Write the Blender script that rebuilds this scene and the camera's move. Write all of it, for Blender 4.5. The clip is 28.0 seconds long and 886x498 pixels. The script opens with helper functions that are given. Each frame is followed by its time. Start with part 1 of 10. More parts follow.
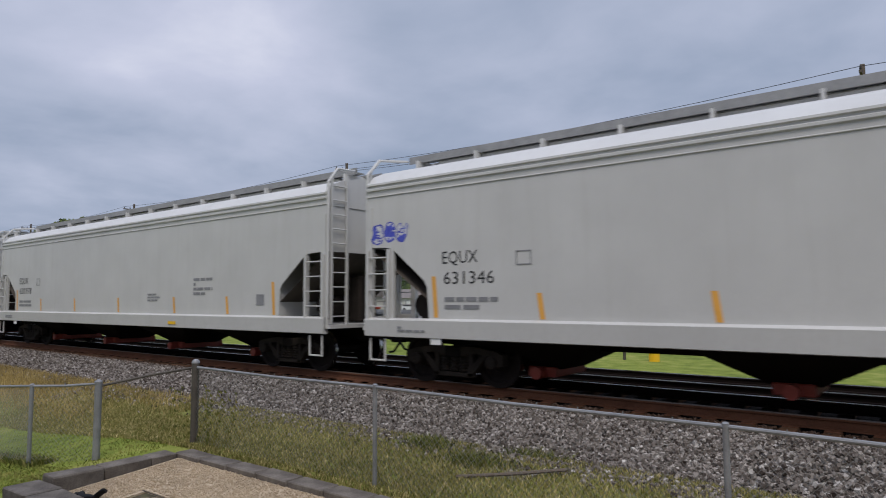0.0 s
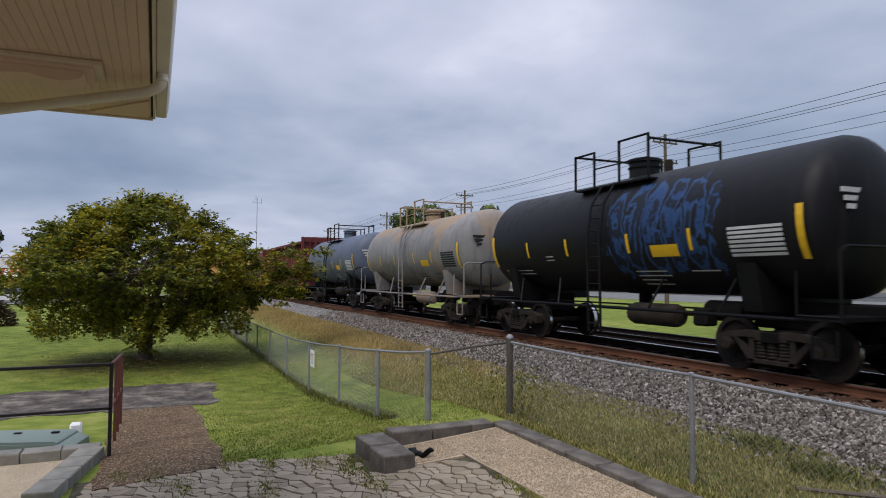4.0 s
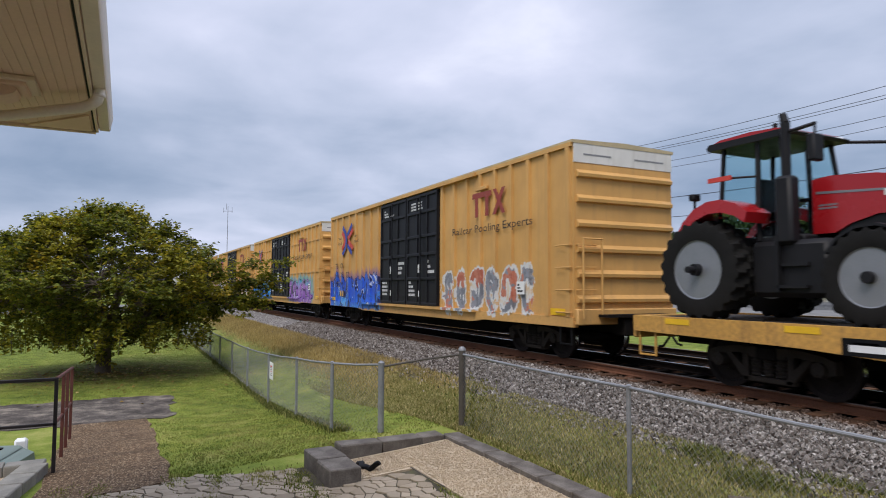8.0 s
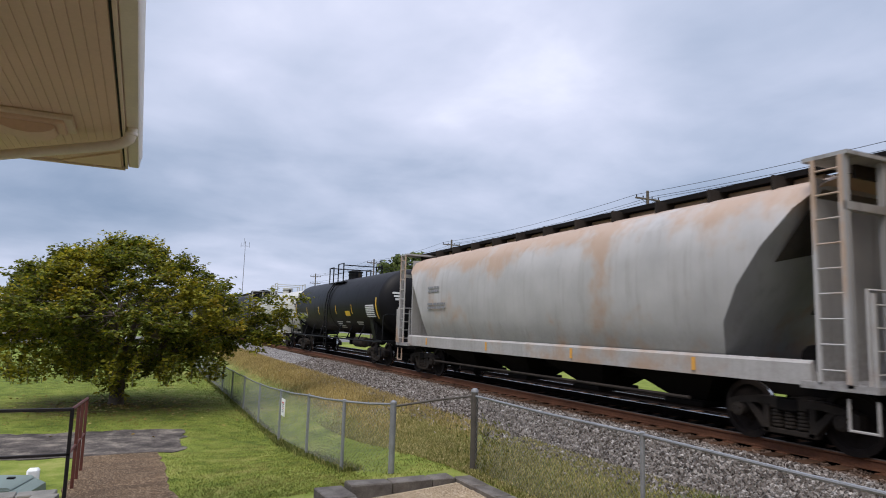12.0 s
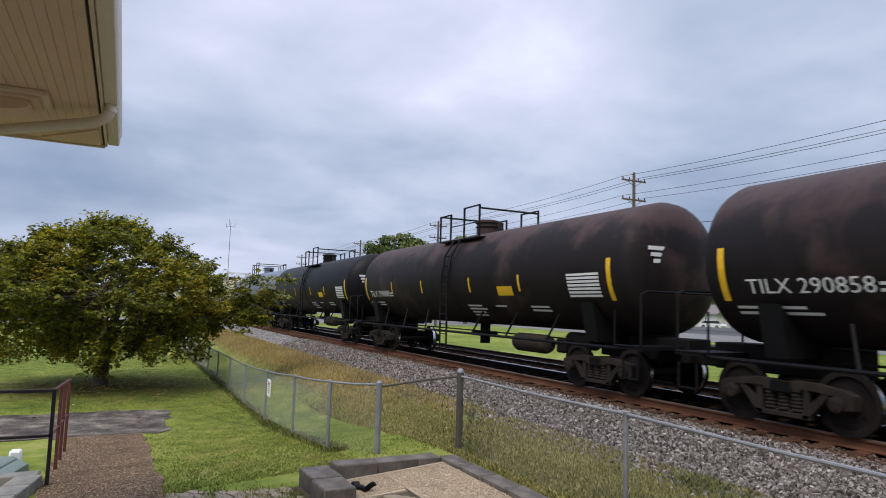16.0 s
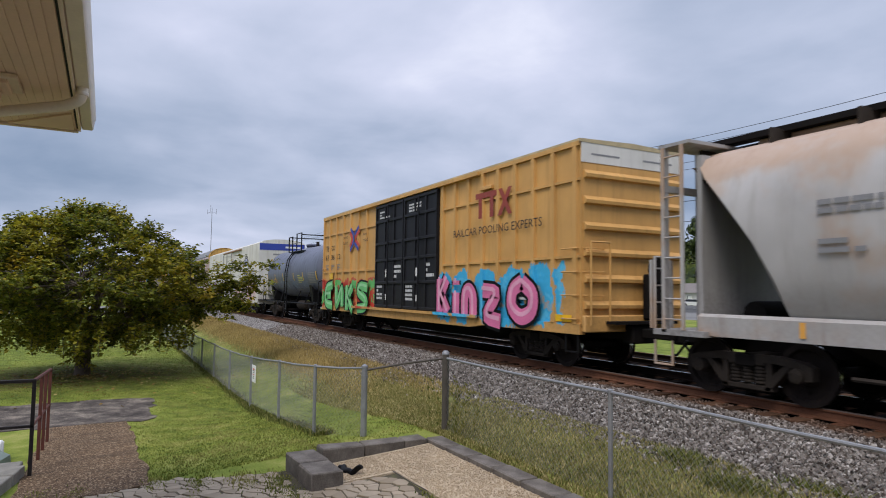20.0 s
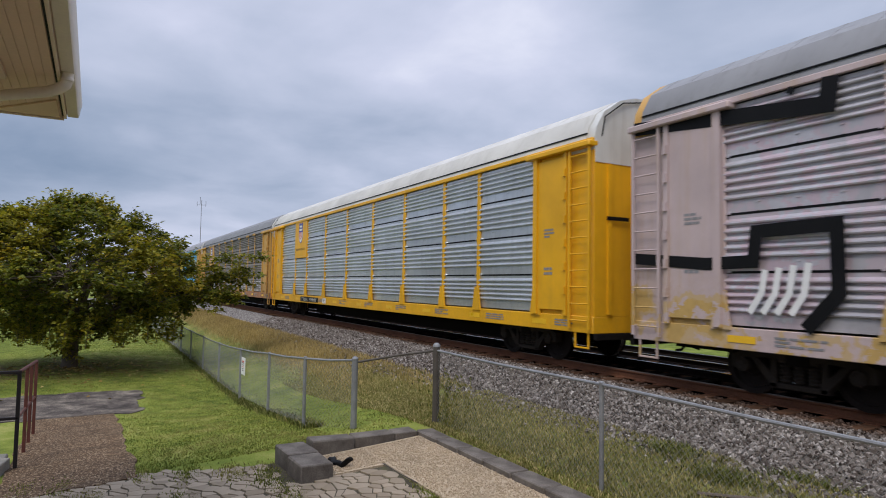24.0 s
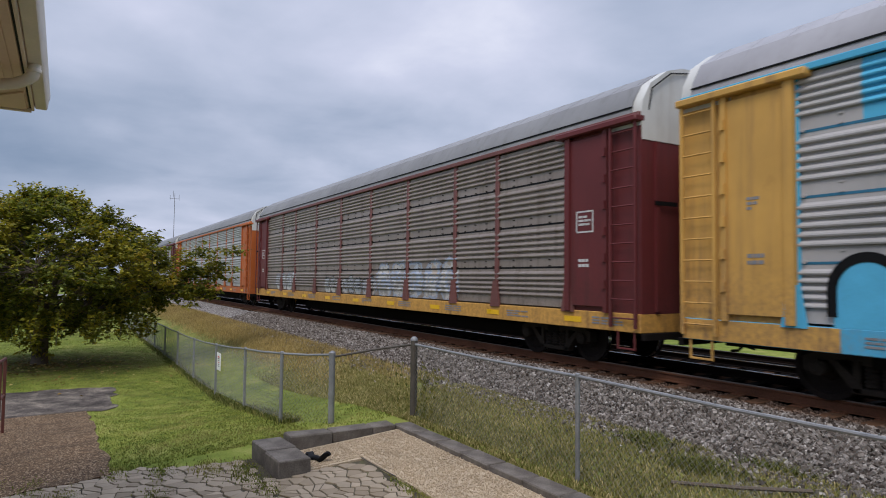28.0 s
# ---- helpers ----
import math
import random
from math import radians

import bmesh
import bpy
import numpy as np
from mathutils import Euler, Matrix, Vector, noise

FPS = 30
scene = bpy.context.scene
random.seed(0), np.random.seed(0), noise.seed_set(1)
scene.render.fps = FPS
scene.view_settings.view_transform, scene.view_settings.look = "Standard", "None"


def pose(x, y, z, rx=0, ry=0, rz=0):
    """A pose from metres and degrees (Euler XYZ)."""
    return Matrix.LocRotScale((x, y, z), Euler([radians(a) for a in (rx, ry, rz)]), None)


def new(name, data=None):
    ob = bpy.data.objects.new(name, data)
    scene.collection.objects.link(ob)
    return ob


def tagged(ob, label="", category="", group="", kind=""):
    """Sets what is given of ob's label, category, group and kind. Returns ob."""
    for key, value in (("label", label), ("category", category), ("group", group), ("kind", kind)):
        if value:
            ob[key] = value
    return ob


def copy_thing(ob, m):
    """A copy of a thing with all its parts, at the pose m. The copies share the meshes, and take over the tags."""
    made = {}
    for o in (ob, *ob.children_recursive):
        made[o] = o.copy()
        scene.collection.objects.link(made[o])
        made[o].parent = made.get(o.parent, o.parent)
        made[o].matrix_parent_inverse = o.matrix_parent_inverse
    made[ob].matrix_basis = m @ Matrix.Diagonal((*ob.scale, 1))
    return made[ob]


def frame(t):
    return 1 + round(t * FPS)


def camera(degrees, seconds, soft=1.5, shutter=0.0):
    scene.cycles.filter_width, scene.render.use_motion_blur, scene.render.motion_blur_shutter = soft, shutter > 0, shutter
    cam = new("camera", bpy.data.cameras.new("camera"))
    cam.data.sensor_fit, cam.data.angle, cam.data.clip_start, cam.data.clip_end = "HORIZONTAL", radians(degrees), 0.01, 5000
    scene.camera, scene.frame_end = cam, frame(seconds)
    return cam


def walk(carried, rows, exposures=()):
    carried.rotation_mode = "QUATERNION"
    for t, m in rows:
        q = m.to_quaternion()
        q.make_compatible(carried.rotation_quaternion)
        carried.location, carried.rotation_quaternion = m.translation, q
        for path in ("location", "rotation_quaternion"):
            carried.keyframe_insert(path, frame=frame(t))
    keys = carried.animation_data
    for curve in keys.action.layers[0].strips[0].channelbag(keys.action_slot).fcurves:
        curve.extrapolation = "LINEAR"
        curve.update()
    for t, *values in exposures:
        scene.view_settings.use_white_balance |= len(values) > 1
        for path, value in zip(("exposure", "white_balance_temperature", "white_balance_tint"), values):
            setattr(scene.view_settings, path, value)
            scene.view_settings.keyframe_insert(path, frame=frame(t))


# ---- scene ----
cam = camera(69.27, 28.0, soft=1.0, shutter=0.08)
PATH = [
    (0.0, pose(-0.034, 0.546, 1.609, 94.54, 0.25, 37.90)),
    (0.5, pose(-0.085, 0.513, 1.608, 94.32, 0.85, 44.92)),
    (1.0, pose(0.015, 0.465, 1.630, 94.15, 0.77, 51.04)),
    (1.5, pose(-0.059, 0.520, 1.592, 93.93, 0.89, 55.86)),
    (2.0, pose(-0.083, 0.577, 1.561, 93.31, -0.19, 57.79)),
    (2.5, pose(-0.083, 0.625, 1.577, 92.92, -0.57, 58.18)),
    (3.0, pose(-0.169, 0.718, 1.612, 92.74, -1.30, 62.08)),
    (3.5, pose(-0.235, 0.794, 1.610, 92.70, -0.76, 64.55)),
    (5.5, pose(0.006, 1.136, 1.628, 92.70, 0.26, 67.74)),
    (6.0, pose(0.013, 1.151, 1.655, 93.13, 0.74, 67.65)),
    (6.5, pose(0.019, 1.143, 1.657, 93.53, 0.46, 66.84)),
    (7.0, pose(0.015, 1.152, 1.654, 93.38, -0.46, 66.03)),
    (7.5, pose(0.009, 1.155, 1.669, 93.33, -0.52, 63.67)),
    (8.0, pose(0.023, 1.151, 1.673, 93.40, -0.20, 63.53)),
    (8.5, pose(0.047, 1.135, 1.683, 93.51, -0.40, 64.17)),
    (9.0, pose(0.067, 1.107, 1.686, 94.19, -0.95, 64.60)),
    (9.5, pose(0.100, 1.087, 1.689, 95.35, -1.11, 65.17)),
    (10.0, pose(0.119, 1.068, 1.696, 96.40, -1.37, 65.80)),
    (10.5, pose(0.119, 1.061, 1.690, 96.90, -1.49, 65.67)),
    (11.0, pose(0.115, 1.073, 1.684, 97.15, -2.02, 65.18)),
    (11.5, pose(0.107, 1.090, 1.680, 97.10, -1.80, 64.99)),
    (13.5, pose(0.097, 1.104, 1.684, 96.23, -1.71, 63.99)),
    (14.0, pose(0.102, 1.104, 1.687, 96.09, -1.54, 63.94)),
    (14.5, pose(0.080, 1.121, 1.685, 95.79, -1.60, 63.84)),
    (15.0, pose(0.069, 1.112, 1.681, 95.50, -1.66, 63.51)),
    (15.5, pose(0.087, 1.113, 1.683, 95.41, -1.92, 63.59)),
    (16.0, pose(0.072, 1.127, 1.677, 95.27, -1.70, 63.54)),
    (16.5, pose(0.067, 1.135, 1.674, 95.19, -1.53, 63.34)),
    (17.0, pose(0.060, 1.131, 1.670, 95.18, -1.50, 63.20)),
    (17.5, pose(0.057, 1.147, 1.669, 94.98, -1.10, 63.18)),
    (18.0, pose(0.070, 1.143, 1.670, 94.64, -0.61, 63.25)),
    (18.5, pose(0.043, 1.151, 1.662, 94.47, -0.32, 62.99)),
    (19.0, pose(0.019, 1.162, 1.659, 94.11, -0.21, 62.54)),
    (19.5, pose(0.021, 1.158, 1.657, 93.98, -0.53, 62.21)),
    (20.0, pose(0.041, 1.153, 1.665, 93.80, -0.72, 62.19)),
    (20.5, pose(0.057, 1.140, 1.665, 93.77, -0.58, 62.30)),
    (21.0, pose(0.052, 1.145, 1.661, 93.68, -0.40, 62.33)),
    (21.5, pose(0.047, 1.141, 1.657, 93.61, -0.51, 62.37)),
    (23.5, pose(0.017, 1.164, 1.645, 94.08, -0.67, 61.90)),
    (24.0, pose(-0.014, 1.172, 1.642, 93.24, -0.94, 61.35)),
    (24.5, pose(-0.013, 1.164, 1.639, 92.97, -0.90, 61.01)),
    (25.0, pose(0.006, 1.140, 1.650, 92.88, -1.28, 60.75)),
    (25.5, pose(0.003, 1.131, 1.643, 93.03, -1.32, 60.16)),
    (26.0, pose(0.015, 1.129, 1.645, 93.03, -1.32, 59.97)),
    (26.5, pose(0.014, 1.115, 1.650, 93.02, -1.61, 59.73)),
    (27.0, pose(0.011, 1.114, 1.648, 93.02, -1.13, 59.62)),
    (27.5, pose(0.012, 1.147, 1.644, 92.94, -0.94, 59.55)),
    (28.0, pose(-0.009, 1.168, 1.647, 92.68, -0.63, 59.32)),
]
EXPOSURES = [(0.0, -0.05), (2.0, -0.04), (3.0, 0.0), (5.0, 0.16), (7.0, 0.30), (17.0, 0.34), (20.0, 0.23), (23.0, 0.18), (25.0, 0.12), (28.0, 0.12)]
walk(cam, PATH, EXPOSURES)

# ---- world and sun: an overcast day with a thin bright patch in the cloud ----
SUN_ELEVATION, SUN_TURN = radians(54), radians(140)


def make_world():
    world = bpy.data.worlds.new("overcast_sky")
    scene.world = world
    world.use_nodes = True
    nt = world.node_tree
    n, l = nt.nodes, nt.links
    n.clear()
    out = n.new("ShaderNodeOutputWorld")
    bg = n.new("ShaderNodeBackground")
    sky = n.new("ShaderNodeTexSky")
    sky.sky_type, sky.sun_disc = "NISHITA", False
    sky.sun_elevation, sky.sun_rotation = SUN_ELEVATION, SUN_TURN
    sky.air_density, sky.dust_density = 1.0, 2.0
    co = n.new("ShaderNodeTexCoord")
    sep = n.new("ShaderNodeSeparateXYZ")
    l.new(co.outputs["Generated"], sep.inputs[0])

    def m(op, a, b=None, c=None):
        k = n.new("ShaderNodeMath")
        k.operation = op
        for i, v in enumerate((a, b, c)):
            if v is None:
                continue
            if isinstance(v, (int, float)):
                k.inputs[i].default_value = v
            else:
                l.new(v, k.inputs[i])
        return k.outputs[0]

    # cloud sheet at a height: direction / (z + small)
    zz = m("ADD", m("MAXIMUM", sep.outputs["Z"], 0.0), 0.16)
    px, py = m("DIVIDE", sep.outputs["X"], zz), m("DIVIDE", sep.outputs["Y"], zz)
    comb = n.new("ShaderNodeCombineXYZ")
    l.new(px, comb.inputs[0]), l.new(py, comb.inputs[1])

    def noise_tex(scale, detail, rough, dist=0.0):
        t = n.new("ShaderNodeTexNoise")
        t.inputs["Scale"].default_value, t.inputs["Detail"].default_value = scale, detail
        t.inputs["Roughness"].default_value, t.inputs["Distortion"].default_value = rough, dist
        l.new(comb.outputs[0], t.inputs["Vector"])
        return t.outputs["Fac"]

    big, small = noise_tex(0.55, 4.0, 0.5, 0.25), noise_tex(1.7, 5.0, 0.55, 0.2)
    cloud = m("ADD", m("MULTIPLY", big, 0.80), m("MULTIPLY", small, 0.34))
    # the thin place in the cloud
    dot = n.new("ShaderNodeVectorMath")
    dot.operation = "DOT_PRODUCT"
    dot.inputs[1].default_value = BRIGHT
    l.new(co.outputs["Generated"], dot.inputs[0])
    glow = n.new("ShaderNodeMapRange")
    glow.interpolation_type = "SMOOTHERSTEP"
    glow.inputs["From Min"].default_value, glow.inputs["From Max"].default_value = 0.955, 1.0
    glow.inputs["To Min"].default_value, glow.inputs["To Max"].default_value = 0.0, 0.036
    l.new(dot.outputs["Value"], glow.inputs["Value"])
    cloud = m("ADD", cloud, m("MULTIPLY", glow.outputs[0], m("MULTIPLY", small, 1.7)))
    # a darker band low over the land, paler right at the horizon and overhead
    low = n.new("ShaderNodeValToRGB")
    e = low.color_ramp.elements
    e[0].position, e[0].color = 0.0, (0.56, 0.56, 0.56, 1)
    e[1].position, e[1].color = 1.0, (0.56, 0.56, 0.56, 1)
    for pos, v in ((0.06, 0.50), (0.13, 0.40), (0.22, 0.43), (0.36, 0.53)):
        q = e.new(pos)
        q.color = (v, v, v, 1)
    l.new(m("MAXIMUM", sep.outputs["Z"], 0.0), low.inputs[0])
    cloud = m("ADD", cloud, m("SUBTRACT", low.outputs[0], 0.565))
    ramp = n.new("ShaderNodeValToRGB")
    e = ramp.color_ramp.elements
    e[0].position, e[0].color = 0.26, (0.228, 0.300, 0.435, 1)
    e[1].position, e[1].color = 0.78, (0.788, 0.81, 0.943, 1)
    for pos, c in ((0.42, (0.338, 0.405, 0.548, 1)), (0.55, (0.476, 0.53, 0.683, 1)), (0.66, (0.592, 0.63, 0.793, 1))):
        q = e.new(pos)
        q.color = c
    l.new(cloud, ramp.inputs[0])
    scaled = n.new("ShaderNodeVectorMath")
    scaled.operation = "SCALE"
    scaled.inputs["Scale"].default_value = 0.06
    l.new(sky.outputs[0], scaled.inputs[0])
    mix = n.new("ShaderNodeMix")
    mix.data_type = "RGBA"
    mix.inputs["Factor"].default_value = 0.94
    l.new(scaled.outputs[0], mix.inputs["A"]), l.new(ramp.outputs[0], mix.inputs["B"])
    l.new(mix.outputs["Result"], bg.inputs["Color"])
    # an overcast sky is brightest overhead
    over = n.new("ShaderNodeMapRange")
    over.interpolation_type = "SMOOTHSTEP"
    over.inputs["From Min"].default_value, over.inputs["From Max"].default_value = 0.50, 0.95
    over.inputs["To Min"].default_value, over.inputs["To Max"].default_value = 1.0, 2.3
    l.new(sep.outputs["Z"], over.inputs["Value"])
    l.new(over.outputs[0], bg.inputs["Strength"])
    l.new(bg.outputs[0], out.inputs[0])


BRIGHT = (-0.828, 0.50, 0.255)
make_world()
sun = new("sun", bpy.data.lights.new("sun", "SUN"))
sun.data.energy, sun.data.angle, sun.data.color = 1.55, radians(25), (1.0, 0.915, 0.80)
sun.matrix_world = Matrix.Translation((0, 0, 60)) @ Euler((radians(36), 0, radians(40))).to_matrix().to_4x4()


# ---- mesh helpers ----
class Mesh:
    """Gathers corners and faces; everything in metres."""

    def __init__(self):
        self.v, self.f = [], []

    def add(self, verts, faces):
        k = len(self.v)
        self.v += [tuple(p) for p in verts]
        self.f += [tuple(i + k for i in q) for q in faces]
        return self

    def box(self, x0, x1, y0, y1, z0, z1, bev=0.0):
        if bev <= 0:
            return self.add([(x, y, z) for x in (x0, x1) for y in (y0, y1) for z in (z0, z1)],
                            [(0, 1, 3, 2), (4, 6, 7, 5), (0, 4, 5, 1), (2, 3, 7, 6), (0, 2, 6, 4), (1, 5, 7, 3)])
        b = min(bev, (x1 - x0) * .45, (y1 - y0) * .45, (z1 - z0) * .45)
        vs, idx = [], {}
        for i, (x, sx) in enumerate(((x0, 1), (x1, -1))):
            for j, (y, sy) in enumerate(((y0, 1), (y1, -1))):
                for k, (z, sz) in enumerate(((z0, 1), (z1, -1))):
                    for a in range(3):
                        idx[i, j, k, a] = len(vs)
                        vs.append((x + (0 if a == 0 else b * sx), y + (0 if a == 1 else b * sy), z + (0 if a == 2 else b * sz)))
        fs = []
        for a in range(3):
            for s in range(2):
                c = [(0, 0), (1, 0), (1, 1), (0, 1)]
                q = [idx[tuple(s if d == a else w[[e for e in range(3) if e != a].index(d)] for d in range(3)) + (a,)] for w in c]
                fs.append(q if (s == 1) != (a == 1) else q[::-1])
        for a in range(3):
            o = [e for e in range(3) if e != a]
            for s in range(2):
                for t in range(2):
                    p0, p1 = [0] * 3, [0] * 3
                    p0[o[0]] = p1[o[0]] = s
                    p0[o[1]] = p1[o[1]] = t
                    p1[a] = 1
                    fs.append((idx[tuple(p0) + (o[0],)], idx[tuple(p0) + (o[1],)], idx[tuple(p1) + (o[1],)], idx[tuple(p1) + (o[0],)]))
        for i in range(2):
            for j in range(2):
                for k in range(2):
                    fs.append(tuple(idx[i, j, k, a] for a in range(3)))
        return self.add(vs, fs)

    def rod(self, p0, p1, r, seg=8, r1=None, cap=True):
        p0, p1 = Vector(p0), Vector(p1)
        d = p1 - p0
        q = d.to_track_quat("Z", "Y") if d.length > 1e-6 else Euler((0, 0, 0)).to_quaternion()
        r1 = r if r1 is None else r1
        ring = [(math.cos(a), math.sin(a)) for a in (2 * math.pi * i / seg for i in range(seg))]
        vs = [p0 + q @ Vector((c * r, s * r, 0)) for c, s in ring] + [p1 + q @ Vector((c * r1, s * r1, 0)) for c, s in ring]
        fs = [(i, (i + 1) % seg, seg + (i + 1) % seg, seg + i) for i in range(seg)]
        if cap:
            fs += [tuple(range(seg))[::-1], tuple(range(seg, 2 * seg))]
        return self.add(vs, fs)

    def pipe(self, pts, r, seg=6):
        """One tube through the points, with mitred bends and closed ends."""
        P = [Vector(p) for p in pts]
        d = [(b - a).normalized() for a, b in zip(P, P[1:])]
        q = d[0].to_track_quat("Z", "Y")
        u, w = q @ Vector((1, 0, 0)), q @ Vector((0, 1, 0))
        vs = []
        for i, p in enumerate(P):
            n = d[0] if i == 0 else d[-1] if i == len(P) - 1 else (d[i - 1] + d[i]).normalized()
            if i > 0:
                turn = d[i - 1].rotation_difference(n)
                u, w = turn @ u, turn @ w
            k = r / max(0.5, n.dot(d[min(i, len(d) - 1)]))
            k = r + (k - r) * 0.6
            vs += [p + (u * math.cos(a) + w * math.sin(a)) * k for a in (2 * math.pi * j / seg for j in range(seg))]
            if 0 < i < len(P) - 1:
                turn = n.rotation_difference(d[i])
                u, w = turn @ u, turn @ w
        fs = [(i * seg + j, i * seg + (j + 1) % seg, (i + 1) * seg + (j + 1) % seg, (i + 1) * seg + j) for i in range(len(P) - 1) for j in range(seg)]
        fs += [tuple(range(seg))[::-1], tuple(range((len(P) - 1) * seg, len(P) * seg))]
        return self.add(vs, fs)

    def prism(self, outline, axis, a, b):
        """An outline of pairs swept along an axis from a to b; the pairs are the two other axes in order."""
        n = len(outline)

        def at(p, s):
            c = list(p)
            c.insert("xyz".index(axis), s)
            return c
        vs = [at(p, a) for p in outline] + [at(p, b) for p in outline]
        area = sum(p[0] * q[1] - q[0] * p[1] for p, q in zip(outline, outline[1:] + outline[:1]))
        flip = (area > 0) != (axis == "y")
        fs = [tuple(range(n))[::-1], tuple(range(n, 2 * n))] + [(i, (i + 1) % n, n + (i + 1) % n, n + i) for i in range(n)]
        if not flip:
            fs = [q[::-1] for q in fs]
        if b < a:
            fs = [q[::-1] for q in fs]
        return self.add(vs, fs)

    def lathe(self, rows, centre, axis, seg=24, cap=True):
        """Rows of (place along the axis, radius)."""
        vs, fs = [], []
        k = "xyz".index(axis)
        for s, r in rows:
            for i in range(seg):
                a = 2 * math.pi * i / seg
                c = [r * math.cos(a), r * math.sin(a)]
                c.insert(k, s)
                vs.append([c[j] + centre[j] for j in range(3)])
        for j in range(len(rows) - 1):
            for i in range(seg):
                q = (j * seg + i, j * seg + (i + 1) % seg, (j + 1) * seg + (i + 1) % seg, (j + 1) * seg + i)
                fs.append(q if k != 1 else q[::-1])
        if cap:
            fs += [tuple(range(seg))[::-1], tuple(range((len(rows) - 1) * seg, len(rows) * seg))]
        return self.add(vs, fs)

    def stroke(self, pts, w, y):
        """A flat painted band of even width through points (x, z), as one sheet with a thin edge."""
        P = [Vector(p) for p in pts]
        L, R = [], []
        for i, p in enumerate(P):
            a = (p - P[i - 1]).normalized() if i else (P[1] - p).normalized()
            b = (P[i + 1] - p).normalized() if i < len(P) - 1 else a
            t = (a + b).normalized()
            n = Vector((-t.y, t.x)) * (w / 2 / max(0.5, t.dot(b)))
            L.append(p + n), R.append(p - n)
        n = len(P)
        vs = [(q.x, y - 0.004, q.y) for q in L + R] + [(q.x, y, q.y) for q in L + R]
        fs = [(i, i + 1, n + i + 1, n + i) for i in range(n - 1)] + [(2 * n + i, i, i + 1, 2 * n + i + 1)[::-1] for i in range(n - 1)] + [(n + i, 3 * n + i, 3 * n + i + 1, n + i + 1)[::-1] for i in range(n - 1)]
        return self.add(vs, fs)

    def grid(self, rows):
        """A sheet through rows of points."""
        n = len(rows[0])
        vs = [p for r in rows for p in r]
        return self.add(vs, [(j * n + i, j * n + i + 1, (j + 1) * n + i + 1, (j + 1) * n + i) for j in range(len(rows) - 1) for i in range(n - 1)])

    def moved(self, m):
        self.v = [tuple(m @ Vector(p)) for p in self.v]
        return self

    def data(self, name, material, smooth=40):
        me = bpy.data.meshes.new(name)
        me.from_pydata(self.v, [], self.f)
        if material is not None:
            me.materials.append(material)
        if smooth:
            me.polygons.foreach_set("use_smooth", [True] * len(me.polygons))
            me.set_sharp_from_angle(angle=radians(smooth))
        me.update()
        return me


def part(name, mesh, material, parent, label="", smooth=40, at=None):
    """One mesh object under a thing or under a part."""
    me = mesh if isinstance(mesh, bpy.types.Mesh) else mesh.data(name, material, smooth)
    ob = new(name, me)
    ob.parent = parent
    if at is not None:
        ob.matrix_basis = at
    if label:
        ob["label"] = label
    return ob


def thing(name, label, category, group="", kind="", at=None):
    ob = new(name)
    ob.empty_display_size = 0.3
    if at is not None:
        ob.matrix_basis = at
    return tagged(ob, label, category, group, kind)


def solid(name, mesh, material, label, category, group="", kind="", smooth=40, at=None):
    ob = new(name, mesh if isinstance(mesh, bpy.types.Mesh) else mesh.data(name, material, smooth))
    if at is not None:
        ob.matrix_basis = at
    return tagged(ob, label, category, group, kind)


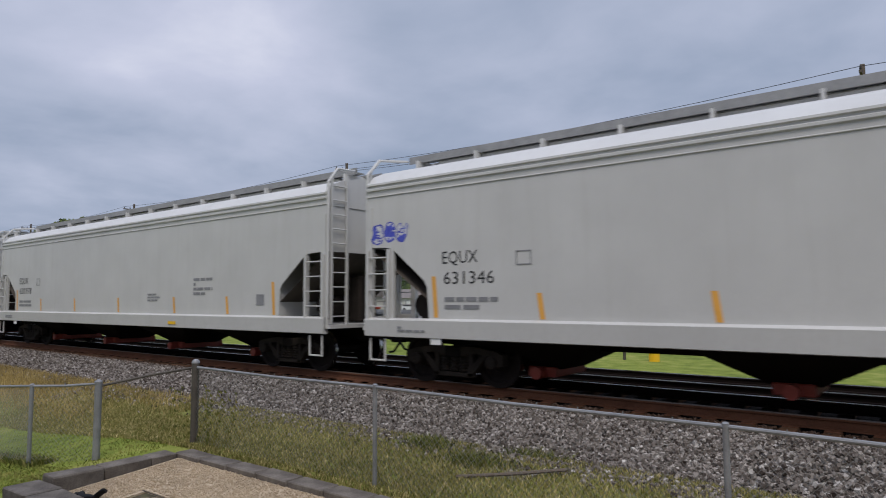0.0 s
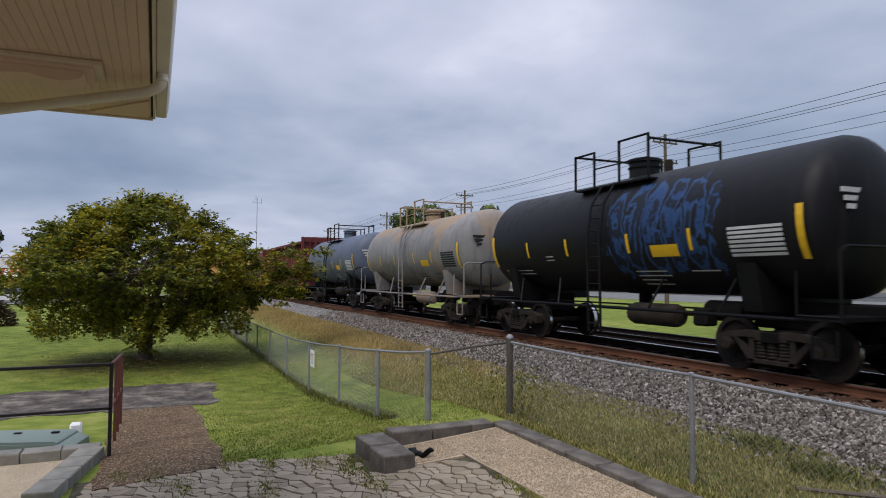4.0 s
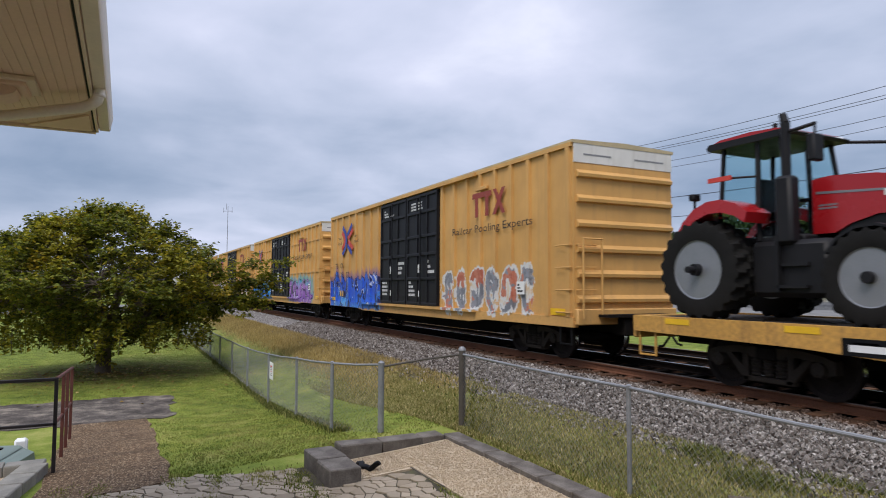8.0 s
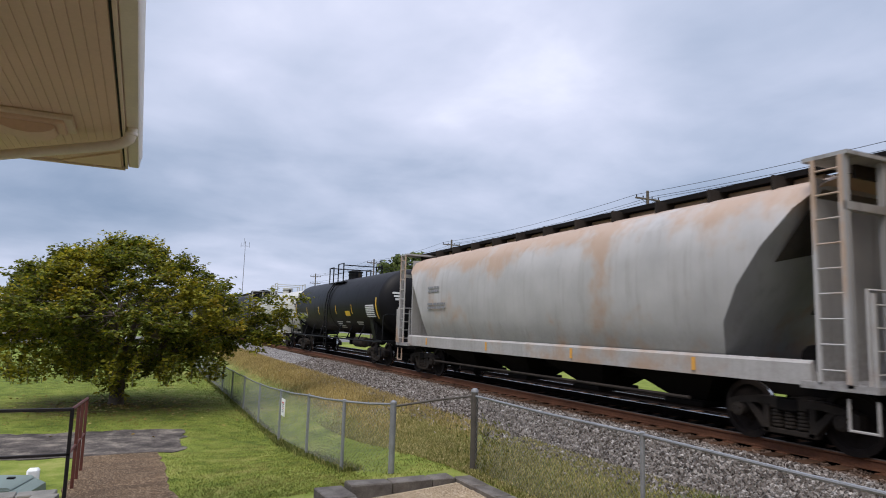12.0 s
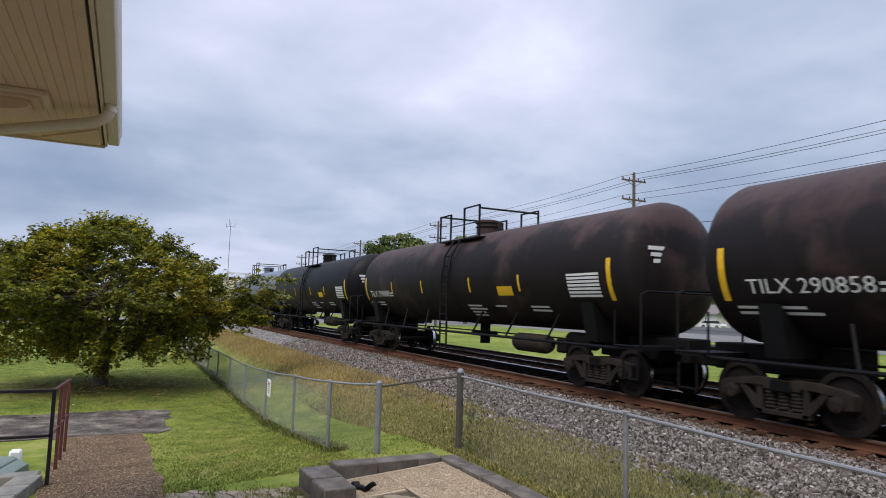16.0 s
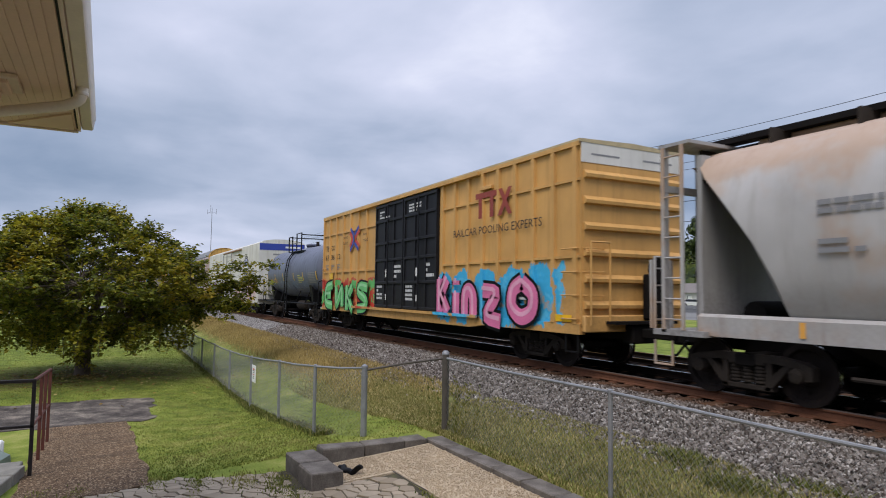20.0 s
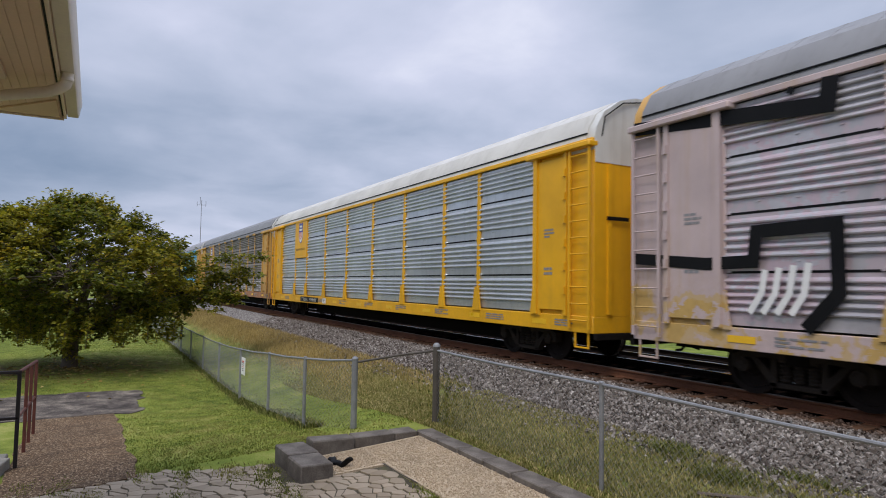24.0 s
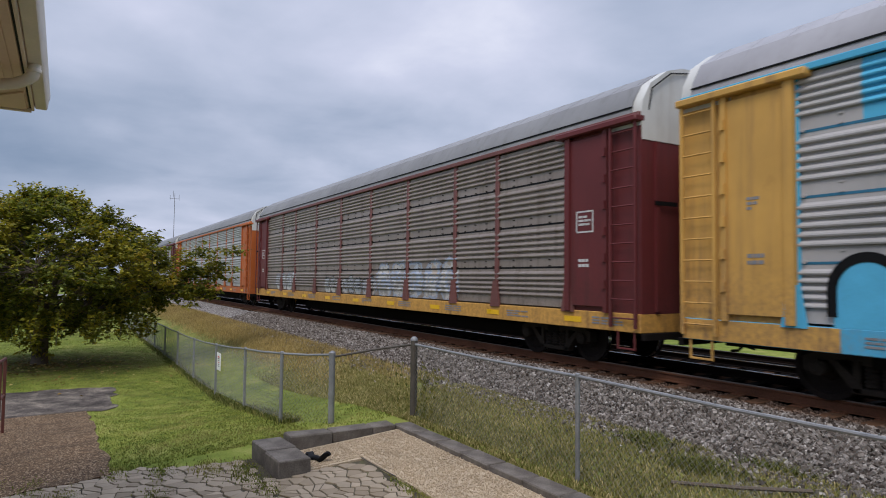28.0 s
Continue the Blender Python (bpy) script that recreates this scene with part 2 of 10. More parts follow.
# ---- materials ----
class Nodes:
    def __init__(self, name):
        self.mat = bpy.data.materials.new(name)
        self.mat.use_nodes = True
        self.t = self.mat.node_tree
        self.n, self.l = self.t.nodes, self.t.links
        self.bsdf = self.n["Principled BSDF"]
        self.co = self.n.new("ShaderNodeTexCoord").outputs["Object"]

    def put(self, sock, v):
        if isinstance(v, (int, float)):
            sock.default_value = v
        elif isinstance(v, (tuple, list)):
            sock.default_value = (*v, 1.0) if len(v) == 3 and len(sock.default_value) == 4 else v
        else:
            self.l.new(v, sock)

    def math(self, op, a, b=None, c=None, clamp=False):
        k = self.n.new("ShaderNodeMath")
        k.operation, k.use_clamp = op, clamp
        for i, v in enumerate((a, b, c)):
            if v is not None:
                self.put(k.inputs[i], v)
        return k.outputs[0]

    def scaled(self, s, turn=0.0):
        k = self.n.new("ShaderNodeMapping")
        k.inputs["Scale"].default_value = s
        k.inputs["Rotation"].default_value = (0, 0, turn)
        self.l.new(self.co, k.inputs["Vector"])
        return k.outputs[0]

    def noise(self, scale, detail=3.0, rough=0.55, vec=None, dist=0.0):
        k = self.n.new("ShaderNodeTexNoise")
        k.inputs["Scale"].default_value, k.inputs["Detail"].default_value = scale, detail
        k.inputs["Roughness"].default_value, k.inputs["Distortion"].default_value = rough, dist
        self.l.new(vec or self.co, k.inputs["Vector"])
        return k.outputs["Fac"]

    def voronoi(self, scale, feature="F1", vec=None, rnd=1.0):
        k = self.n.new("ShaderNodeTexVoronoi")
        k.feature = feature
        k.inputs["Scale"].default_value, k.inputs["Randomness"].default_value = scale, rnd
        self.l.new(vec or self.co, k.inputs["Vector"])
        return k

    def ramp(self, fac, *stops, const=False):
        k = self.n.new("ShaderNodeValToRGB")
        if const:
            k.color_ramp.interpolation = "CONSTANT"
        e = k.color_ramp.elements
        while len(e) < len(stops):
            e.new(0.5)
        for q, (p, c) in zip(e, stops):
            q.position = p
            q.color = (c, c, c, 1) if isinstance(c, (int, float)) else (*c, 1)
        self.put(k.inputs[0], fac)
        return k.outputs[0]

    def step(self, v, a, b):
        k = self.n.new("ShaderNodeMapRange")
        k.interpolation_type = "SMOOTHSTEP"
        k.inputs["From Min"].default_value, k.inputs["From Max"].default_value = a, b
        self.put(k.inputs["Value"], v)
        return k.outputs[0]

    def mix(self, fac, a, b, mode="MIX"):
        k = self.n.new("ShaderNodeMix")
        k.data_type, k.blend_type = "RGBA", mode
        self.put(k.inputs["Factor"], fac)
        self.put(k.inputs["A"], a), self.put(k.inputs["B"], b)
        return k.outputs["Result"]

    def split(self, vec=None):
        k = self.n.new("ShaderNodeSeparateXYZ")
        self.l.new(vec or self.co, k.inputs[0])
        return k.outputs

    def bump(self, h, strength=0.3, dist=0.01):
        k = self.n.new("ShaderNodeBump")
        k.inputs["Strength"].default_value, k.inputs["Distance"].default_value = strength, dist
        self.l.new(h, k.inputs["Height"])
        self.l.new(k.outputs[0], self.bsdf.inputs["Normal"])

    def random(self):
        return self.n.new("ShaderNodeObjectInfo").outputs["Random"]

    def island(self):
        return self.n.new("ShaderNodeNewGeometry").outputs["Random Per Island"]

    def done(self, color, rough, metal=0.0, spec=0.25):
        self.put(self.bsdf.inputs["Base Color"], color)
        self.put(self.bsdf.inputs["Roughness"], rough)
        self.put(self.bsdf.inputs["Metallic"], metal)
        self.put(self.bsdf.inputs["Specular IOR Level"], spec)
        return self.mat


def lum(c, k):
    return tuple(min(1.0, v * k) for v in c)


def rgb(*c):
    """Linear values of an 8-bit colour."""
    return tuple(v / 255 / 12.92 if v / 255 <= 0.04045 else ((v / 255 + 0.055) / 1.055) ** 2.4 for v in c)


def plain(name, color, rough=0.6, metal=0.0, vary=0.15, scale=3.0, grain=40.0, bump=0.15):
    """Paint, rubber, metal or stone with variation at two scales and a fine relief."""
    s = Nodes(name)
    a, b = s.noise(scale, 4.0), s.noise(grain, 3.0)
    k = s.math("ADD", s.math("MULTIPLY", a, 0.65), s.math("MULTIPLY", b, 0.35))
    col = s.ramp(k, (0.3, lum(color, 1 - vary)), (0.7, lum(color, 1 + vary)))
    s.bump(b, bump, 0.004)
    return s.done(col, s.ramp(a, (0.3, max(0.05, rough - 0.1)), (0.75, min(1, rough + 0.1))), metal, 0.14 if max(color) <= 0.04 or rough >= 0.8 else 0.5)


def leafy(name, stops, rough=0.55, through_leaf=0.0, dry=None):
    """Leaves or blades, each with its own tone, in patches; thin leaves pass some light on."""
    s = Nodes(name)
    col = s.ramp(s.island(), *stops)
    col = s.mix(0.5, col, s.ramp(s.noise(0.5, 3.0), (0.3, 0.55), (0.7, 1.3)), "MULTIPLY")
    if dry:
        col = s.mix(s.math("MULTIPLY", s.step(s.noise(1.1, 5.0, 0.65), 0.46, 0.64), 0.75), col, dry)
        col = s.mix(0.7, col, s.ramp(s.noise(3.4, 4.0, 0.6), (0.3, 0.5), (0.7, 1.35)), "MULTIPLY")
    s.done(col, rough, 0.0, 0.12)
    if through_leaf:
        thin, mix = s.n.new("ShaderNodeBsdfTranslucent"), s.n.new("ShaderNodeMixShader")
        s.l.new(s.mix(1.0, col, (1.25, 1.15, 0.55), "MULTIPLY"), thin.inputs["Color"])
        mix.inputs[0].default_value = through_leaf
        s.l.new(s.bsdf.outputs[0], mix.inputs[1]), s.l.new(thin.outputs[0], mix.inputs[2])
        s.l.new(mix.outputs[0], s.n["Material Output"].inputs[0])
    return s.mat


GRAFFITI = []


def sprayed(s, col, x, y, z, i, x0, x1, z0, z1, size, fills, edge, halo):
    """A row of fat sprayed letter shapes, rings with a gap, bars and slanted stems, each with an outline and an overspray."""
    mt = s.math
    lw, zc, h = size * 1.35, (z0 + z1) / 2, (z1 - z0)
    wob = mt("ADD", mt("SUBTRACT", s.noise(1.1, 3.0, 0.6), 0.5), mt("MULTIPLY", mt("SUBTRACT", s.noise(4.2, 3.0, 0.65), 0.5), 0.32))
    wob2 = mt("ADD", mt("SUBTRACT", s.noise(1.9, 3.0, 0.6), 0.5), mt("MULTIPLY", mt("SUBTRACT", s.noise(5.5, 3.0, 0.65, s.scaled((1.6, 1.6, 0.6))), 0.5), 0.55))
    u = mt("ADD", mt("DIVIDE", mt("SUBTRACT", x, x0 - 50 * lw), lw), mt("MULTIPLY", wob, 0.75))
    cell = mt("FLOOR", u)
    wn = s.n.new("ShaderNodeTexWhiteNoise")
    wn.noise_dimensions = "1D"
    s.put(wn.inputs["W"], mt("ADD", cell, 0.37 + 13.1 * i + x0))
    r1, r2, r3 = s.split(wn.outputs["Color"])[:3]
    fu = mt("SUBTRACT", mt("FRACT", u), 0.5)
    fv = mt("ADD", mt("DIVIDE", mt("SUBTRACT", z, zc), h), mt("ADD", mt("MULTIPLY", wob2, 0.42), mt("MULTIPLY", mt("SUBTRACT", r3, 0.5), 0.14)))
    fu = mt("ADD", fu, mt("MULTIPLY", fv, mt("MULTIPLY", mt("SUBTRACT", r2, 0.5), 0.3)))
    au, av = mt("ABSOLUTE", fu), mt("ABSOLUTE", fv)
    q = mt("POWER", mt("ADD", mt("POWER", mt("DIVIDE", au, 0.40), 3.0), mt("POWER", mt("DIVIDE", av, 0.44), 3.0)), 0.333)
    ring = mt("SUBTRACT", mt("MULTIPLY", mt("ABSOLUTE", mt("SUBTRACT", q, 0.74)), 0.4), 0.105)
    away = mt("SUBTRACT", fv, mt("MULTIPLY", mt("SUBTRACT", r1, 0.5), 0.6))
    gap = mt("MINIMUM", mt("SUBTRACT", 0.11, mt("ABSOLUTE", away)), mt("ADD", mt("MULTIPLY", fu, mt("SIGN", mt("SUBTRACT", r2, 0.35))), -0.02))
    d = mt("MAXIMUM", ring, gap)
    bar = mt("MAXIMUM", mt("SUBTRACT", mt("ABSOLUTE", mt("SUBTRACT", fv, mt("MULTIPLY", mt("SUBTRACT", r2, 0.5), 0.4))), 0.065), mt("SUBTRACT", au, 0.27))
    d = mt("MINIMUM", d, mt("ADD", bar, mt("MULTIPLY", mt("LESS_THAN", r3, 0.45), 9.0)))
    stem = mt("MAXIMUM", mt("SUBTRACT", mt("ABSOLUTE", mt("SUBTRACT", fu, mt("MULTIPLY", fv, mt("MULTIPLY", mt("SUBTRACT", r1, 0.5), 1.5)))), 0.085), mt("SUBTRACT", av, 0.44))
    d = mt("MINIMUM", d, mt("ADD", stem, mt("MULTIPLY", mt("LESS_THAN", r1, 0.5), 9.0)))
    inside = mt("SUBTRACT", (x1 - x0) / 2, mt("ABSOLUTE", mt("ADD", mt("SUBTRACT", x, (x0 + x1) / 2), mt("MULTIPLY", wob2, 0.8))))
    near = mt("MULTIPLY", s.step(y, 0.5, -0.5), s.step(inside, -0.02, 0.03))
    n = len(fills)
    pick = mt("ADD", mt("MULTIPLY", mt("FRACT", mt("ADD", mt("MULTIPLY", r2, 3.7), mt("MULTIPLY", fv, 0.55))), 0.55), mt("MULTIPLY", s.step(s.noise(3.1, 4.0, 0.65), 0.32, 0.68), 0.45))
    fill = s.ramp(pick, *[(j / n, c) for j, c in enumerate(fills)], const=True)
    fill = s.mix(0.35, fill, s.ramp(s.noise(9.0, 3.0), (0.3, 0.72), (0.7, 1.15)), "MULTIPLY")
    cloud = mt("MULTIPLY", s.step(q, 1.25, 0.95), mt("ADD", 0.35, mt("MULTIPLY", s.step(s.noise(2.6, 4.0, 0.7), 0.4, 0.6), 0.55)))
    col = s.mix(mt("MULTIPLY", cloud, near), col, halo)
    col = s.mix(mt("MULTIPLY", s.step(d, 0.075, 0.055), near), col, edge)
    return s.mix(mt("MULTIPLY", mt("MULTIPLY", s.step(d, 0.012, -0.006), near), 0.95), col, fill)


def wild(s, col, x, y, z, i, x0, x1, z0, z1, size, fills, edge, halo):
    """A sprayed piece with no plain letters: interlocked shapes with dark cracks, pale highlights, a ragged top and an overspray."""
    mt = s.math
    h = z1 - z0
    k = s.scaled((1.0 / size, 1.0, 0.62 / size), 0.0)
    a = s.noise(1.15, 2.0, 0.5, k, 1.6)
    b = s.noise(0.8, 2.0, 0.5, s.scaled((1.3 / size, 1.0, 0.5 / size)), 2.2)
    ragged = mt("MULTIPLY", mt("SUBTRACT", s.noise(1.0, 3.0, 0.65, s.scaled((2.2 / size, 0.1, 0.3))), 0.5), 0.95 * h)
    top = mt("SUBTRACT", mt("ADD", z1 - 0.12 * h, ragged), z)
    ends = mt("SUBTRACT", (x1 - x0) / 2, mt("ABSOLUTE", mt("ADD", mt("SUBTRACT", x, (x0 + x1) / 2), mt("MULTIPLY", mt("SUBTRACT", b, 0.5), 1.2))))
    near = mt("MULTIPLY", s.step(y, 0.5, -0.5), s.step(mt("SUBTRACT", z, mt("ADD", z0, mt("MULTIPLY", ragged, 0.2))), -0.02, 0.02))
    body = mt("MULTIPLY", near, mt("MULTIPLY", s.step(top, -0.01, 0.02), s.step(ends, -0.01, 0.03)))
    cloud = mt("MULTIPLY", near, mt("MULTIPLY", s.step(top, -0.34, -0.05), s.step(ends, -0.3, 0.05)))
    n = len(fills)
    rise = mt("ADD", mt("MULTIPLY", mt("DIVIDE", mt("SUBTRACT", z, z0), h), 0.55), mt("MULTIPLY", s.step(a, 0.25, 0.75), 0.45))
    fill = s.ramp(rise, *[((j + 0.35) / n, c) for j, c in enumerate(fills)])
    fill = s.mix(0.4, fill, s.ramp(s.noise(7.0, 3.0), (0.3, 0.7), (0.7, 1.2)), "MULTIPLY")

    def line(f, w):
        return s.step(mt("ABSOLUTE", mt("SUBTRACT", mt("FRACT", f), 0.5)), w, w * 0.55)
    bands = mt("MULTIPLY", a, 3.4)
    shine = mt("MULTIPLY", line(mt("ADD", bands, 0.14), 0.055), s.step(b, 0.46, 0.52))
    crack = mt("MAXIMUM", line(bands, 0.10), s.step(b, 0.42, 0.385))
    rim = s.step(top, 0.07, 0.03)
    fill = s.mix(mt("MULTIPLY", shine, 0.75), fill, (0.75, 0.78, 0.80))
    fill = s.mix(mt("MULTIPLY", mt("MAXIMUM", crack, rim), 0.92), fill, edge)
    col = s.mix(mt("MULTIPLY", cloud, 0.7), col, halo)
    return s.mix(mt("MULTIPLY", body, 0.95), col, fill)


def car_paint(name, color, dirt=(0.10, 0.085, 0.07), amount=0.35, rough=0.45, rust=0.0, tags=(), fade=0.12, blotch=0.0, blotch_color=(0.3, 0.16, 0.08)):
    """Weathered paint of a railway car in the car's own metres: streaks down the side, road dirt low down, and sprayed tags."""
    s = Nodes(name)
    x, y, z = s.split()[:3]
    base = s.ramp(s.noise(0.9, 4.0), (0.3, lum(color, 1 - fade)), (0.7, lum(color, 1 + fade)))
    streak = s.noise(1.0, 4.0, 0.6, s.scaled((5.0, 5.0, 0.35)))
    fine = s.noise(14.0, 4.0, 0.6)
    lowdown = s.step(z, 2.4, 0.7)
    k = s.math("MULTIPLY", s.math("ADD", s.step(streak, 0.48, 0.78), s.math("MULTIPLY", lowdown, s.step(fine, 0.3, 0.75))), amount, clamp=True)
    col = s.mix(k, base, dirt)
    if blotch:
        b = s.step(s.math("ADD", s.noise(0.55, 4.0, 0.6), s.math("MULTIPLY", s.step(z, 3.0, 4.3), 0.22)), 0.50, 0.68)
        col = s.mix(s.math("MULTIPLY", b, blotch), col, blotch_color)
    if rust:
        r = s.step(s.noise(2.2, 5.0, 0.65), 0.62, 0.72)
        col = s.mix(s.math("MULTIPLY", r, rust), col, (0.17, 0.065, 0.03))
    for i, tag in enumerate(tags):
        col = (wild if tag[-1] == "wild" else sprayed)(s, col, x, y, z, i, *tag[:8])
    s.bump(fine, 0.12, 0.004)
    return s.done(col, s.math("ADD", rough, s.math("MULTIPLY", k, 0.35)), 0.0, 0.32 if max(color) > 0.05 else 0.2)


M = {}


def make_materials():
    M["steel_dark"] = plain("grimy_running_gear", (0.009, 0.0075, 0.007), 0.9, 0.0, 0.5, 4.0, 50, 0.4)
    M["truck"] = plain("dusty_cast_steel", (0.032, 0.026, 0.022), 0.9, 0.0, 0.45, 3.0, 45, 0.4)
    M["wheel"] = plain("wheel_steel", (0.018, 0.014, 0.013), 0.85, 0.0, 0.4, 4.0, 40, 0.3)
    M["tread"] = plain("polished_tread", (0.55, 0.54, 0.52), 0.25, 1.0, 0.1, 4.0, 60, 0.05)
    M["rail"] = plain("rusty_rail_web", (0.13, 0.058, 0.034), 0.85, 0.0, 0.35, 1.5, 40, 0.4)
    # black copy of the rail web, with shade under and behind the train painted in
    M["rail_black"] = plain("shaded_black_rail_web", (0.012, 0.008, 0.007), 0.9, 0.0, 0.3, 1.5, 40, 0.4)
    M["railhead_dull"] = plain("dull_brown_rail_head", (0.15, 0.11, 0.09), 0.55, 0.5, 0.2, 2.0, 60, 0.1)
    M["railhead"] = plain("shiny_rail_head", (0.62, 0.61, 0.60), 0.18, 1.0, 0.08, 2.0, 60, 0.05)
    M["black"] = plain("black_paint", (0.007, 0.007, 0.008), 0.55, 0.0, 0.3, 3.0, 40)
    M["white"] = plain("white_lettering", (0.75, 0.75, 0.74), 0.6, 0.0, 0.08)
    M["letter_black"] = plain("black_lettering", (0.03, 0.03, 0.033), 0.6, 0.0, 0.2)
    M["yellow_mark"] = plain("yellow_reflector", (0.78, 0.46, 0.02), 0.35, 0.0, 0.12)
    M["orange_mark"] = plain("faded_amber_reflector", (0.72, 0.36, 0.07), 0.4, 0.0, 0.15)
    M["white_bar"] = M["white"]
    M["red_logo"] = plain("dull_red_logo", (0.27, 0.045, 0.03), 0.6, 0.0, 0.15)
    M["blue_logo"] = plain("blue_logo", (0.03, 0.055, 0.33), 0.5, 0.0, 0.1)
    M["brightred"] = plain("bright_red_logo", (0.55, 0.05, 0.035), 0.5, 0.0, 0.1)
    M["galv"] = plain("galvanised_pipe", (0.25, 0.255, 0.265), 0.6, 0.4, 0.25, 6.0, 60, 0.2)
    M["walk_grey"] = plain("grey_steel_grating", (0.26, 0.26, 0.26), 0.7, 0.1, 0.2, 6.0, 30, 0.3)
    M["galv_dark"] = plain("dark_weathered_post", (0.075, 0.065, 0.055), 0.75, 0.1, 0.4, 6.0, 60, 0.3)
    M["wire"] = plain("galvanised_wire", (0.20, 0.205, 0.20), 0.6, 0.2, 0.2, 6.0, 60, 0.1)
    M["pole_wood"] = plain("weathered_pole_wood", (0.13, 0.105, 0.085), 0.9, 0.0, 0.3, 2.0, 30, 0.5)
    M["cable"] = plain("black_cable", (0.03, 0.03, 0.035), 0.6, 0.0, 0.1)
    M["hand_rail"] = plain("black_iron_rail", (0.022, 0.019, 0.02), 0.5, 0.2, 0.3, 5.0, 50, 0.2)
    M["bark"] = plain("grey_brown_bark", (0.12, 0.095, 0.075), 0.95, 0.0, 0.4, 5.0, 25, 1.0)
    M["soffit"] = plain("tan_vinyl_soffit", (0.72, 0.52, 0.40), 0.55, 0.0, 0.08, 1.2, 30, 0.1)
    M["fascia"] = plain("tan_painted_fascia", (0.72, 0.59, 0.47), 0.5, 0.0, 0.1, 1.5, 30, 0.1)
    M["gutter"] = plain("cream_aluminium_gutter", (0.78, 0.70, 0.60), 0.45, 0.1, 0.1, 2.0, 30, 0.08)
    M["shingle"] = plain("grey_shingle", (0.12, 0.115, 0.11), 0.95, 0.0, 0.25, 2.0, 40, 0.6)
    M["tyre"] = plain("black_tyre_rubber", (0.013, 0.0125, 0.012), 0.85, 0.0, 0.3, 4.0, 40, 0.3)
    M["rim"] = plain("silver_wheel_rim", (0.24, 0.25, 0.27), 0.45, 0.4, 0.1, 4.0, 40, 0.1)
    M["tractor_red"] = plain("glossy_red_bonnet", (0.36, 0.012, 0.016), 0.25, 0.0, 0.06, 2.0, 60, 0.02)
    M["tractor_black"] = plain("black_plastic_trim", (0.016, 0.016, 0.018), 0.5, 0.0, 0.2, 3.0, 50, 0.1)
    g = Nodes("tinted_cab_glass")
    g.put(g.bsdf.inputs["Transmission Weight"], 1.0)
    g.put(g.bsdf.inputs["IOR"], 1.1)
    M["cab_glass"] = g.done((0.72, 0.86, 0.88), 0.03)
    # concrete and stone
    s = Nodes("grey_kerb_concrete")
    a, b = s.noise(3.0, 5.0, 0.6), s.noise(60.0, 3.0)
    col = s.ramp(s.math("ADD", s.math("MULTIPLY", a, 0.7), s.math("MULTIPLY", b, 0.3)), (0.3, (0.050, 0.042, 0.036)), (0.5, (0.125, 0.108, 0.093)), (0.72, (0.235, 0.21, 0.182)))
    s.bump(s.math("ADD", b, a), 0.5, 0.006)
    M["kerb"] = s.done(col, 0.9)
    s = Nodes("pale_kerb_concrete")
    a, b = s.noise(3.0, 5.0, 0.6), s.noise(60.0, 3.0)
    col = s.ramp(s.math("ADD", s.math("MULTIPLY", a, 0.7), s.math("MULTIPLY", b, 0.3)), (0.3, (0.16, 0.15, 0.13)), (0.7, (0.33, 0.31, 0.27)))
    s.bump(b, 0.5, 0.006)
    M["kerb_pale"] = s.done(col, 0.9)
    s = Nodes("worn_flagstone")
    r = s.random()
    a, b = s.noise(4.0, 4.0), s.noise(50.0, 3.0)
    col = s.mix(s.math("MULTIPLY", a, 0.6), s.ramp(r, (0.0, (0.25, 0.198, 0.142)), (0.5, (0.43, 0.35, 0.262)), (1.0, (0.34, 0.28, 0.212))), (0.17, 0.135, 0.088))
    col = s.mix(s.math("MULTIPLY", s.step(s.noise(1.3, 4.0), 0.55, 0.7), 0.4), col, (0.20, 0.17, 0.08))
    s.bump(b, 0.4, 0.004)
    M["flag"] = s.done(col, 0.85)
    s = Nodes("patio_joint_soil")
    M["joint"] = s.done(s.ramp(s.noise(5.0, 5.0), (0.35, (0.042, 0.036, 0.025)), (0.6, (0.085, 0.074, 0.048)), (0.75, (0.10, 0.105, 0.04))), 1.0)
    s = Nodes("tan_pea_gravel")
    v = s.voronoi(150.0)
    pick = s.split(v.outputs["Color"])[0]
    col = s.ramp(pick, (0.0, (0.27, 0.205, 0.13)), (0.35, (0.43, 0.335, 0.225)), (0.7, (0.52, 0.415, 0.29)), (1.0, (0.64, 0.54, 0.42)))
    col = s.mix(0.5, col, s.ramp(s.noise(1.6, 4.0), (0.3, 0.7), (0.7, 1.15)), "MULTIPLY")
    s.bump(v.outputs["Distance"], 0.6, 0.01)
    M["pea"] = s.done(col, 0.9)
    s = Nodes("aggregate_concrete_path")
    v = s.voronoi(55.0)
    col = s.ramp(s.split(v.outputs["Color"])[0], (0.0, (0.042, 0.022, 0.011)), (0.5, (0.110, 0.066, 0.034)), (0.8, (0.195, 0.126, 0.070)), (1.0, (0.40, 0.305, 0.20)))
    col = s.mix(0.8, col, s.ramp(s.noise(1.0, 6.0, 0.68, s.scaled((2.6, 0.9, 1))), (0.3, 0.45), (0.5, 0.95), (0.7, 1.3)), "MULTIPLY")
    s.bump(v.outputs["Distance"], 0.4, 0.006)
    M["path"] = s.done(col, 0.9)
    s = Nodes("old_asphalt")
    worn = s.noise(1.7, 7.0, 0.75)
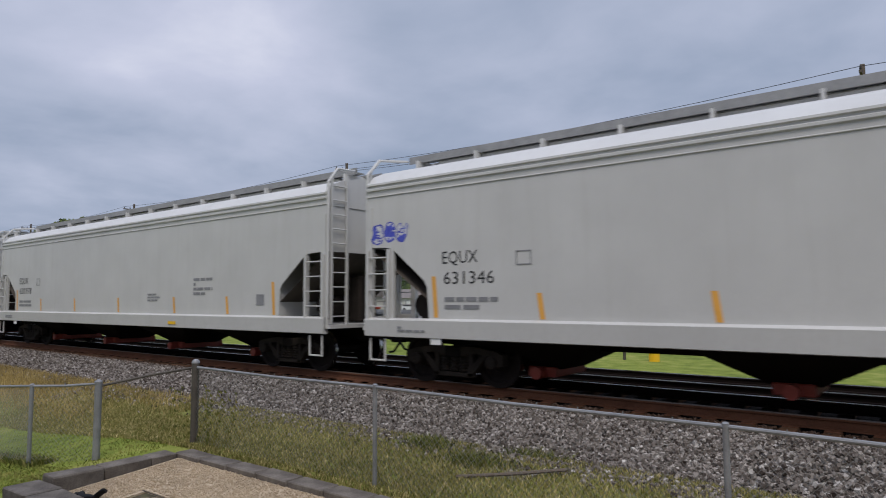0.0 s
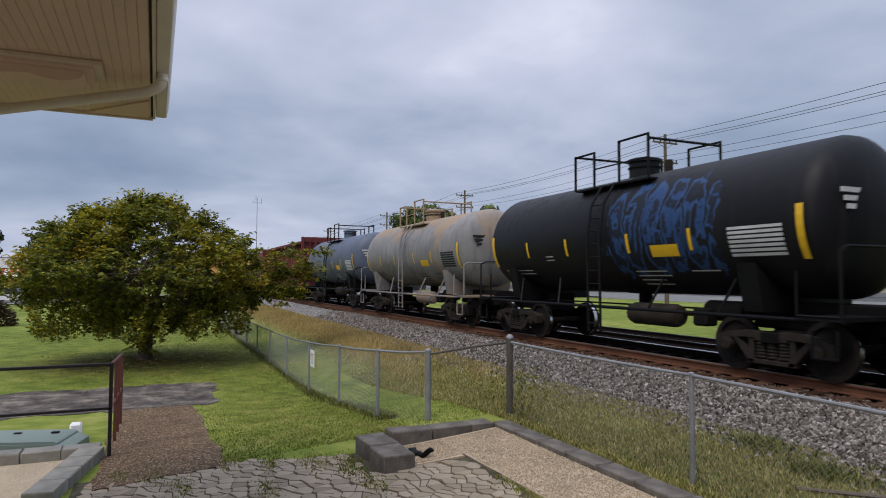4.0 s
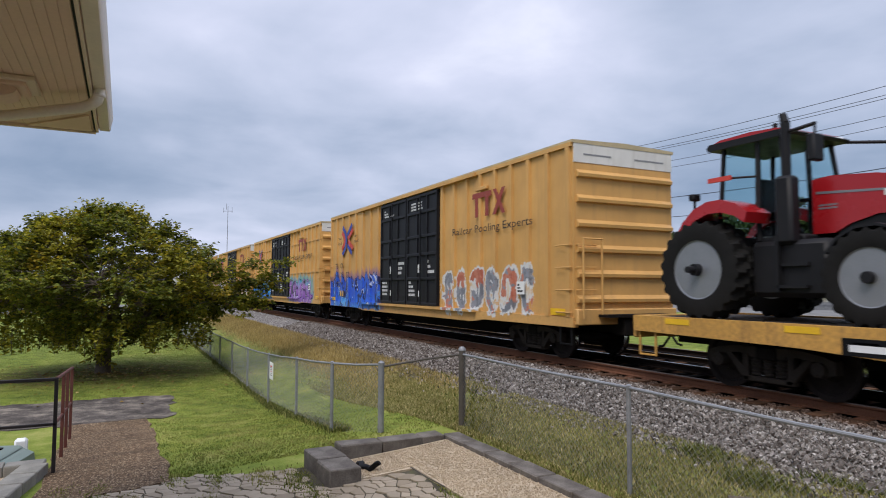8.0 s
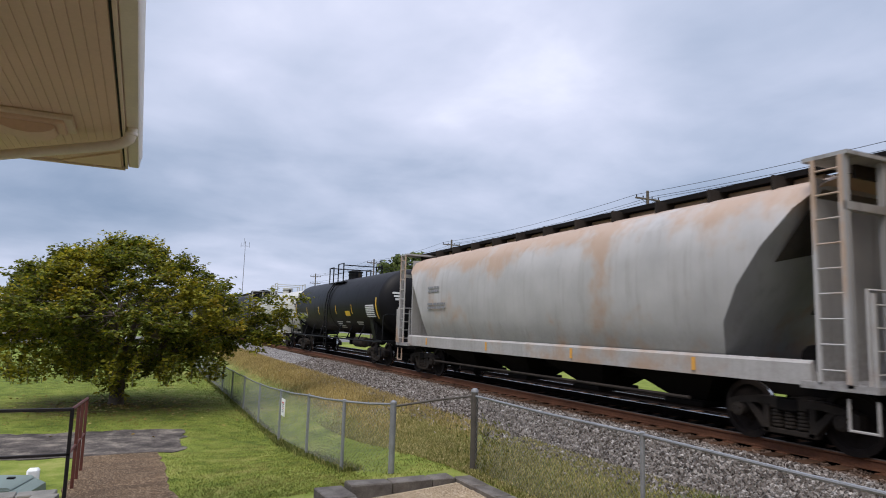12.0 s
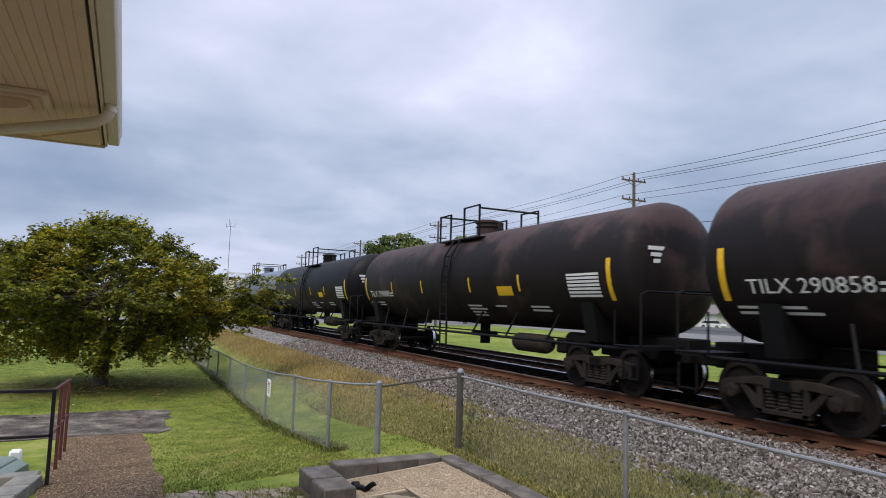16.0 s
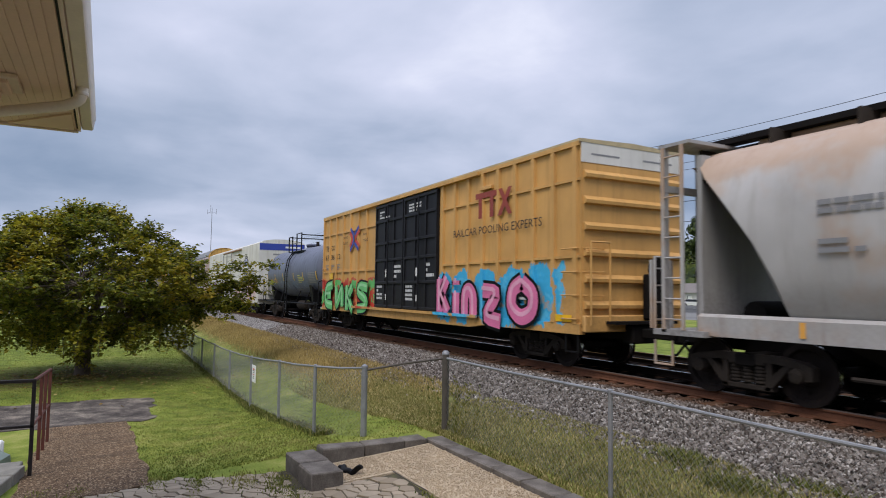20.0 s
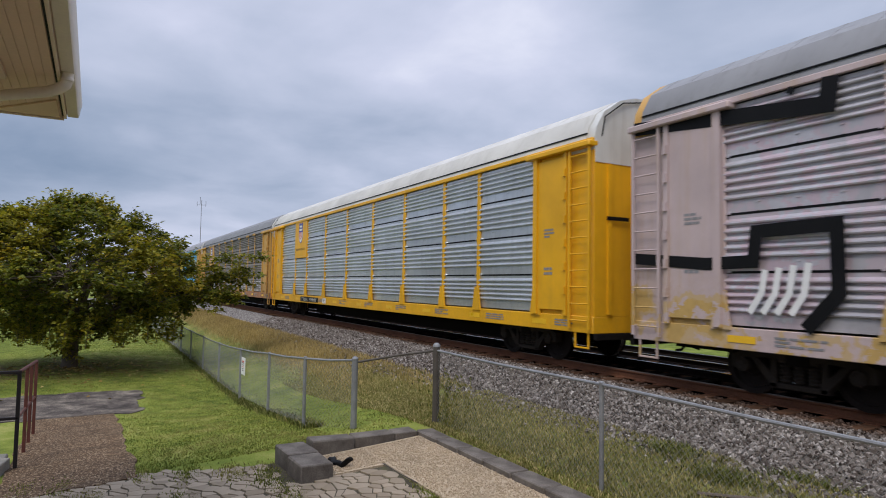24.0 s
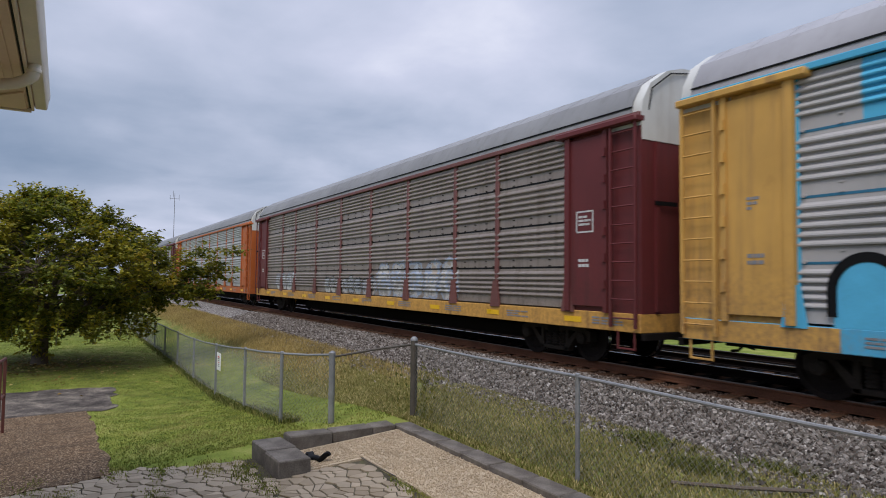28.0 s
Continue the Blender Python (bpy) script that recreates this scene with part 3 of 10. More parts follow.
    col = s.ramp(s.math("ADD", s.math("MULTIPLY", s.noise(60.0, 2.0), 0.3), s.math("MULTIPLY", worn, 0.7)), (0.38, (0.026, 0.021, 0.018)), (0.47, (0.070, 0.058, 0.050)), (0.54, (0.14, 0.118, 0.098)), (0.63, (0.30, 0.255, 0.20)))
    s.bump(s.noise(120.0, 2.0), 0.5, 0.006)
    M["asphalt"] = s.done(col, 0.95)
    s = Nodes("pale_road")
    col = s.ramp(s.noise(0.4, 5.0), (0.35, (0.15, 0.145, 0.14)), (0.7, (0.21, 0.205, 0.195)))
    M["road"] = s.done(col, 0.9)
    # ballast
    s = Nodes("ballast_bed")
    v = s.voronoi(17.0)
    pick = s.split(v.outputs["Color"])[0]
    y = s.split()[1]
    col = s.ramp(pick, (0.0, (0.04, 0.034, 0.031)), (0.4, (0.15, 0.136, 0.126)), (0.75, (0.28, 0.26, 0.245)), (1.0, (0.44, 0.42, 0.40)))
    # rusty here marks the train's shade, put into the bed as near black
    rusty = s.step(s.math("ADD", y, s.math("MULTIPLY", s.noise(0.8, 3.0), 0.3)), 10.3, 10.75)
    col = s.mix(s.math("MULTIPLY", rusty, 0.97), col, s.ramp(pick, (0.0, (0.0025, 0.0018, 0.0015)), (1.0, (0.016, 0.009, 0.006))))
    s.bump(v.outputs["Distance"], 0.9, 0.03)
    M["ballast"] = s.done(col, 0.95, 0.0, 0.06)
    s = Nodes("ballast_stone")
    i = s.island()
    col = s.ramp(i, (0.0, (0.045, 0.035, 0.030)), (0.35, (0.135, 0.114, 0.100)), (0.7, (0.235, 0.208, 0.188)), (0.93, (0.35, 0.32, 0.295)), (1.0, (0.48, 0.45, 0.42)))
    rusty = s.step(s.math("ADD", s.split()[1], s.math("MULTIPLY", s.noise(0.8, 3.0), 0.5)), 10.1, 10.6)
    col = s.mix(s.math("MULTIPLY", rusty, 0.85), col, s.ramp(i, (0.0, (0.03, 0.018, 0.012)), (1.0, (0.17, 0.10, 0.068))))
    s.bump(s.noise(60.0, 3.0), 0.4, 0.006)
    M["stone"] = s.done(col, 0.9, 0.0, 0.12)
    s = Nodes("creosoted_tie")
    col = s.ramp(s.math("ADD", s.math("MULTIPLY", s.noise(1.0, 5.0, 0.6, s.scaled((9, 1.2, 9))), 0.75), s.math("MULTIPLY", s.random(), 0.25)), (0.3, (0.030, 0.017, 0.011)), (0.7, (0.13, 0.072, 0.045)))
    # ties near black between the rails: the cars' shade put into their colour
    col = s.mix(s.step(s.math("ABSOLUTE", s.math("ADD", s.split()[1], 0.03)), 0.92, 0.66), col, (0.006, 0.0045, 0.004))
    s.bump(s.noise(1.0, 4.0, 0.6, s.scaled((30, 2, 30))), 0.6, 0.01)
    M["tie"] = s.done(col, 0.95, 0.0, 0.06)


make_materials()


# ---- the ground ----
TRACK_Y = 11.5      # middle of the near track; its rail tops lie at z = 0
rnd = random.Random(7)


def smooth01(a):
    a = min(1.0, max(0.0, a))
    return a * a * (3 - 2 * a)


def ground_z(x, y):
    s = smooth01((-8.5 - x) / 8.5)
    z = -0.55 - 0.75 * s - 0.08 * min(6.0, max(0.0, 6 - y)) * (1 - s)
    if y > 4.5:
        z += (-0.52 - z) * smooth01((y - 4.7) / 3.6)
    if y > 8.3:
        z -= 0.22 * smooth01((y - 8.3) / 0.8)
    if y > 17:
        z += 0.14 * smooth01((y - 17) / 3)
    return z


def grass_material():
    s = Nodes("mown_grass")
    x, y, z = s.split()[:3]
    big, mid, fine = s.noise(0.16, 4.0, 0.6), s.noise(1.7, 4.0, 0.6), s.noise(38.0, 3.0, 0.7)
    lawn = s.ramp(s.math("ADD", s.math("MULTIPLY", big, 0.35), s.math("ADD", s.math("MULTIPLY", mid, 0.4), s.math("MULTIPLY", fine, 0.25))),
                  (0.38, (0.070, 0.098, 0.016)), (0.46, (0.135, 0.175, 0.026)), (0.53, (0.195, 0.235, 0.038)), (0.62, (0.31, 0.30, 0.09)))
    dry = s.ramp(s.math("ADD", s.math("MULTIPLY", mid, 0.6), s.math("MULTIPLY", fine, 0.4)), (0.35, (0.19, 0.145, 0.055)), (0.55, (0.31, 0.225, 0.085)), (0.7, (0.42, 0.32, 0.135)))
    olive = s.ramp(s.math("ADD", s.math("MULTIPLY", mid, 0.6), s.math("MULTIPLY", fine, 0.4)), (0.35, (0.095, 0.105, 0.026)), (0.6, (0.22, 0.205, 0.066)))
    wob = s.math("MULTIPLY", s.math("SUBTRACT", s.noise(0.7, 3.0), 0.5), 2.0)
    strip = s.math("MULTIPLY", s.step(s.math("ADD", y, wob), 5.6, 6.6), s.step(s.math("ADD", y, wob), 12.0, 9.0))
    col = s.mix(s.math("MULTIPLY", strip, 0.75), lawn, olive)
    tan = s.math("MULTIPLY", s.math("MULTIPLY", s.step(s.math("ADD", y, wob), 6.2, 7.3), s.step(y, 12.0, 9.5)), s.step(s.math("ADD", x, wob), -12.0, -16.0))
    col = s.mix(s.math("MULTIPLY", tan, s.math("MULTIPLY", s.step(s.noise(0.45, 4.0, 0.6), 0.36, 0.56), 0.85)), col, dry)
    # worn earth and fallen leaves under the tree
    dx, dy = s.math("ADD", x, 24.7), s.math("SUBTRACT", y, 0.6)
    d = s.math("SQRT", s.math("ADD", s.math("MULTIPLY", dx, dx), s.math("MULTIPLY", s.math("MULTIPLY", dy, dy), 0.7)))
    ring = s.math("MULTIPLY", s.step(s.math("ADD", d, wob), 4.2, 1.2), s.step(s.noise(3.0, 4.0), 0.38, 0.56))
    col = s.mix(s.math("MULTIPLY", ring, 0.85), col, s.ramp(fine, (0.3, (0.065, 0.046, 0.028)), (0.7, (0.15, 0.10, 0.05))))
    # clods of old gravel in the verge
    grit = s.math("MULTIPLY", s.math("MULTIPLY", s.step(y, 6.6, 7.6), s.step(y, 9.2, 8.4)), s.step(s.noise(0.9, 4.0), 0.60, 0.68))
    col = s.mix(grit, col, s.ramp(fine, (0.3, (0.12, 0.11, 0.10)), (0.7, (0.36, 0.34, 0.32))))
    s.bump(fine, 0.6, 0.03)
    return s.done(col, 0.95, 0.0, 0.2)


def build_ground():
    xs = [-3000, -1500, -700, -400, -250, -160, -110, -80, -60, -50] + [-42 + i for i in range(0, 50)] + [10, 14, 20, 30, 50, 90, 160, 300, 700, 1500, 3000]
    ys = [-3000, -1500, -700, -300, -150, -80, -45, -28, -18, -12] + [-8 + i * 0.5 for i in range(0, 56)] + [21, 24, 30, 40, 60, 90, 140, 220, 400, 800, 1600, 3000]
    m = Mesh().grid([[(x, y, ground_z(x, y)) for x in xs] for y in ys])
    g = solid("ground", m, grass_material(), "mown green lawn running down to a dry grass verge", "ground", kind="structure", smooth=0)
    for p in g.data.polygons:
        p.use_smooth = True
    return g


build_ground()


def sheet_on_ground(outline, lift, step=0.5, ragged=0.0):
    """A flat sheet with a thin edge, laid over the slope of the ground inside a four-cornered outline."""
    (x0, y0), (x1, y1), (x2, y2), (x3, y3) = outline
    n = max(2, int(max(math.dist(outline[0], outline[1]), math.dist(outline[2], outline[3])) / step))
    k = max(2, int(max(math.dist(outline[1], outline[2]), math.dist(outline[3], outline[0])) / step))
    rows = []
    for j in range(k + 1):
        b = j / k
        row = []
        for i in range(n + 1):
            a = i / n
            x = (x0 * (1 - a) + x1 * a) * (1 - b) + (x3 * (1 - a) + x2 * a) * b
            y = (y0 * (1 - a) + y1 * a) * (1 - b) + (y3 * (1 - a) + y2 * a) * b
            if ragged and (i in (0, n) or j in (0, k)):
                x += ragged * noise.noise(Vector((x * 2.1, y * 2.1, 1.7)))
                y += ragged * noise.noise(Vector((x * 2.1, y * 2.1, 9.3)))
            row.append((x, y, ground_z(x, y) + lift))
        rows.append(row)
    m = Mesh().grid(rows)
    rim = [rows[0][i] for i in range(n + 1)] + [rows[j][n] for j in range(1, k + 1)] + [rows[k][i] for i in range(n - 1, -1, -1)] + [rows[j][0] for j in range(k - 1, 0, -1)]
    low = [(x, y, z - lift - 0.08) for x, y, z in rim]
    c = len(rim)
    m.add(rim + low, [(i, c + i, c + (i + 1) % c, (i + 1) % c) for i in range(c)])
    return m


# path, asphalt, patio bed and gravel bed
solid("pavement", sheet_on_ground([(-15.75, 0.22), (-9.2, 0.25), (-9.2, 1.8), (-15.75, 1.72)], 0.025, 0.25, 0.10), M["path"], "brown aggregate concrete garden path beside the lawn", "path", kind="structure", smooth=30)
solid("road", sheet_on_ground([(-19.2, -12.0), (-15.85, -12.0), (-15.75, 2.25), (-19.15, 2.45)], 0.018, 0.25, 0.34), M["asphalt"], "worn dark asphalt drive end crossing the path", "drive", kind="structure", smooth=30)
solid("patio_bed", sheet_on_ground([(-9.75, 0.0), (4.0, 0.0), (4.0, 4.55), (-8.3, 4.55)], 0.006), M["joint"], "dark soil with moss between the patio stones", "patio", kind="structure", smooth=30)
solid("gravel_bed", sheet_on_ground([(-8.52, 4.54), (4.0, 4.72), (4.0, 5.48), (-8.52, 5.48)], 0.03, 0.25), M["pea"], "tan pea gravel bed inside the kerb", "gravel", kind="structure", smooth=30)

solid("gravel_bed", sheet_on_ground([(-8.52, 3.80), (-7.66, 3.80), (-7.62, 4.537), (-8.52, 4.537)], 0.03, 0.25), M["pea"], "tan pea gravel behind the kerb blocks", "gravel", kind="structure", smooth=30)

# ---- railway: ballast, rails, ties ----
X0, X1 = -260.0, 60.0


def build_ballast():
    prof = [(8.05, -0.72), (8.5, -0.52), (9.5, -0.25), (9.95, -0.22), (10.3, -0.245), (12.9, -0.245), (13.5, -0.30), (14.4, -0.45), (18.0, -0.45), (18.8, -0.75)]
    xs = [X0 + 10 * i for i in range(22)] + [-40 + 0.5 * i for i in range(0, 100)] + [10, 20, 30, 45, X1]
    r = random.Random(3)
    m = Mesh().grid([[(x, y + r.uniform(-0.07, 0.07), z + r.uniform(-0.02, 0.02)) for x in xs] for y, z in prof])
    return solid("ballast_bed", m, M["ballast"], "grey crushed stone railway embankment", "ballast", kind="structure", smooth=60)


build_ballast()

STONE = [((-1, -1, -1)), ((1, -1, -1)), ((1, 1, -1)), ((-1, 1, -1)), ((-1, -1, 1)), ((1, -1, 1)), ((1, 1, 1)), ((-1, 1, 1))]
STONE_F = [(0, 3, 2, 1), (4, 5, 6, 7), (0, 1, 5, 4), (1, 2, 6, 5), (2, 3, 7, 6), (3, 0, 4, 7)]


def scatter_stones(name, count, place, size, material, label, category, seed):
    """Many broken stones joined into one mesh; place(r) gives x, y, z."""
    r = random.Random(seed)
    v, f = [], []
    for i in range(count):
        x, y, z = place(r)
        s = size * r.uniform(0.55, 1.35)
        q = Euler((r.uniform(0, 6.3), r.uniform(0, 6.3), r.uniform(0, 6.3))).to_matrix()
        d = (r.uniform(0.75, 1.25), r.uniform(0.6, 1.0), r.uniform(0.4, 0.8))
        k = len(v)
        for c in STONE:
            p = q @ Vector([c[a] * d[a] * s * 0.5 * r.uniform(0.55, 1.1) for a in range(3)])
            v.append((x + p.x, y + p.y, z + p.z))
        f += [tuple(a + k for a in t) for t in STONE_F]
    m = Mesh()
    m.v, m.f = v, f
    return solid(name, m, material, label, category, kind="stuff", smooth=0)


def bed_z(y):
    ys, zs = (8.05, 8.5, 9.5, 9.95, 10.3, 12.9, 13.5, 14.4), (-0.72, -0.52, -0.25, -0.22, -0.245, -0.245, -0.30, -0.45)
    return float(np.interp(y, ys, zs))


def near_bed(r):
    x = -2.0 - 32.0 * r.random() ** 1.35
    if r.random() < 0.15:
        x = r.uniform(-2, 5)
    y = 8.25 + 2.42 * r.random()
    if r.random() < 0.05:
        y = 8.25 - abs(r.gauss(0, 0.35))
        return x, y, ground_z(x, y) + 0.01
    return x, y, bed_z(y) + r.uniform(0.0, 0.045)


scatter_stones("ballast_stones", 68000, near_bed, 0.053, M["stone"], "loose grey and rusty crushed ballast stones", "ballast", 11)
def pea_place(r):
    x, y = (-8.45 + 5.2 * r.random() ** 1.2, r.uniform(4.58, 5.45)) if r.random() < 0.85 else (r.uniform(-8.45, -7.68), r.uniform(3.88, 4.56))
    return x, y, ground_z(x, y) + 0.034


scatter_stones("pea_gravel", 9000, pea_place, 0.02, M["pea"], "loose tan pea gravel", "gravel", 12)

RAIL = [(-0.07, -0.165), (0.07, -0.165), (0.07, -0.15), (0.012, -0.135), (0.010, -0.05), (0.035, -0.04), (0.036, -0.012), (-0.036, -0.012), (-0.035, -0.04), (-0.010, -0.05), (-0.012, -0.135), (-0.07, -0.15)]
HEAD = [(-0.034, -0.012), (0.034, -0.012), (0.030, 0.0), (-0.030, 0.0)]


def build_track(name, y, z, label, near):
    t = thing(name, label, "railway track", kind="structure", at=pose(0, y, z))
    for side in (-0.755, 0.755):
        r = part("rail", Mesh().prism([(a + side, b) for a, b in RAIL], "x", X0, X1), M["rail"] if near and side < 0 else M["rail_black"], t, "rusty steel rail with a polished head")
        part("rail_head", Mesh().prism([(a + side, b) for a, b in HEAD], "x", X0, X1), M["railhead_dull"] if near and side < 0 else M["railhead"], r, "worn rail head")
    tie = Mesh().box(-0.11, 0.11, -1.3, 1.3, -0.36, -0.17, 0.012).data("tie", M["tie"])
    plate = Mesh().box(-0.10, 0.10, -0.18, 0.18, -0.17, -0.158).data("tie_plate", M["rail"])
    r = random.Random(int(y * 10))
    n = 150 if near else 60
    for i in range(n):
        x = 4.0 - 0.53 * i if near else 2.0 - 0.53 * i * 1.6
        o = part("tie", tie, None, t, at=pose(x + r.uniform(-0.03, 0.03), r.uniform(-0.06, 0.06), r.uniform(-0.012, 0.012), 0, 0, r.uniform(-1.2, 1.2)))
        if near and i < 110:
            part("tie_plate", plate, None, o, at=pose(0, -0.755, 0))


build_track("railway_track", TRACK_Y, 0.0, "main railway track, rusty rails with polished heads on dark wooden ties", True)
build_track("railway_track", 16.2, -0.25, "second railway track with dull rails behind the train", False)

# ---- fence ----
FENCE_G = "posts of the chain link fence"


def fence_line(pts, top, mat_post, mat_rail, label, post_r=0.026, h=1.18, skip_first=False, fabric=True, ends=True):
    """A chain link fence through ground points: posts, a top rail for every bay and woven wire."""
    f = thing("chain_link_fence", label, "fence")
    tops = []
    for i, (x, y) in enumerate(pts):
        z = ground_z(x, y)
        zt = top(x, y)
        tops.append(Vector((x, y, zt)))
        if not (skip_first and i == 0):
            p = part("post", Mesh().rod((x, y, z - 0.2), (x, y, zt + 0.02), post_r, 10), mat_post, f)
            part("post_cap", Mesh().lathe([(zt - 0.01, post_r * 1.15), (zt + 0.025, post_r * 1.15), (zt + 0.036, post_r * 0.6)], (x, y, 0), "z", 10), mat_post, p)
    for a, b in zip(tops, tops[1:]):
        mid = (a + b) / 2 + Vector((0, 0, -0.015))
        part("top_rail", Mesh().pipe([a, mid, b], 0.0185, 8), mat_rail, f)
        ties = Mesh()
        n = int((b - a).length / 0.42)
        for k in range(1, n):
            c = a.lerp(b, k / n)
            ties.rod(c + Vector((-0.012, 0, -0.03)), c + Vector((0.012, 0, 0.026)), 0.006, 5)
        tagged(part("wire_tie", ties, M["wire"], f), kind="stuff")
        if fabric:
            w = Mesh()
            L = (b - a).length
            d = (b - a).normalized()
            up = Vector((0, 0, 1))
            hgt = h - 0.05
            c = 0.075
            for s in (1, -1):
                k = -hgt
                while k < L:
                    lo, hi = max(0.0, k), min(L, k + hgt)
                    if hi - lo > 0.03:
                        z0, z1 = (lo - k), (hi - k)
                        if s < 0:
                            z0, z1 = hgt - z0, hgt - z1
                        base = -hgt - 0.02
                        p0, p1 = a + d * lo + up * (base + z0), a + d * hi + up * (base + z1)
                        w.rod(p0, p1, 0.0019, 3, cap=False)
                    k += c
            part("wire_mesh", w, M["wire"], f, "woven galvanised wire", smooth=0)
    return f


fence_line([(-9.1, 6.05), (-5.33, 6.05), (-1.45, 6.0), (2.4, 6.0), (6.2, 6.0)], lambda x, y: 0.60, M["galv"], M["galv"], "low chain link fence with a grey pipe rail beside the railway", skip_first=True)
LEFT = [(-9.85, 4.95), (-10.75, 4.4), (-13.65, 4.5), (-16.65, 4.52), (-19.6, 4.5), (-22.6, 4.5), (-25.6, 4.5), (-28.6, 4.5), (-31.6, 4.5), (-34.6, 4.5), (-37.6, 4.5), (-40.6, 4.5), (-46.6, 4.5), (-52.6, 4.5)]
fence_line(LEFT, lambda x, y: float(np.interp(x, (-26, -20, -16.7, -13.5, -11.2, -9.9, -9.8), (-0.22, -0.17, -0.05, 0.16, 0.345, 0.40, 0.42))), M["galv"], M["galv"], "grey chain link fence running along the lawn", post_r=0.029, skip_first=True)
corner = thing("corner_post", "dark weathered fence corner post with a climbing vine", "fence post")
z0 = ground_z(-9.12, 6.05)
part("post", Mesh().rod((-9.12, 6.05, z0 - 0.2), (-9.12, 6.05, 0.66), 0.055, 12), M["galv_dark"], corner)
part("post_cap", Mesh().lathe([(0.66, 0.06), (0.69, 0.058), (0.72, 0.03)], (-9.12, 6.05, 0), "z", 12), M["galv"], corner, "pale metal cap")
vine = Mesh()
r = random.Random(5)
for k in range(9):
    p = Vector((-9.12 + r.uniform(-0.45, 0.9), 6.03 + r.uniform(-0.1, 0.02), z0))
    lean = r.uniform(-0.06, 0.08)
    for j in range(9):
        q = p + Vector((lean + r.uniform(-0.06, 0.06), r.uniform(-0.02, 0.02), 0.09))
        vine.rod(p, q, 0.005, 4, cap=False)
        for e in range(1):
            o = q + Vector((r.uniform(-0.07, 0.07), r.uniform(-0.03, 0.03), r.uniform(-0.05, 0.05)))
            vine.add([o, o + Vector((0.035, 0.01, 0.02)), o + Vector((0.01, -0.02, 0.055)), o + Vector((-0.03, 0.0, 0.025))], [(0, 1, 2, 3)])
        p = q
LEAF_OLIVE = leafy("vine_leaf", ((0.0, (0.10, 0.11, 0.03)), (0.5, (0.18, 0.18, 0.05)), (1.0, (0.30, 0.25, 0.08))))
part("vine", vine, LEAF_OLIVE, corner, "thin olive vine", smooth=0)
gate = thing("fence_gate", "narrow chain link bay with a pipe rail between two thick posts", "fence gate")
zt = ground_z(-9.85, 4.95) + 1.07
p = part("gate_post", Mesh().rod((-9.85, 4.95, zt - 1.5), (-9.85, 4.95, zt + 0.02), 0.05, 12), M["galv"], gate, "thick galvanised post")
part("post_cap", Mesh().lathe([(zt + 0.02, 0.055), (zt + 0.05, 0.054), (zt + 0.08, 0.02)], (-9.85, 4.95, 0), "z", 12), M["galv"], p)
for dz in (0.12, 0.62, 1.0):
    part("band", Mesh().lathe([(zt - dz - 0.02, 0.054), (zt - dz + 0.02, 0.054)], (-9.85, 4.95, 0), "z", 12), M["galv"], p)
part("top_rail", Mesh().pipe([(-9.85, 4.95, zt - 0.02), (-9.45, 5.55, (zt + 0.6) / 2 + 0.015), (-9.12, 6.05, 0.6)], 0.0185, 8), M["galv_dark"], gate)
notice = thing("fence_sign", "small white notice with red print wired to the fence", "sign", at=pose(-15.95, 4.45, 0))
zt = ground_z(-16.1, 4.5) + 1.18
part("panel", Mesh().box(-0.2, 0.2, -0.012, 0, zt - 0.48, zt - 0.07, 0.004), M["white"], notice)
for i, (w, h) in enumerate(((0.09, 0.03), (0.1, 0.012), (0.09, 0.012), (0.1, 0.012), (0.07, 0.012), (0.085, 0.012))):
    part("print_bar", Mesh().box(-w, w, -0.016, -0.012, zt - 0.15 - i * 0.045 - h, zt - 0.15 - i * 0.045), M["brightred" if i in (0, 3) else "letter_black"], notice)


# ---- kerb stones, patio, debris ----
def kerb_stone(x0, x1, y0, y1, top, depth, mat, label, turn=0.0, group="kerb stones round the gravel bed"):
    cx, cy = (x0 + x1) / 2, (y0 + y1) / 2
    m = Mesh().box(x0 - cx, x1 - cx, y0 - cy, y1 - cy, -depth, 0, 0.014)
    r = random.Random(int((x0 * 31 + y0 * 17) * 100))
    m.v = [(x + r.uniform(-0.006, 0.006), y + r.uniform(-0.006, 0.006), z + r.uniform(-0.006, 0.006)) for x, y, z in m.v]
    return solid("kerb_stone", m, mat, label, "kerb stone", group, at=pose(cx, cy, top, r.uniform(-0.6, 0.6), r.uniform(-0.6, 0.6), turn))


G1 = "weathered grey concrete kerb stone edging the gravel bed"
x = -8.62
while x < 4:
    kerb_stone(x + 0.006, x + 0.60, 5.46, 5.73, -0.49 + 0.004 * (x + 8), 0.42, M["kerb"], G1, rnd.uniform(-0.5, 0.5))
    x += 0.612
for y in (3.86, 4.475, 5.09):
    kerb_stone(-8.83, -8.53, y + 0.006, y + 0.605 - (0.25 if y > 5 else 0), -0.49, 0.5, M["kerb"], G1, rnd.uniform(-0.6, 0.6))
kerb_stone(-8.74, -8.16, 3.42, 3.82, -0.52, 0.5, M["kerb"], "large dark kerb block at the corner of the patio", 2.0)
kerb_stone(-8.14, -7.60, 3.43, 3.84, -0.535, 0.5, M["kerb"], "large dark kerb block tilted beside the patio", 1.0)
G2 = "pale concrete block edging a pebble bed"
for i in range(5):
    kerb_stone(-11.45, -11.15, -2.35 + i * 0.51, -1.85 + i * 0.51, -0.92, 0.4, M["kerb_pale"], G2, rnd.uniform(-1, 1), "blocks round the pebble bed")
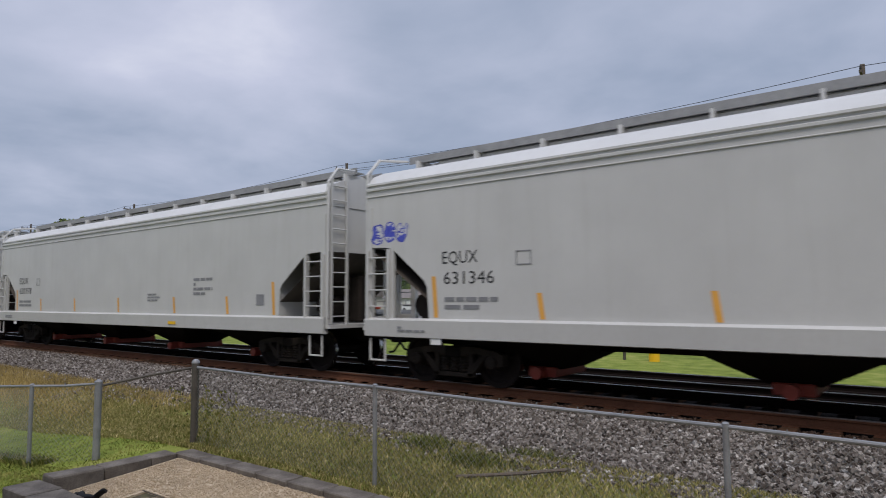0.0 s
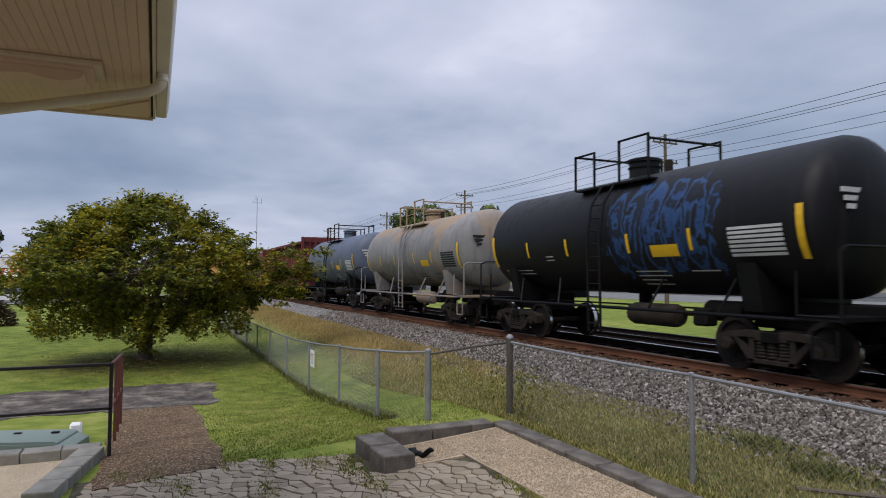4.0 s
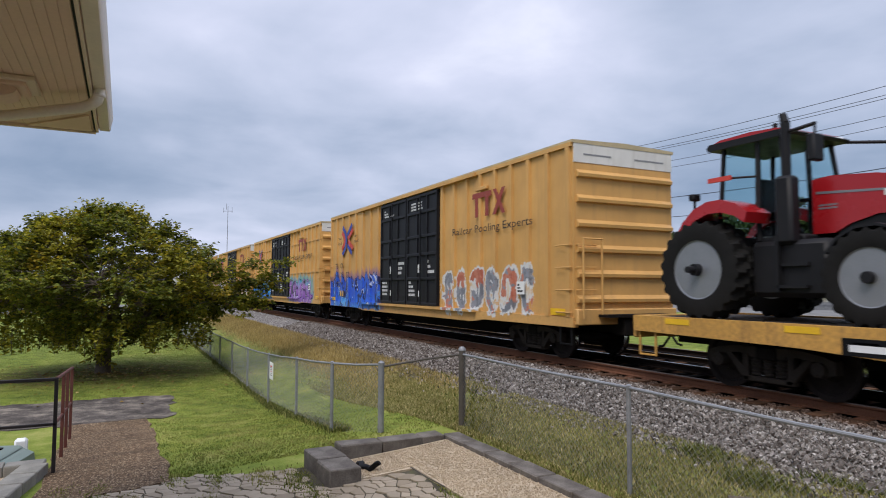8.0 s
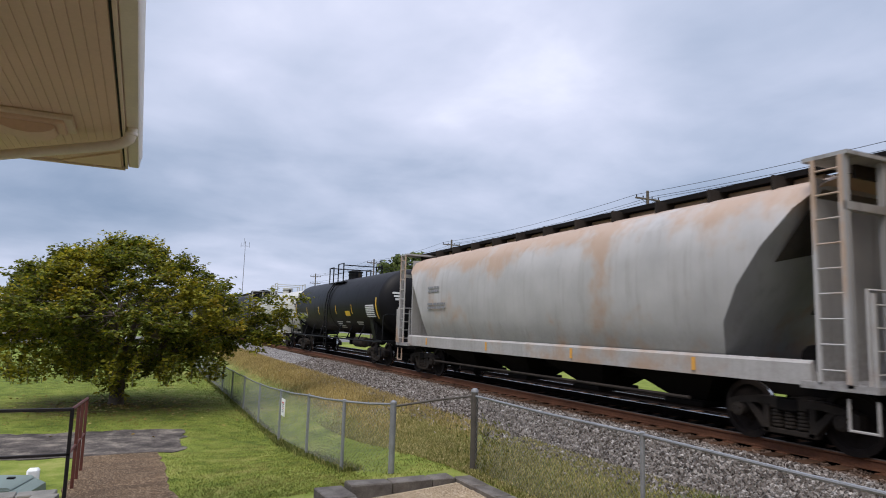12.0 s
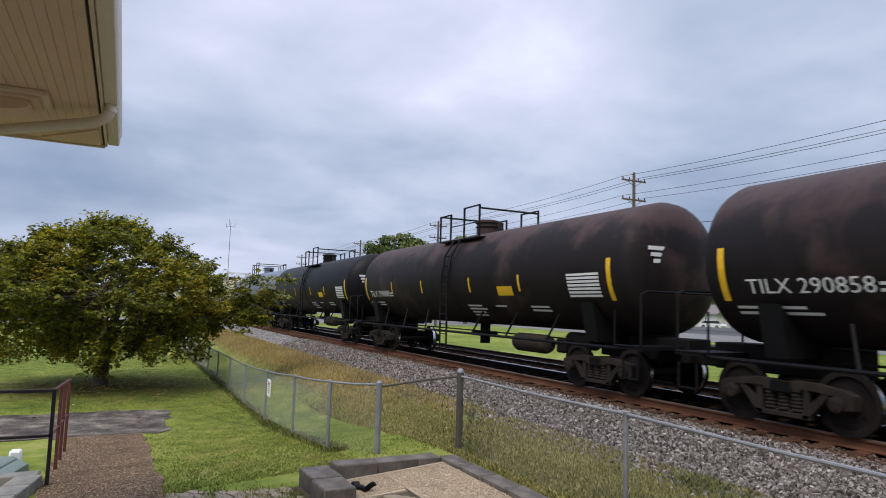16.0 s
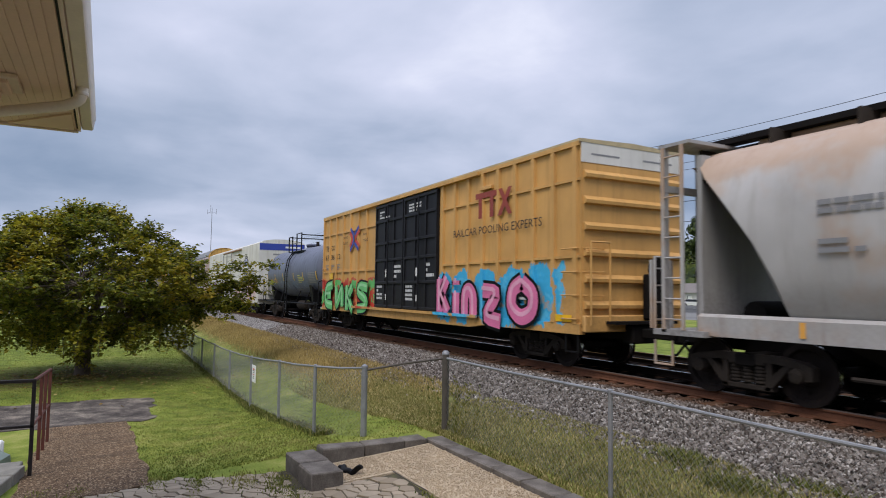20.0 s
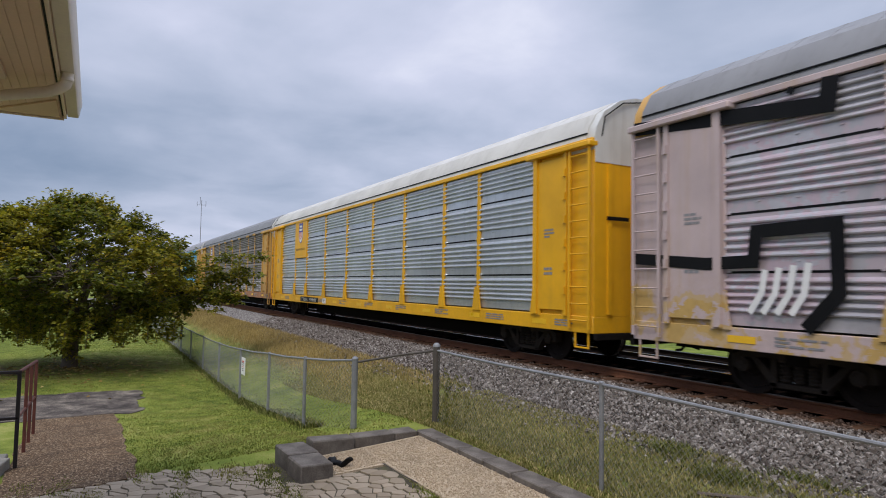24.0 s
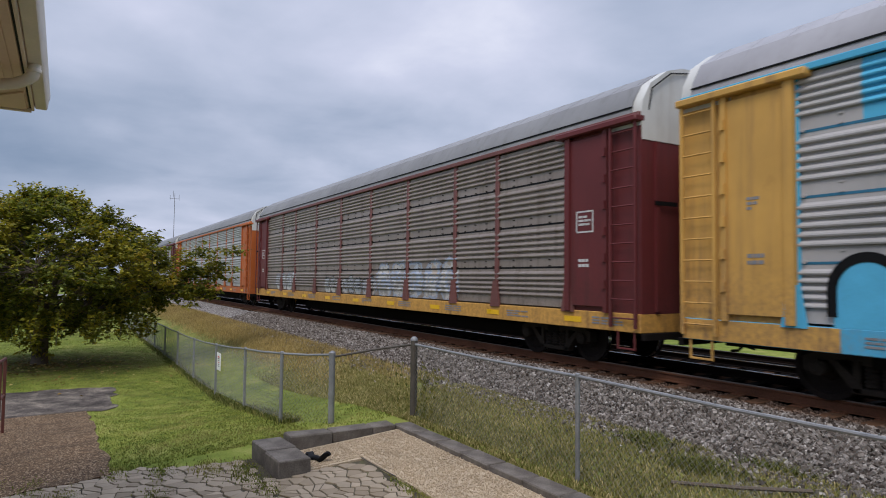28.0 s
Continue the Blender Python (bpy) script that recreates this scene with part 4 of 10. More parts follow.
for i in range(4):
    kerb_stone(-11.12 + i * 0.53, -10.60 + i * 0.53, -0.13 - i * 0.1, 0.21 - i * 0.1, -0.90, 0.4, M["kerb_pale"], G2, -11.0, "blocks round the pebble bed")
solid("pebble_bed", sheet_on_ground([(-11.2, -2.4), (-9.0, -2.4), (-9.0, -0.45), (-11.2, -0.1)], 0.02), M["pea"], "pebbles and weeds inside the pale blocks", "gravel", kind="structure")


def flagstones():
    patio = thing("patio", "irregular worn flagstone patio with mossy joints", "patio", kind="structure")
    r = random.Random(21)
    c = 0.168
    pts = {}
    for i in range(82):
        for j in range(32):
            pts[i, j] = Vector((-9.9 + c * (i + 0.5 * (j % 2) + r.uniform(-0.5, 0.5)), -0.1 + c * (j * 0.9 + r.uniform(-0.5, 0.5))))
    count, rest = 0, Mesh()
    for (i, j), p in sorted(pts.items(), key=lambda q: q[1].x - 0.6 * q[1].y):
        if not (-9.55 + max(0, p.y - 1.6) * 0.55 < p.x < 3.4 and 0.15 < p.y < 4.5):
            continue
        if p.x < -7.68 and p.y > 3.3 or p.y > 4.55 + max(0, p.x + 6.6) * 0.02:
            continue
        poly = [p + Vector(d) for d in ((-0.33, -0.33), (0.33, -0.33), (0.33, 0.33), (-0.33, 0.33))]
        for a in range(-2, 3):
            for b in range(-2, 3):
                q = pts.get((i + a, j + b))
                if q is None or (a, b) == (0, 0):
                    continue
                n = (q - p)
                mid, n = (p + q) / 2, n.normalized()
                mid = mid - n * 0.006
                out = []
                for u, w in zip(poly, poly[1:] + poly[:1]):
                    du, dw = (u - mid).dot(n), (w - mid).dot(n)
                    if du <= 0:
                        out.append(u)
                    if (du < 0 < dw) or (dw < 0 < du):
                        out.append(u + (w - u) * (du / (du - dw)))
                poly = out
                if len(poly) < 3:
                    break
            if len(poly) < 3:
                break
        if len(poly) < 3:
            continue
        m = Mesh()
        n = len(poly)
        tilt = (r.uniform(-0.02, 0.02), r.uniform(-0.02, 0.02))
        top = [(u.x - p.x, u.y - p.y, 0.0 + (u.x - p.x) * tilt[0] + (u.y - p.y) * tilt[1]) for u in poly]
        inn = [(a * 0.95, b * 0.95, h + 0.004) for a, b, h in top]
        low = [(a, b, -0.05) for a, b, h in top]
        m.add(inn + top + low, [tuple(range(n))] + [(n + k, n + (k + 1) % n, (k + 1) % n, k) for k in range(n)] + [(2 * n + k, 2 * n + (k + 1) % n, n + (k + 1) % n, n + k) for k in range(n)])
        count += 1
        if count > 300:
            rest.add([(a + p.x, b + p.y, h + ground_z(p.x, p.y) + 0.012) for a, b, h in m.v], m.f)
            continue
        part("flagstone", m, M["flag"], patio, smooth=0, at=Matrix.Translation((p.x, p.y, ground_z(p.x, p.y) + 0.012)))
    tagged(part("flagstones", rest, M["flag"], patio, smooth=0), kind="stuff")


flagstones()
zc = ground_z(-8.15, 4.0) + 0.06
deb = Mesh().pipe([(-8.18, 4.00, zc), (-8.10, 4.02, zc + 0.02), (-8.02, 3.99, zc - 0.005), (-7.93, 4.04, zc + 0.015), (-7.85, 4.05, zc + 0.005), (-7.80, 4.10, zc + 0.07), (-7.77, 4.13, zc + 0.10)], 0.036, 7)
r = random.Random(9)
deb.v = [(x + r.uniform(-0.012, 0.012), y + r.uniform(-0.012, 0.012), z + r.uniform(-0.014, 0.010)) for x, y, z in deb.v]
solid("charred_stick", deb, M["black"], "charred black piece of wood lying on the gravel", "debris")
solid("iron_rod", Mesh().pipe([(-7.62, 4.5, ground_z(-7.6, 4.5) + 0.05), (-7.1, 4.52, ground_z(-7, 4.5) + 0.04), (-6.75, 4.56, ground_z(-6.7, 4.5) + 0.035)], 0.006, 6), M["galv_dark"], "rusty iron rod at the edge of the patio", "rod")
solid("stick", Mesh().pipe([(-4.75, 6.85, ground_z(-4.7, 6.9) + 0.03), (-4.2, 7.25, ground_z(-4.2, 7.2) + 0.06), (-3.75, 7.75, ground_z(-3.7, 7.7) + 0.07)], 0.022, 6), M["pole_wood"], "old grey branch lying in the verge", "branch")

# ---- hand rail, utility box, pipe ----
hr = thing("hand_rail", "black iron hand rail beside the path, rusty further along", "hand rail")
rust_rail = plain("rusty_red_rail", (0.10, 0.028, 0.02), 0.7, 0.1, 0.35, 6.0, 50, 0.3)
zb, ztop, zmid = ground_z(-11.0, 0.32), 0.33, -0.32
for (x, y, mt) in ((-11.0, 0.32, "hand_rail"), (-12.2, 0.33, None), (-13.1, 0.33, None), (-14.0, 0.34, None), (-11.02, -1.9, "hand_rail")):
    h = ztop - 0.06 * max(0, -11 - x)
    low = zmid if y < 0 else ground_z(x, y) - 0.1
    part("post", Mesh().box(x - 0.025, x + 0.025, y - 0.025, y + 0.025, low, h, 0.004), M["hand_rail"] if mt else rust_rail, hr)
part("top_rail", Mesh().box(-11.03, -10.97, -3.4, 0.345, ztop - 0.045, ztop, 0.006), M["hand_rail"], hr)
part("middle_rail", Mesh().box(-11.025, -10.975, -3.4, 0.34, zmid - 0.04, zmid, 0.006), M["hand_rail"], hr)
part("top_rail", Mesh().pipe([(-11.0, 0.32, ztop - 0.02), (-14.0, 0.34, ztop - 0.2)], 0.026, 6), rust_rail, hr)
part("middle_rail", Mesh().pipe([(-11.0, 0.32, zmid - 0.02), (-14.0, 0.34, zmid - 0.2)], 0.022, 6), rust_rail, hr)

ub = thing("utility_box", "low grey-green plastic utility box behind the blocks", "utility box", at=pose(-12.15, -0.85, 0, 0, 0, -14))
UTIL = plain("grey_green_plastic", (0.17, 0.215, 0.19), 0.6, 0.0, 0.12, 2.0, 40, 0.1)
z = ground_z(-12.1, -0.8)
part("body", Mesh().prism([(-0.85, z - 0.05), (0.72, z - 0.05), (0.70, z + 0.11), (0.52, z + 0.20), (-0.62, z + 0.22), (-0.83, z + 0.13)], "x", -0.45, 0.45), UTIL, ub)
part("lid", Mesh().prism([(-0.64, z + 0.223), (0.54, z + 0.203), (0.50, z + 0.235), (-0.60, z + 0.255)], "x", -0.42, 0.42), UTIL, ub)
for dy in (-0.3, 0.25):
    part("latch", Mesh().box(-0.2, -0.12, dy, dy + 0.1, z + 0.235, z + 0.262), M["black"], ub)
solid("stub_post", Mesh().box(-12.72, -12.54, -0.36, -0.18, z - 0.1, z + 0.30, 0.03), M["white"], "pale grey plastic stub post beside the utility box", "post")

# ---- porch eave ----
ev = thing("porch_roof", "tan porch eave with a cream gutter and a ribbed soffit", "roof", kind="structure")
EX0, EX1 = -8.27, 7.0
EV = -0.038
part("fascia", Mesh().box(EX0, EX1, 0.86 + EV, 0.885 + EV, 3.43, 3.66, 0.004), M["fascia"], ev)
gut = [(0.888, 3.66), (0.888, 3.478), (0.895, 3.470), (0.992, 3.470), (1.002, 3.482), (1.014, 3.57), (1.024, 3.60), (1.024, 3.66), (1.012, 3.66), (1.012, 3.605), (1.002, 3.575), (0.992, 3.485), (0.905, 3.485), (0.900, 3.66)]
gut = [(a + EV, b) for a, b in gut]
g = part("gutter", Mesh().prism(gut, "x", EX0 - 0.04, EX1), M["gutter"], ev, "cream metal gutter")
part("end_cap", Mesh().prism([(a + EV, b) for a, b in ((0.888, 3.66), (0.888, 3.478), (0.895, 3.468), (0.992, 3.468), (1.004, 3.482), (1.016, 3.57), (1.026, 3.60), (1.026, 3.66))], "x", EX0 - 0.05, EX0 - 0.038), M["gutter"], g)
for i in range(13):
    y1 = 0.838 + EV - i * 0.148
    for k in range(2):
        part("soffit_board", Mesh().box(EX0 + 0.05, EX1, y1 - 0.074 * k - 0.0725, y1 - 0.074 * k, 3.445, 3.465, 0.004), M["soffit"], ev)
part("shadow_gap", Mesh().box(EX0 + 0.05, EX1, 0.842 + EV, 0.858 + EV, 3.448, 3.47), M["black"], ev, "dark gap beside the fascia")
part("soffit_back", Mesh().box(EX0 + 0.05, EX1, -1.5, 0.855 + EV, 3.467, 3.49), M["soffit"], ev)
part("end_board", Mesh().box(EX0, EX0 + 0.045, -1.6, 0.86 + EV, 3.41, 3.75, 0.004), M["fascia"], ev)
part("end_trim", Mesh().box(EX0 - 0.03, EX0, -1.6, 0.87 + EV, 3.6, 3.75, 0.004), M["fascia"], ev)
part("roof_deck", Mesh().prism([(0.985 + EV, 3.685), (0.985 + EV, 3.71), (-2.6, 4.75), (-2.6, 4.70)], "x", EX0 - 0.06, EX1), M["shingle"], ev)
part("corner_trim", Mesh().prism([(-8.2, 0.82 + EV), (-8.2, 0.2 + EV), (-7.45, 0.82 + EV)], "z", 3.425, 3.443), M["soffit"], ev)
ds = thing("downspout", "cream metal downspout elbow leading from the gutter to the wall", "downspout")
pts = [(-6.56, 0.94, 3.49), (-6.56, 0.94, 3.42), (-6.57, 0.925, 3.37), (-6.60, 0.88, 3.335), (-6.66, 0.80, 3.31), (-7.10, -0.05, 3.21), (-7.42, -0.75, 3.12), (-7.5, -0.95, 2.98), (-7.5, -1.0, -1.0)]
part("pipe", Mesh().pipe([Vector(q) + Vector((0, EV, 0)) for q in pts], 0.05, 12), M["gutter"], ds)
part("elbow_joint", Mesh().lathe([(3.395, 0.052), (3.40, 0.056), (3.425, 0.056), (3.43, 0.052)], (-6.56, 0.94 + EV, 0), "z", 14), M["gutter"], ds)
bm_ = thing("porch_beam", "boxed tan porch beam with a rounded bracket under the soffit", "beam", kind="structure")
part("beam", Mesh().box(-6.75, -6.35, -1.5, 0.36, 3.365, 3.442, 0.01), M["soffit"], bm_)
part("bracket", Mesh().prism([(-1.4, 3.37), (0.26, 3.37), (0.29, 3.345), (0.27, 3.31), (0.20, 3.28), (0.09, 3.265), (-0.02, 3.275), (-0.10, 3.30), (-0.25, 3.29), (-0.6, 3.26), (-1.4, 3.24)], "x", -6.70, -6.40), M["soffit"], bm_)
part("moulding", Mesh().box(-6.8, -6.3, -1.5, 0.43, 3.40, 3.443, 0.008), M["fascia"], bm_)
solid("wall_house", Mesh().box(-7.9, 7.0, -1.75, -1.5, -1.2, 3.47), M["fascia"], "tan sided house wall under the porch eave", "wall", kind="structure")


# ---- the lawn tree ----
def leaf_quads(m, p, way, size, r):
    """One drooping leaf of two folded halves."""
    d = Vector(way).normalized()
    side = d.cross(Vector((r.uniform(-1, 1), r.uniform(-1, 1), 1))).normalized() * size * 0.30
    tip = p + d * size
    mid = p + d * size * 0.45 + Vector((0, 0, 0.12 * size))
    m.add([p, mid + side, tip, mid - side, mid - Vector((0, 0, 0.1 * size))], [(0, 4, 2, 1), (0, 3, 2, 4)])


CROWN = ((1.2, 0.8), (1.5, 1.6), (1.8, 2.5), (2.15, 3.5), (2.55, 4.25), (2.9, 4.5), (3.5, 4.1), (4.05, 3.4), (4.55, 2.4), (5.0, 1.4), (5.4, 0.6))


def build_tree():
    t = thing("tree", "broad low lawn tree with olive and yellowing leaves", "tree", at=pose(-24.9, 0.62, ground_z(-24.7, 0.6)))
    r = random.Random(4)
    wood, crown = Mesh(), [Mesh(), Mesh(), Mesh()]
    hz, hr = [z for z, _ in CROWN], [q for _, q in CROWN]

    def reach(a, z):
        """How far the crown reaches out at a bearing and a height."""
        n = noise.noise(Vector((1.3 * math.cos(a), 1.3 * math.sin(a), z * 0.55)))
        n2 = noise.noise(Vector((3.2 * math.cos(a), 3.2 * math.sin(a), z * 1.5 + 7.0)))
        return float(np.interp(z, hz, hr)) * (0.90 + 0.30 * n + 0.26 * n2)

    def spray(p, d, length, count, tone):
        """One leafy shoot: a thin twig with leaves set all along it."""
        q = p + d * length
        wood.rod(p, q, 0.008, 3, 0.003, cap=False)
        for k in range(count):
            f = (k + r.random()) / count
            o = p.lerp(q, f) + Vector((r.gauss(0, 0.035), r.gauss(0, 0.035), r.gauss(0, 0.03)))
            a = r.uniform(0, 6.28)
            w = d * 0.55 + Vector((math.cos(a), math.sin(a), r.uniform(-0.75, 0.15)))
            leaf_quads(crown[tone if r.random() < 0.8 else r.choice((0, 0, 1, 2))], o, w, r.uniform(0.12, 0.19), r)

    def clump(p, out, up, n, tone):
        for k in range(n):
            a = r.uniform(0, 6.28)
            d = (out * r.uniform(0.4, 1.0) + Vector((math.cos(a), math.sin(a), 0)) * 0.7 + Vector((0, 0, up + r.uniform(-0.35, 0.35)))).normalized()
            spray(p + Vector((r.gauss(0, 0.13), r.gauss(0, 0.13), r.gauss(0, 0.11))), d, r.uniform(0.28, 0.58), r.randint(10, 15), tone)

    def bough(p, q, ra, rb, bend):
        """A limb that leaves its parent steeply and bends over."""
        m = (p + q) / 2 + Vector((r.uniform(-0.15, 0.15), r.uniform(-0.15, 0.15), bend))
        pts = [p.lerp(m, k) .lerp(m.lerp(q, k), k) for k in (0, 0.25, 0.5, 0.75, 1.0)]
        for k in range(4):
            wood.rod(pts[k], pts[k + 1], ra + (rb - ra) * k / 4, 6, ra + (rb - ra) * (k + 1) / 4, cap=False)
        return pts

    for i in range(5):
        a = i * 1.26 + 0.4
        wood.rod((0, 0, 0.10), (0.36 * math.cos(a), 0.36 * math.sin(a), -0.12), 0.13, 7, 0.05)
    wood.rod((0, 0, -0.2), (0, 0, 0.25), 0.30, 14, 0.235)
    wood.rod((0, 0, 0.25), (0.03, 0.02, 1.0), 0.235, 14, 0.21)
    fork = Vector((0.03, 0.02, 0.95))
    limbs = []
    for i in range(15):
        a = i * 2.4 + 0.5
        z = 1.9 + 3.1 * ((i * 7) % 15) / 14
        d = reach(a, z) * 0.62
        limbs.append(bough(fork + Vector((0, 0, r.uniform(-0.25, 0.3))), Vector((math.cos(a) * d, math.sin(a) * d, z)), r.uniform(0.07, 0.12), 0.03, 0.25))
    # one long low limb that hangs out over the fence
    low = bough(fork, Vector((1.4, 4.35, 2.7)), 0.12, 0.03, 0.55)
    limbs.append(low)
    joints = [q for pts in limbs for q in pts[1:]]

    def set_clump(p, out, up, n, tone):
        b = min(joints, key=lambda q: (q - p).length_squared + 0.6 * max(0.0, q.z - p.z))
        if (b - p).length < 2.2:
            bough(b, p, 0.022, 0.008, 0.10)
        clump(p, out, up, n, tone)

    # the outer shell of the crown, in layers
    for i in range(430):
        z = 1.5 + 3.85 * r.random()
        a = r.uniform(0, 6.28)
        d = reach(a, z) * r.uniform(0.78, 1.02)
        zz = z + 0.28 * noise.noise(Vector((3 * math.cos(a), 3 * math.sin(a), z)))
        out = Vector((math.cos(a), math.sin(a), 0))
        light = noise.noise(Vector((math.cos(a) * 1.7, math.sin(a) * 1.7, z * 0.8 + 4.0)))
        tone = (1 if light > 0.02 else 0) if r.random() < 0.86 else 2 if light > 0.1 else 0
        set_clump(out * d + Vector((0, 0, zz)), out, -0.15 if z < 1.9 else 0.15 + 0.22 * max(0.0, z - 2.5), 8, tone)
    # the dim inside: mostly the darkest leaf tone, its shade put into colour
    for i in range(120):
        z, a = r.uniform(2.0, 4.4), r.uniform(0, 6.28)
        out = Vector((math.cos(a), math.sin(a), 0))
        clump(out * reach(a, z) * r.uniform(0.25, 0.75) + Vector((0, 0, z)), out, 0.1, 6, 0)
    # upright shoots along the top
    for i in range(84):
        a, d = r.uniform(0, 6.28), 3.6 * r.random() ** 0.6
        z = float(np.interp(d, hr[::-1], hz[::-1])) * 0.97
        p = Vector((math.cos(a) * d, math.sin(a) * d, z - 0.25))
        for k in range(3):
            spray(p + Vector((r.gauss(0, 0.09), r.gauss(0, 0.09), 0)), Vector((r.gauss(0, 0.12) + 0.15 * math.cos(a), r.gauss(0, 0.12) + 0.15 * math.sin(a), 1)).normalized(), r.uniform(0.6, 1.15), 24, r.choice((0, 1, 1)))
    for i in range(46):
        f = 0.45 + 0.6 * r.random()
        p = fork.lerp(Vector((1.5, 4.75, 2.7)), f) + Vector((r.gauss(0, 0.4), r.gauss(0, 0.35), 0.6 * f * (1.3 - f) + r.uniform(-0.6, 0.95)))
        clump(p, Vector((0.3, 0.95, 0)), 0.0, 9, r.choice((0, 0, 1)))
    # suckers low on the trunk
    for i in range(9):
        a = r.uniform(0, 6.28)
        clump(Vector((0.3 * math.cos(a), 0.3 * math.sin(a), r.uniform(0.65, 1.0))), Vector((math.cos(a), math.sin(a), 0)), -0.3, 3, 1)
    part("trunk", wood, M["bark"], t, "short thick grey trunk with spreading limbs", smooth=60)
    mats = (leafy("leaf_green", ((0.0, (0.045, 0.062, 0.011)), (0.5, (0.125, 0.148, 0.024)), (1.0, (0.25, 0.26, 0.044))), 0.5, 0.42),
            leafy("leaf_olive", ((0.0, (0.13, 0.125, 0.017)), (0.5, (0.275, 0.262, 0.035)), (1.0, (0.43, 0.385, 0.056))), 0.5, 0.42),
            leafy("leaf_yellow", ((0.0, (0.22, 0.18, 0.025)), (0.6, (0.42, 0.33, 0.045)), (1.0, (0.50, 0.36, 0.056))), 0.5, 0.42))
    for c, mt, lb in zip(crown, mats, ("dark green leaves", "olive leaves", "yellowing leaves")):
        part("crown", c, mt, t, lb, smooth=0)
    return t


build_tree()


# ---- grass blades ----
def blades(name, count, place, height, material, label, seed, lean=0.5, thin=1.0):
    r = random.Random(seed)
    v, f = [], []
    for i in range(count):
        x, y, z = place(r)
        h = height * r.uniform(0.5, 1.3)
        a = r.uniform(0, 6.28)
        w = (0.006 + h * 0.045) * thin
        dx, dy = math.cos(a) * w, math.sin(a) * w
        lx, ly = r.gauss(0, lean) * h, r.gauss(0, lean) * h
        k = len(v)
        v += [(x - dx, y - dy, z - 0.01), (x + dx, y + dy, z - 0.01), (x + lx * 0.4 + dx * 0.6, y + ly * 0.4 + dy * 0.6, z + h * 0.6), (x + lx * 0.4 - dx * 0.6, y + ly * 0.4 - dy * 0.6, z + h * 0.6), (x + lx, y + ly, z + h)]
        f += [(k, k + 1, k + 2, k + 3), (k + 3, k + 2, k + 4)]
    m = Mesh()
    m.v, m.f = v, f
    return solid(name, m, material, label, "grass", kind="stuff", smooth=0)


GRASS_OLIVE = leafy("verge_blade", ((0.0, (0.105, 0.115, 0.030)), (0.45, (0.225, 0.210, 0.068)), (0.8, (0.34, 0.285, 0.115)), (1.0, (0.52, 0.43, 0.22))), 0.7)
GRASS_FOOT = leafy("fence_foot_blade", ((0.0, (0.05, 0.065, 0.014)), (0.6, (0.13, 0.15, 0.035)), (1.0, (0.26, 0.23, 0.08))), 0.7)
GRASS_TAN = leafy("dry_blade", ((0.0, (0.20, 0.145, 0.05)), (0.5, (0.36, 0.265, 0.095)), (1.0, (0.54, 0.42, 0.19))), 0.7)
GRASS_LAWN = leafy("lawn_blade", ((0.0, (0.085, 0.11, 0.020)), (0.5, (0.165, 0.20, 0.033)), (1.0, (0.33, 0.33, 0.085))), 0.7, 0.0, (0.30, 0.265, 0.09))


def verge(r):
    x = 3.5 - 20.0 * r.random() + r.gauss(0, 1.6)
    y = 5.85 + 2.75 * r.random() ** 1.25
    if y > 7.3 and noise.noise(Vector((x * 0.9, y * 1.2, 3.0))) > 0.1 + 0.25 * (8.6 - y):
        y = r.uniform(5.8, 7.0)
    return x, y, ground_z(x, y)


def tan_strip(r):
    while True:
        x, y = -13.5 - 46 * r.random() ** 1.25 + r.gauss(0, 1.2), 6.6 + 1.9 * r.random() + r.gauss(0, 0.25)
        thick = noise.noise(Vector((x * 0.35, y * 0.9, 5.0))) + 0.09 * (-13.0 - x)
        if thick > r.uniform(-0.2, 0.7):
            return x, y, ground_z(x, y)


def lawn(r):
    while True:
        x = -8.3 - 31 * r.random() ** 1.6 + r.gauss(0, 0.4)
        y = 4.5 - abs(r.gauss(0, 3.4)) * (1 + max(0, -x - 20) * 0.05) if r.random() < 0.86 else r.uniform(4.5, 6.6)
        g = r.gauss(0, 0.07)
        if y > 1.77 + g or x < -15.8 + g:
            if not (-19.2 + g < x < -15.75 + g and y < 2.35 + 2 * g) and not (x > -9.42 + g + max(0, y - 1.7) * 0.56 and y < 3.4) and not (x > -8.84 and y < 5.3) and not (x > -9.4 and y < 5.9):
                return x, y, ground_z(x, y)


blades("verge_grass", 95000, verge, 0.048, GRASS_OLIVE, "rough olive verge grass between the fence and the ballast", 31)
blades("dry_grass", 52000, tan_strip, 0.13, GRASS_TAN, "tall dry tan grass along the embankment", 32, 0.35, 0.5)
blades("lawn_grass", 130000, lawn, 0.022, GRASS_LAWN, "short mown lawn grass", 33, 0.9)
blades("fence_foot_grass", 9000, lambda r: (lambda x, y: (x, y, ground_z(x, y)))(-10.5 - 30 * r.random() ** 1.4, 4.5 + r.gauss(0, 0.09)), 0.085, GRASS_FOOT, "uncut grass along the fence foot", 34)
blades("patio_weeds", 5200, lambda r: (lambda c: (c[0] + r.gauss(0, 0.22), c[1] + r.gauss(0, 0.10), ground_z(c[0], c[1]) + 0.01))(((-9.2, 1.9), (-8.9, 2.4), (-8.6, 2.9), (-8.3, 3.25), (-7.4, 3.3), (-6.4, 4.6), (-5.8, 4.62), (-9.3, 1.0), (-8.6, 1.3), (-9.5, 0.6), (-7.9, 2.2), (-8.0, 3.2))[int(r.random() * 12)]), 0.022, GRASS_LAWN, "small weeds growing between the patio stones", 35)
WEEDS = ((-6.1, 8.0), (-10.8, 9.6), (-5.0, 7.6), (-4.5, 8.5), (-12.0, 9.3))
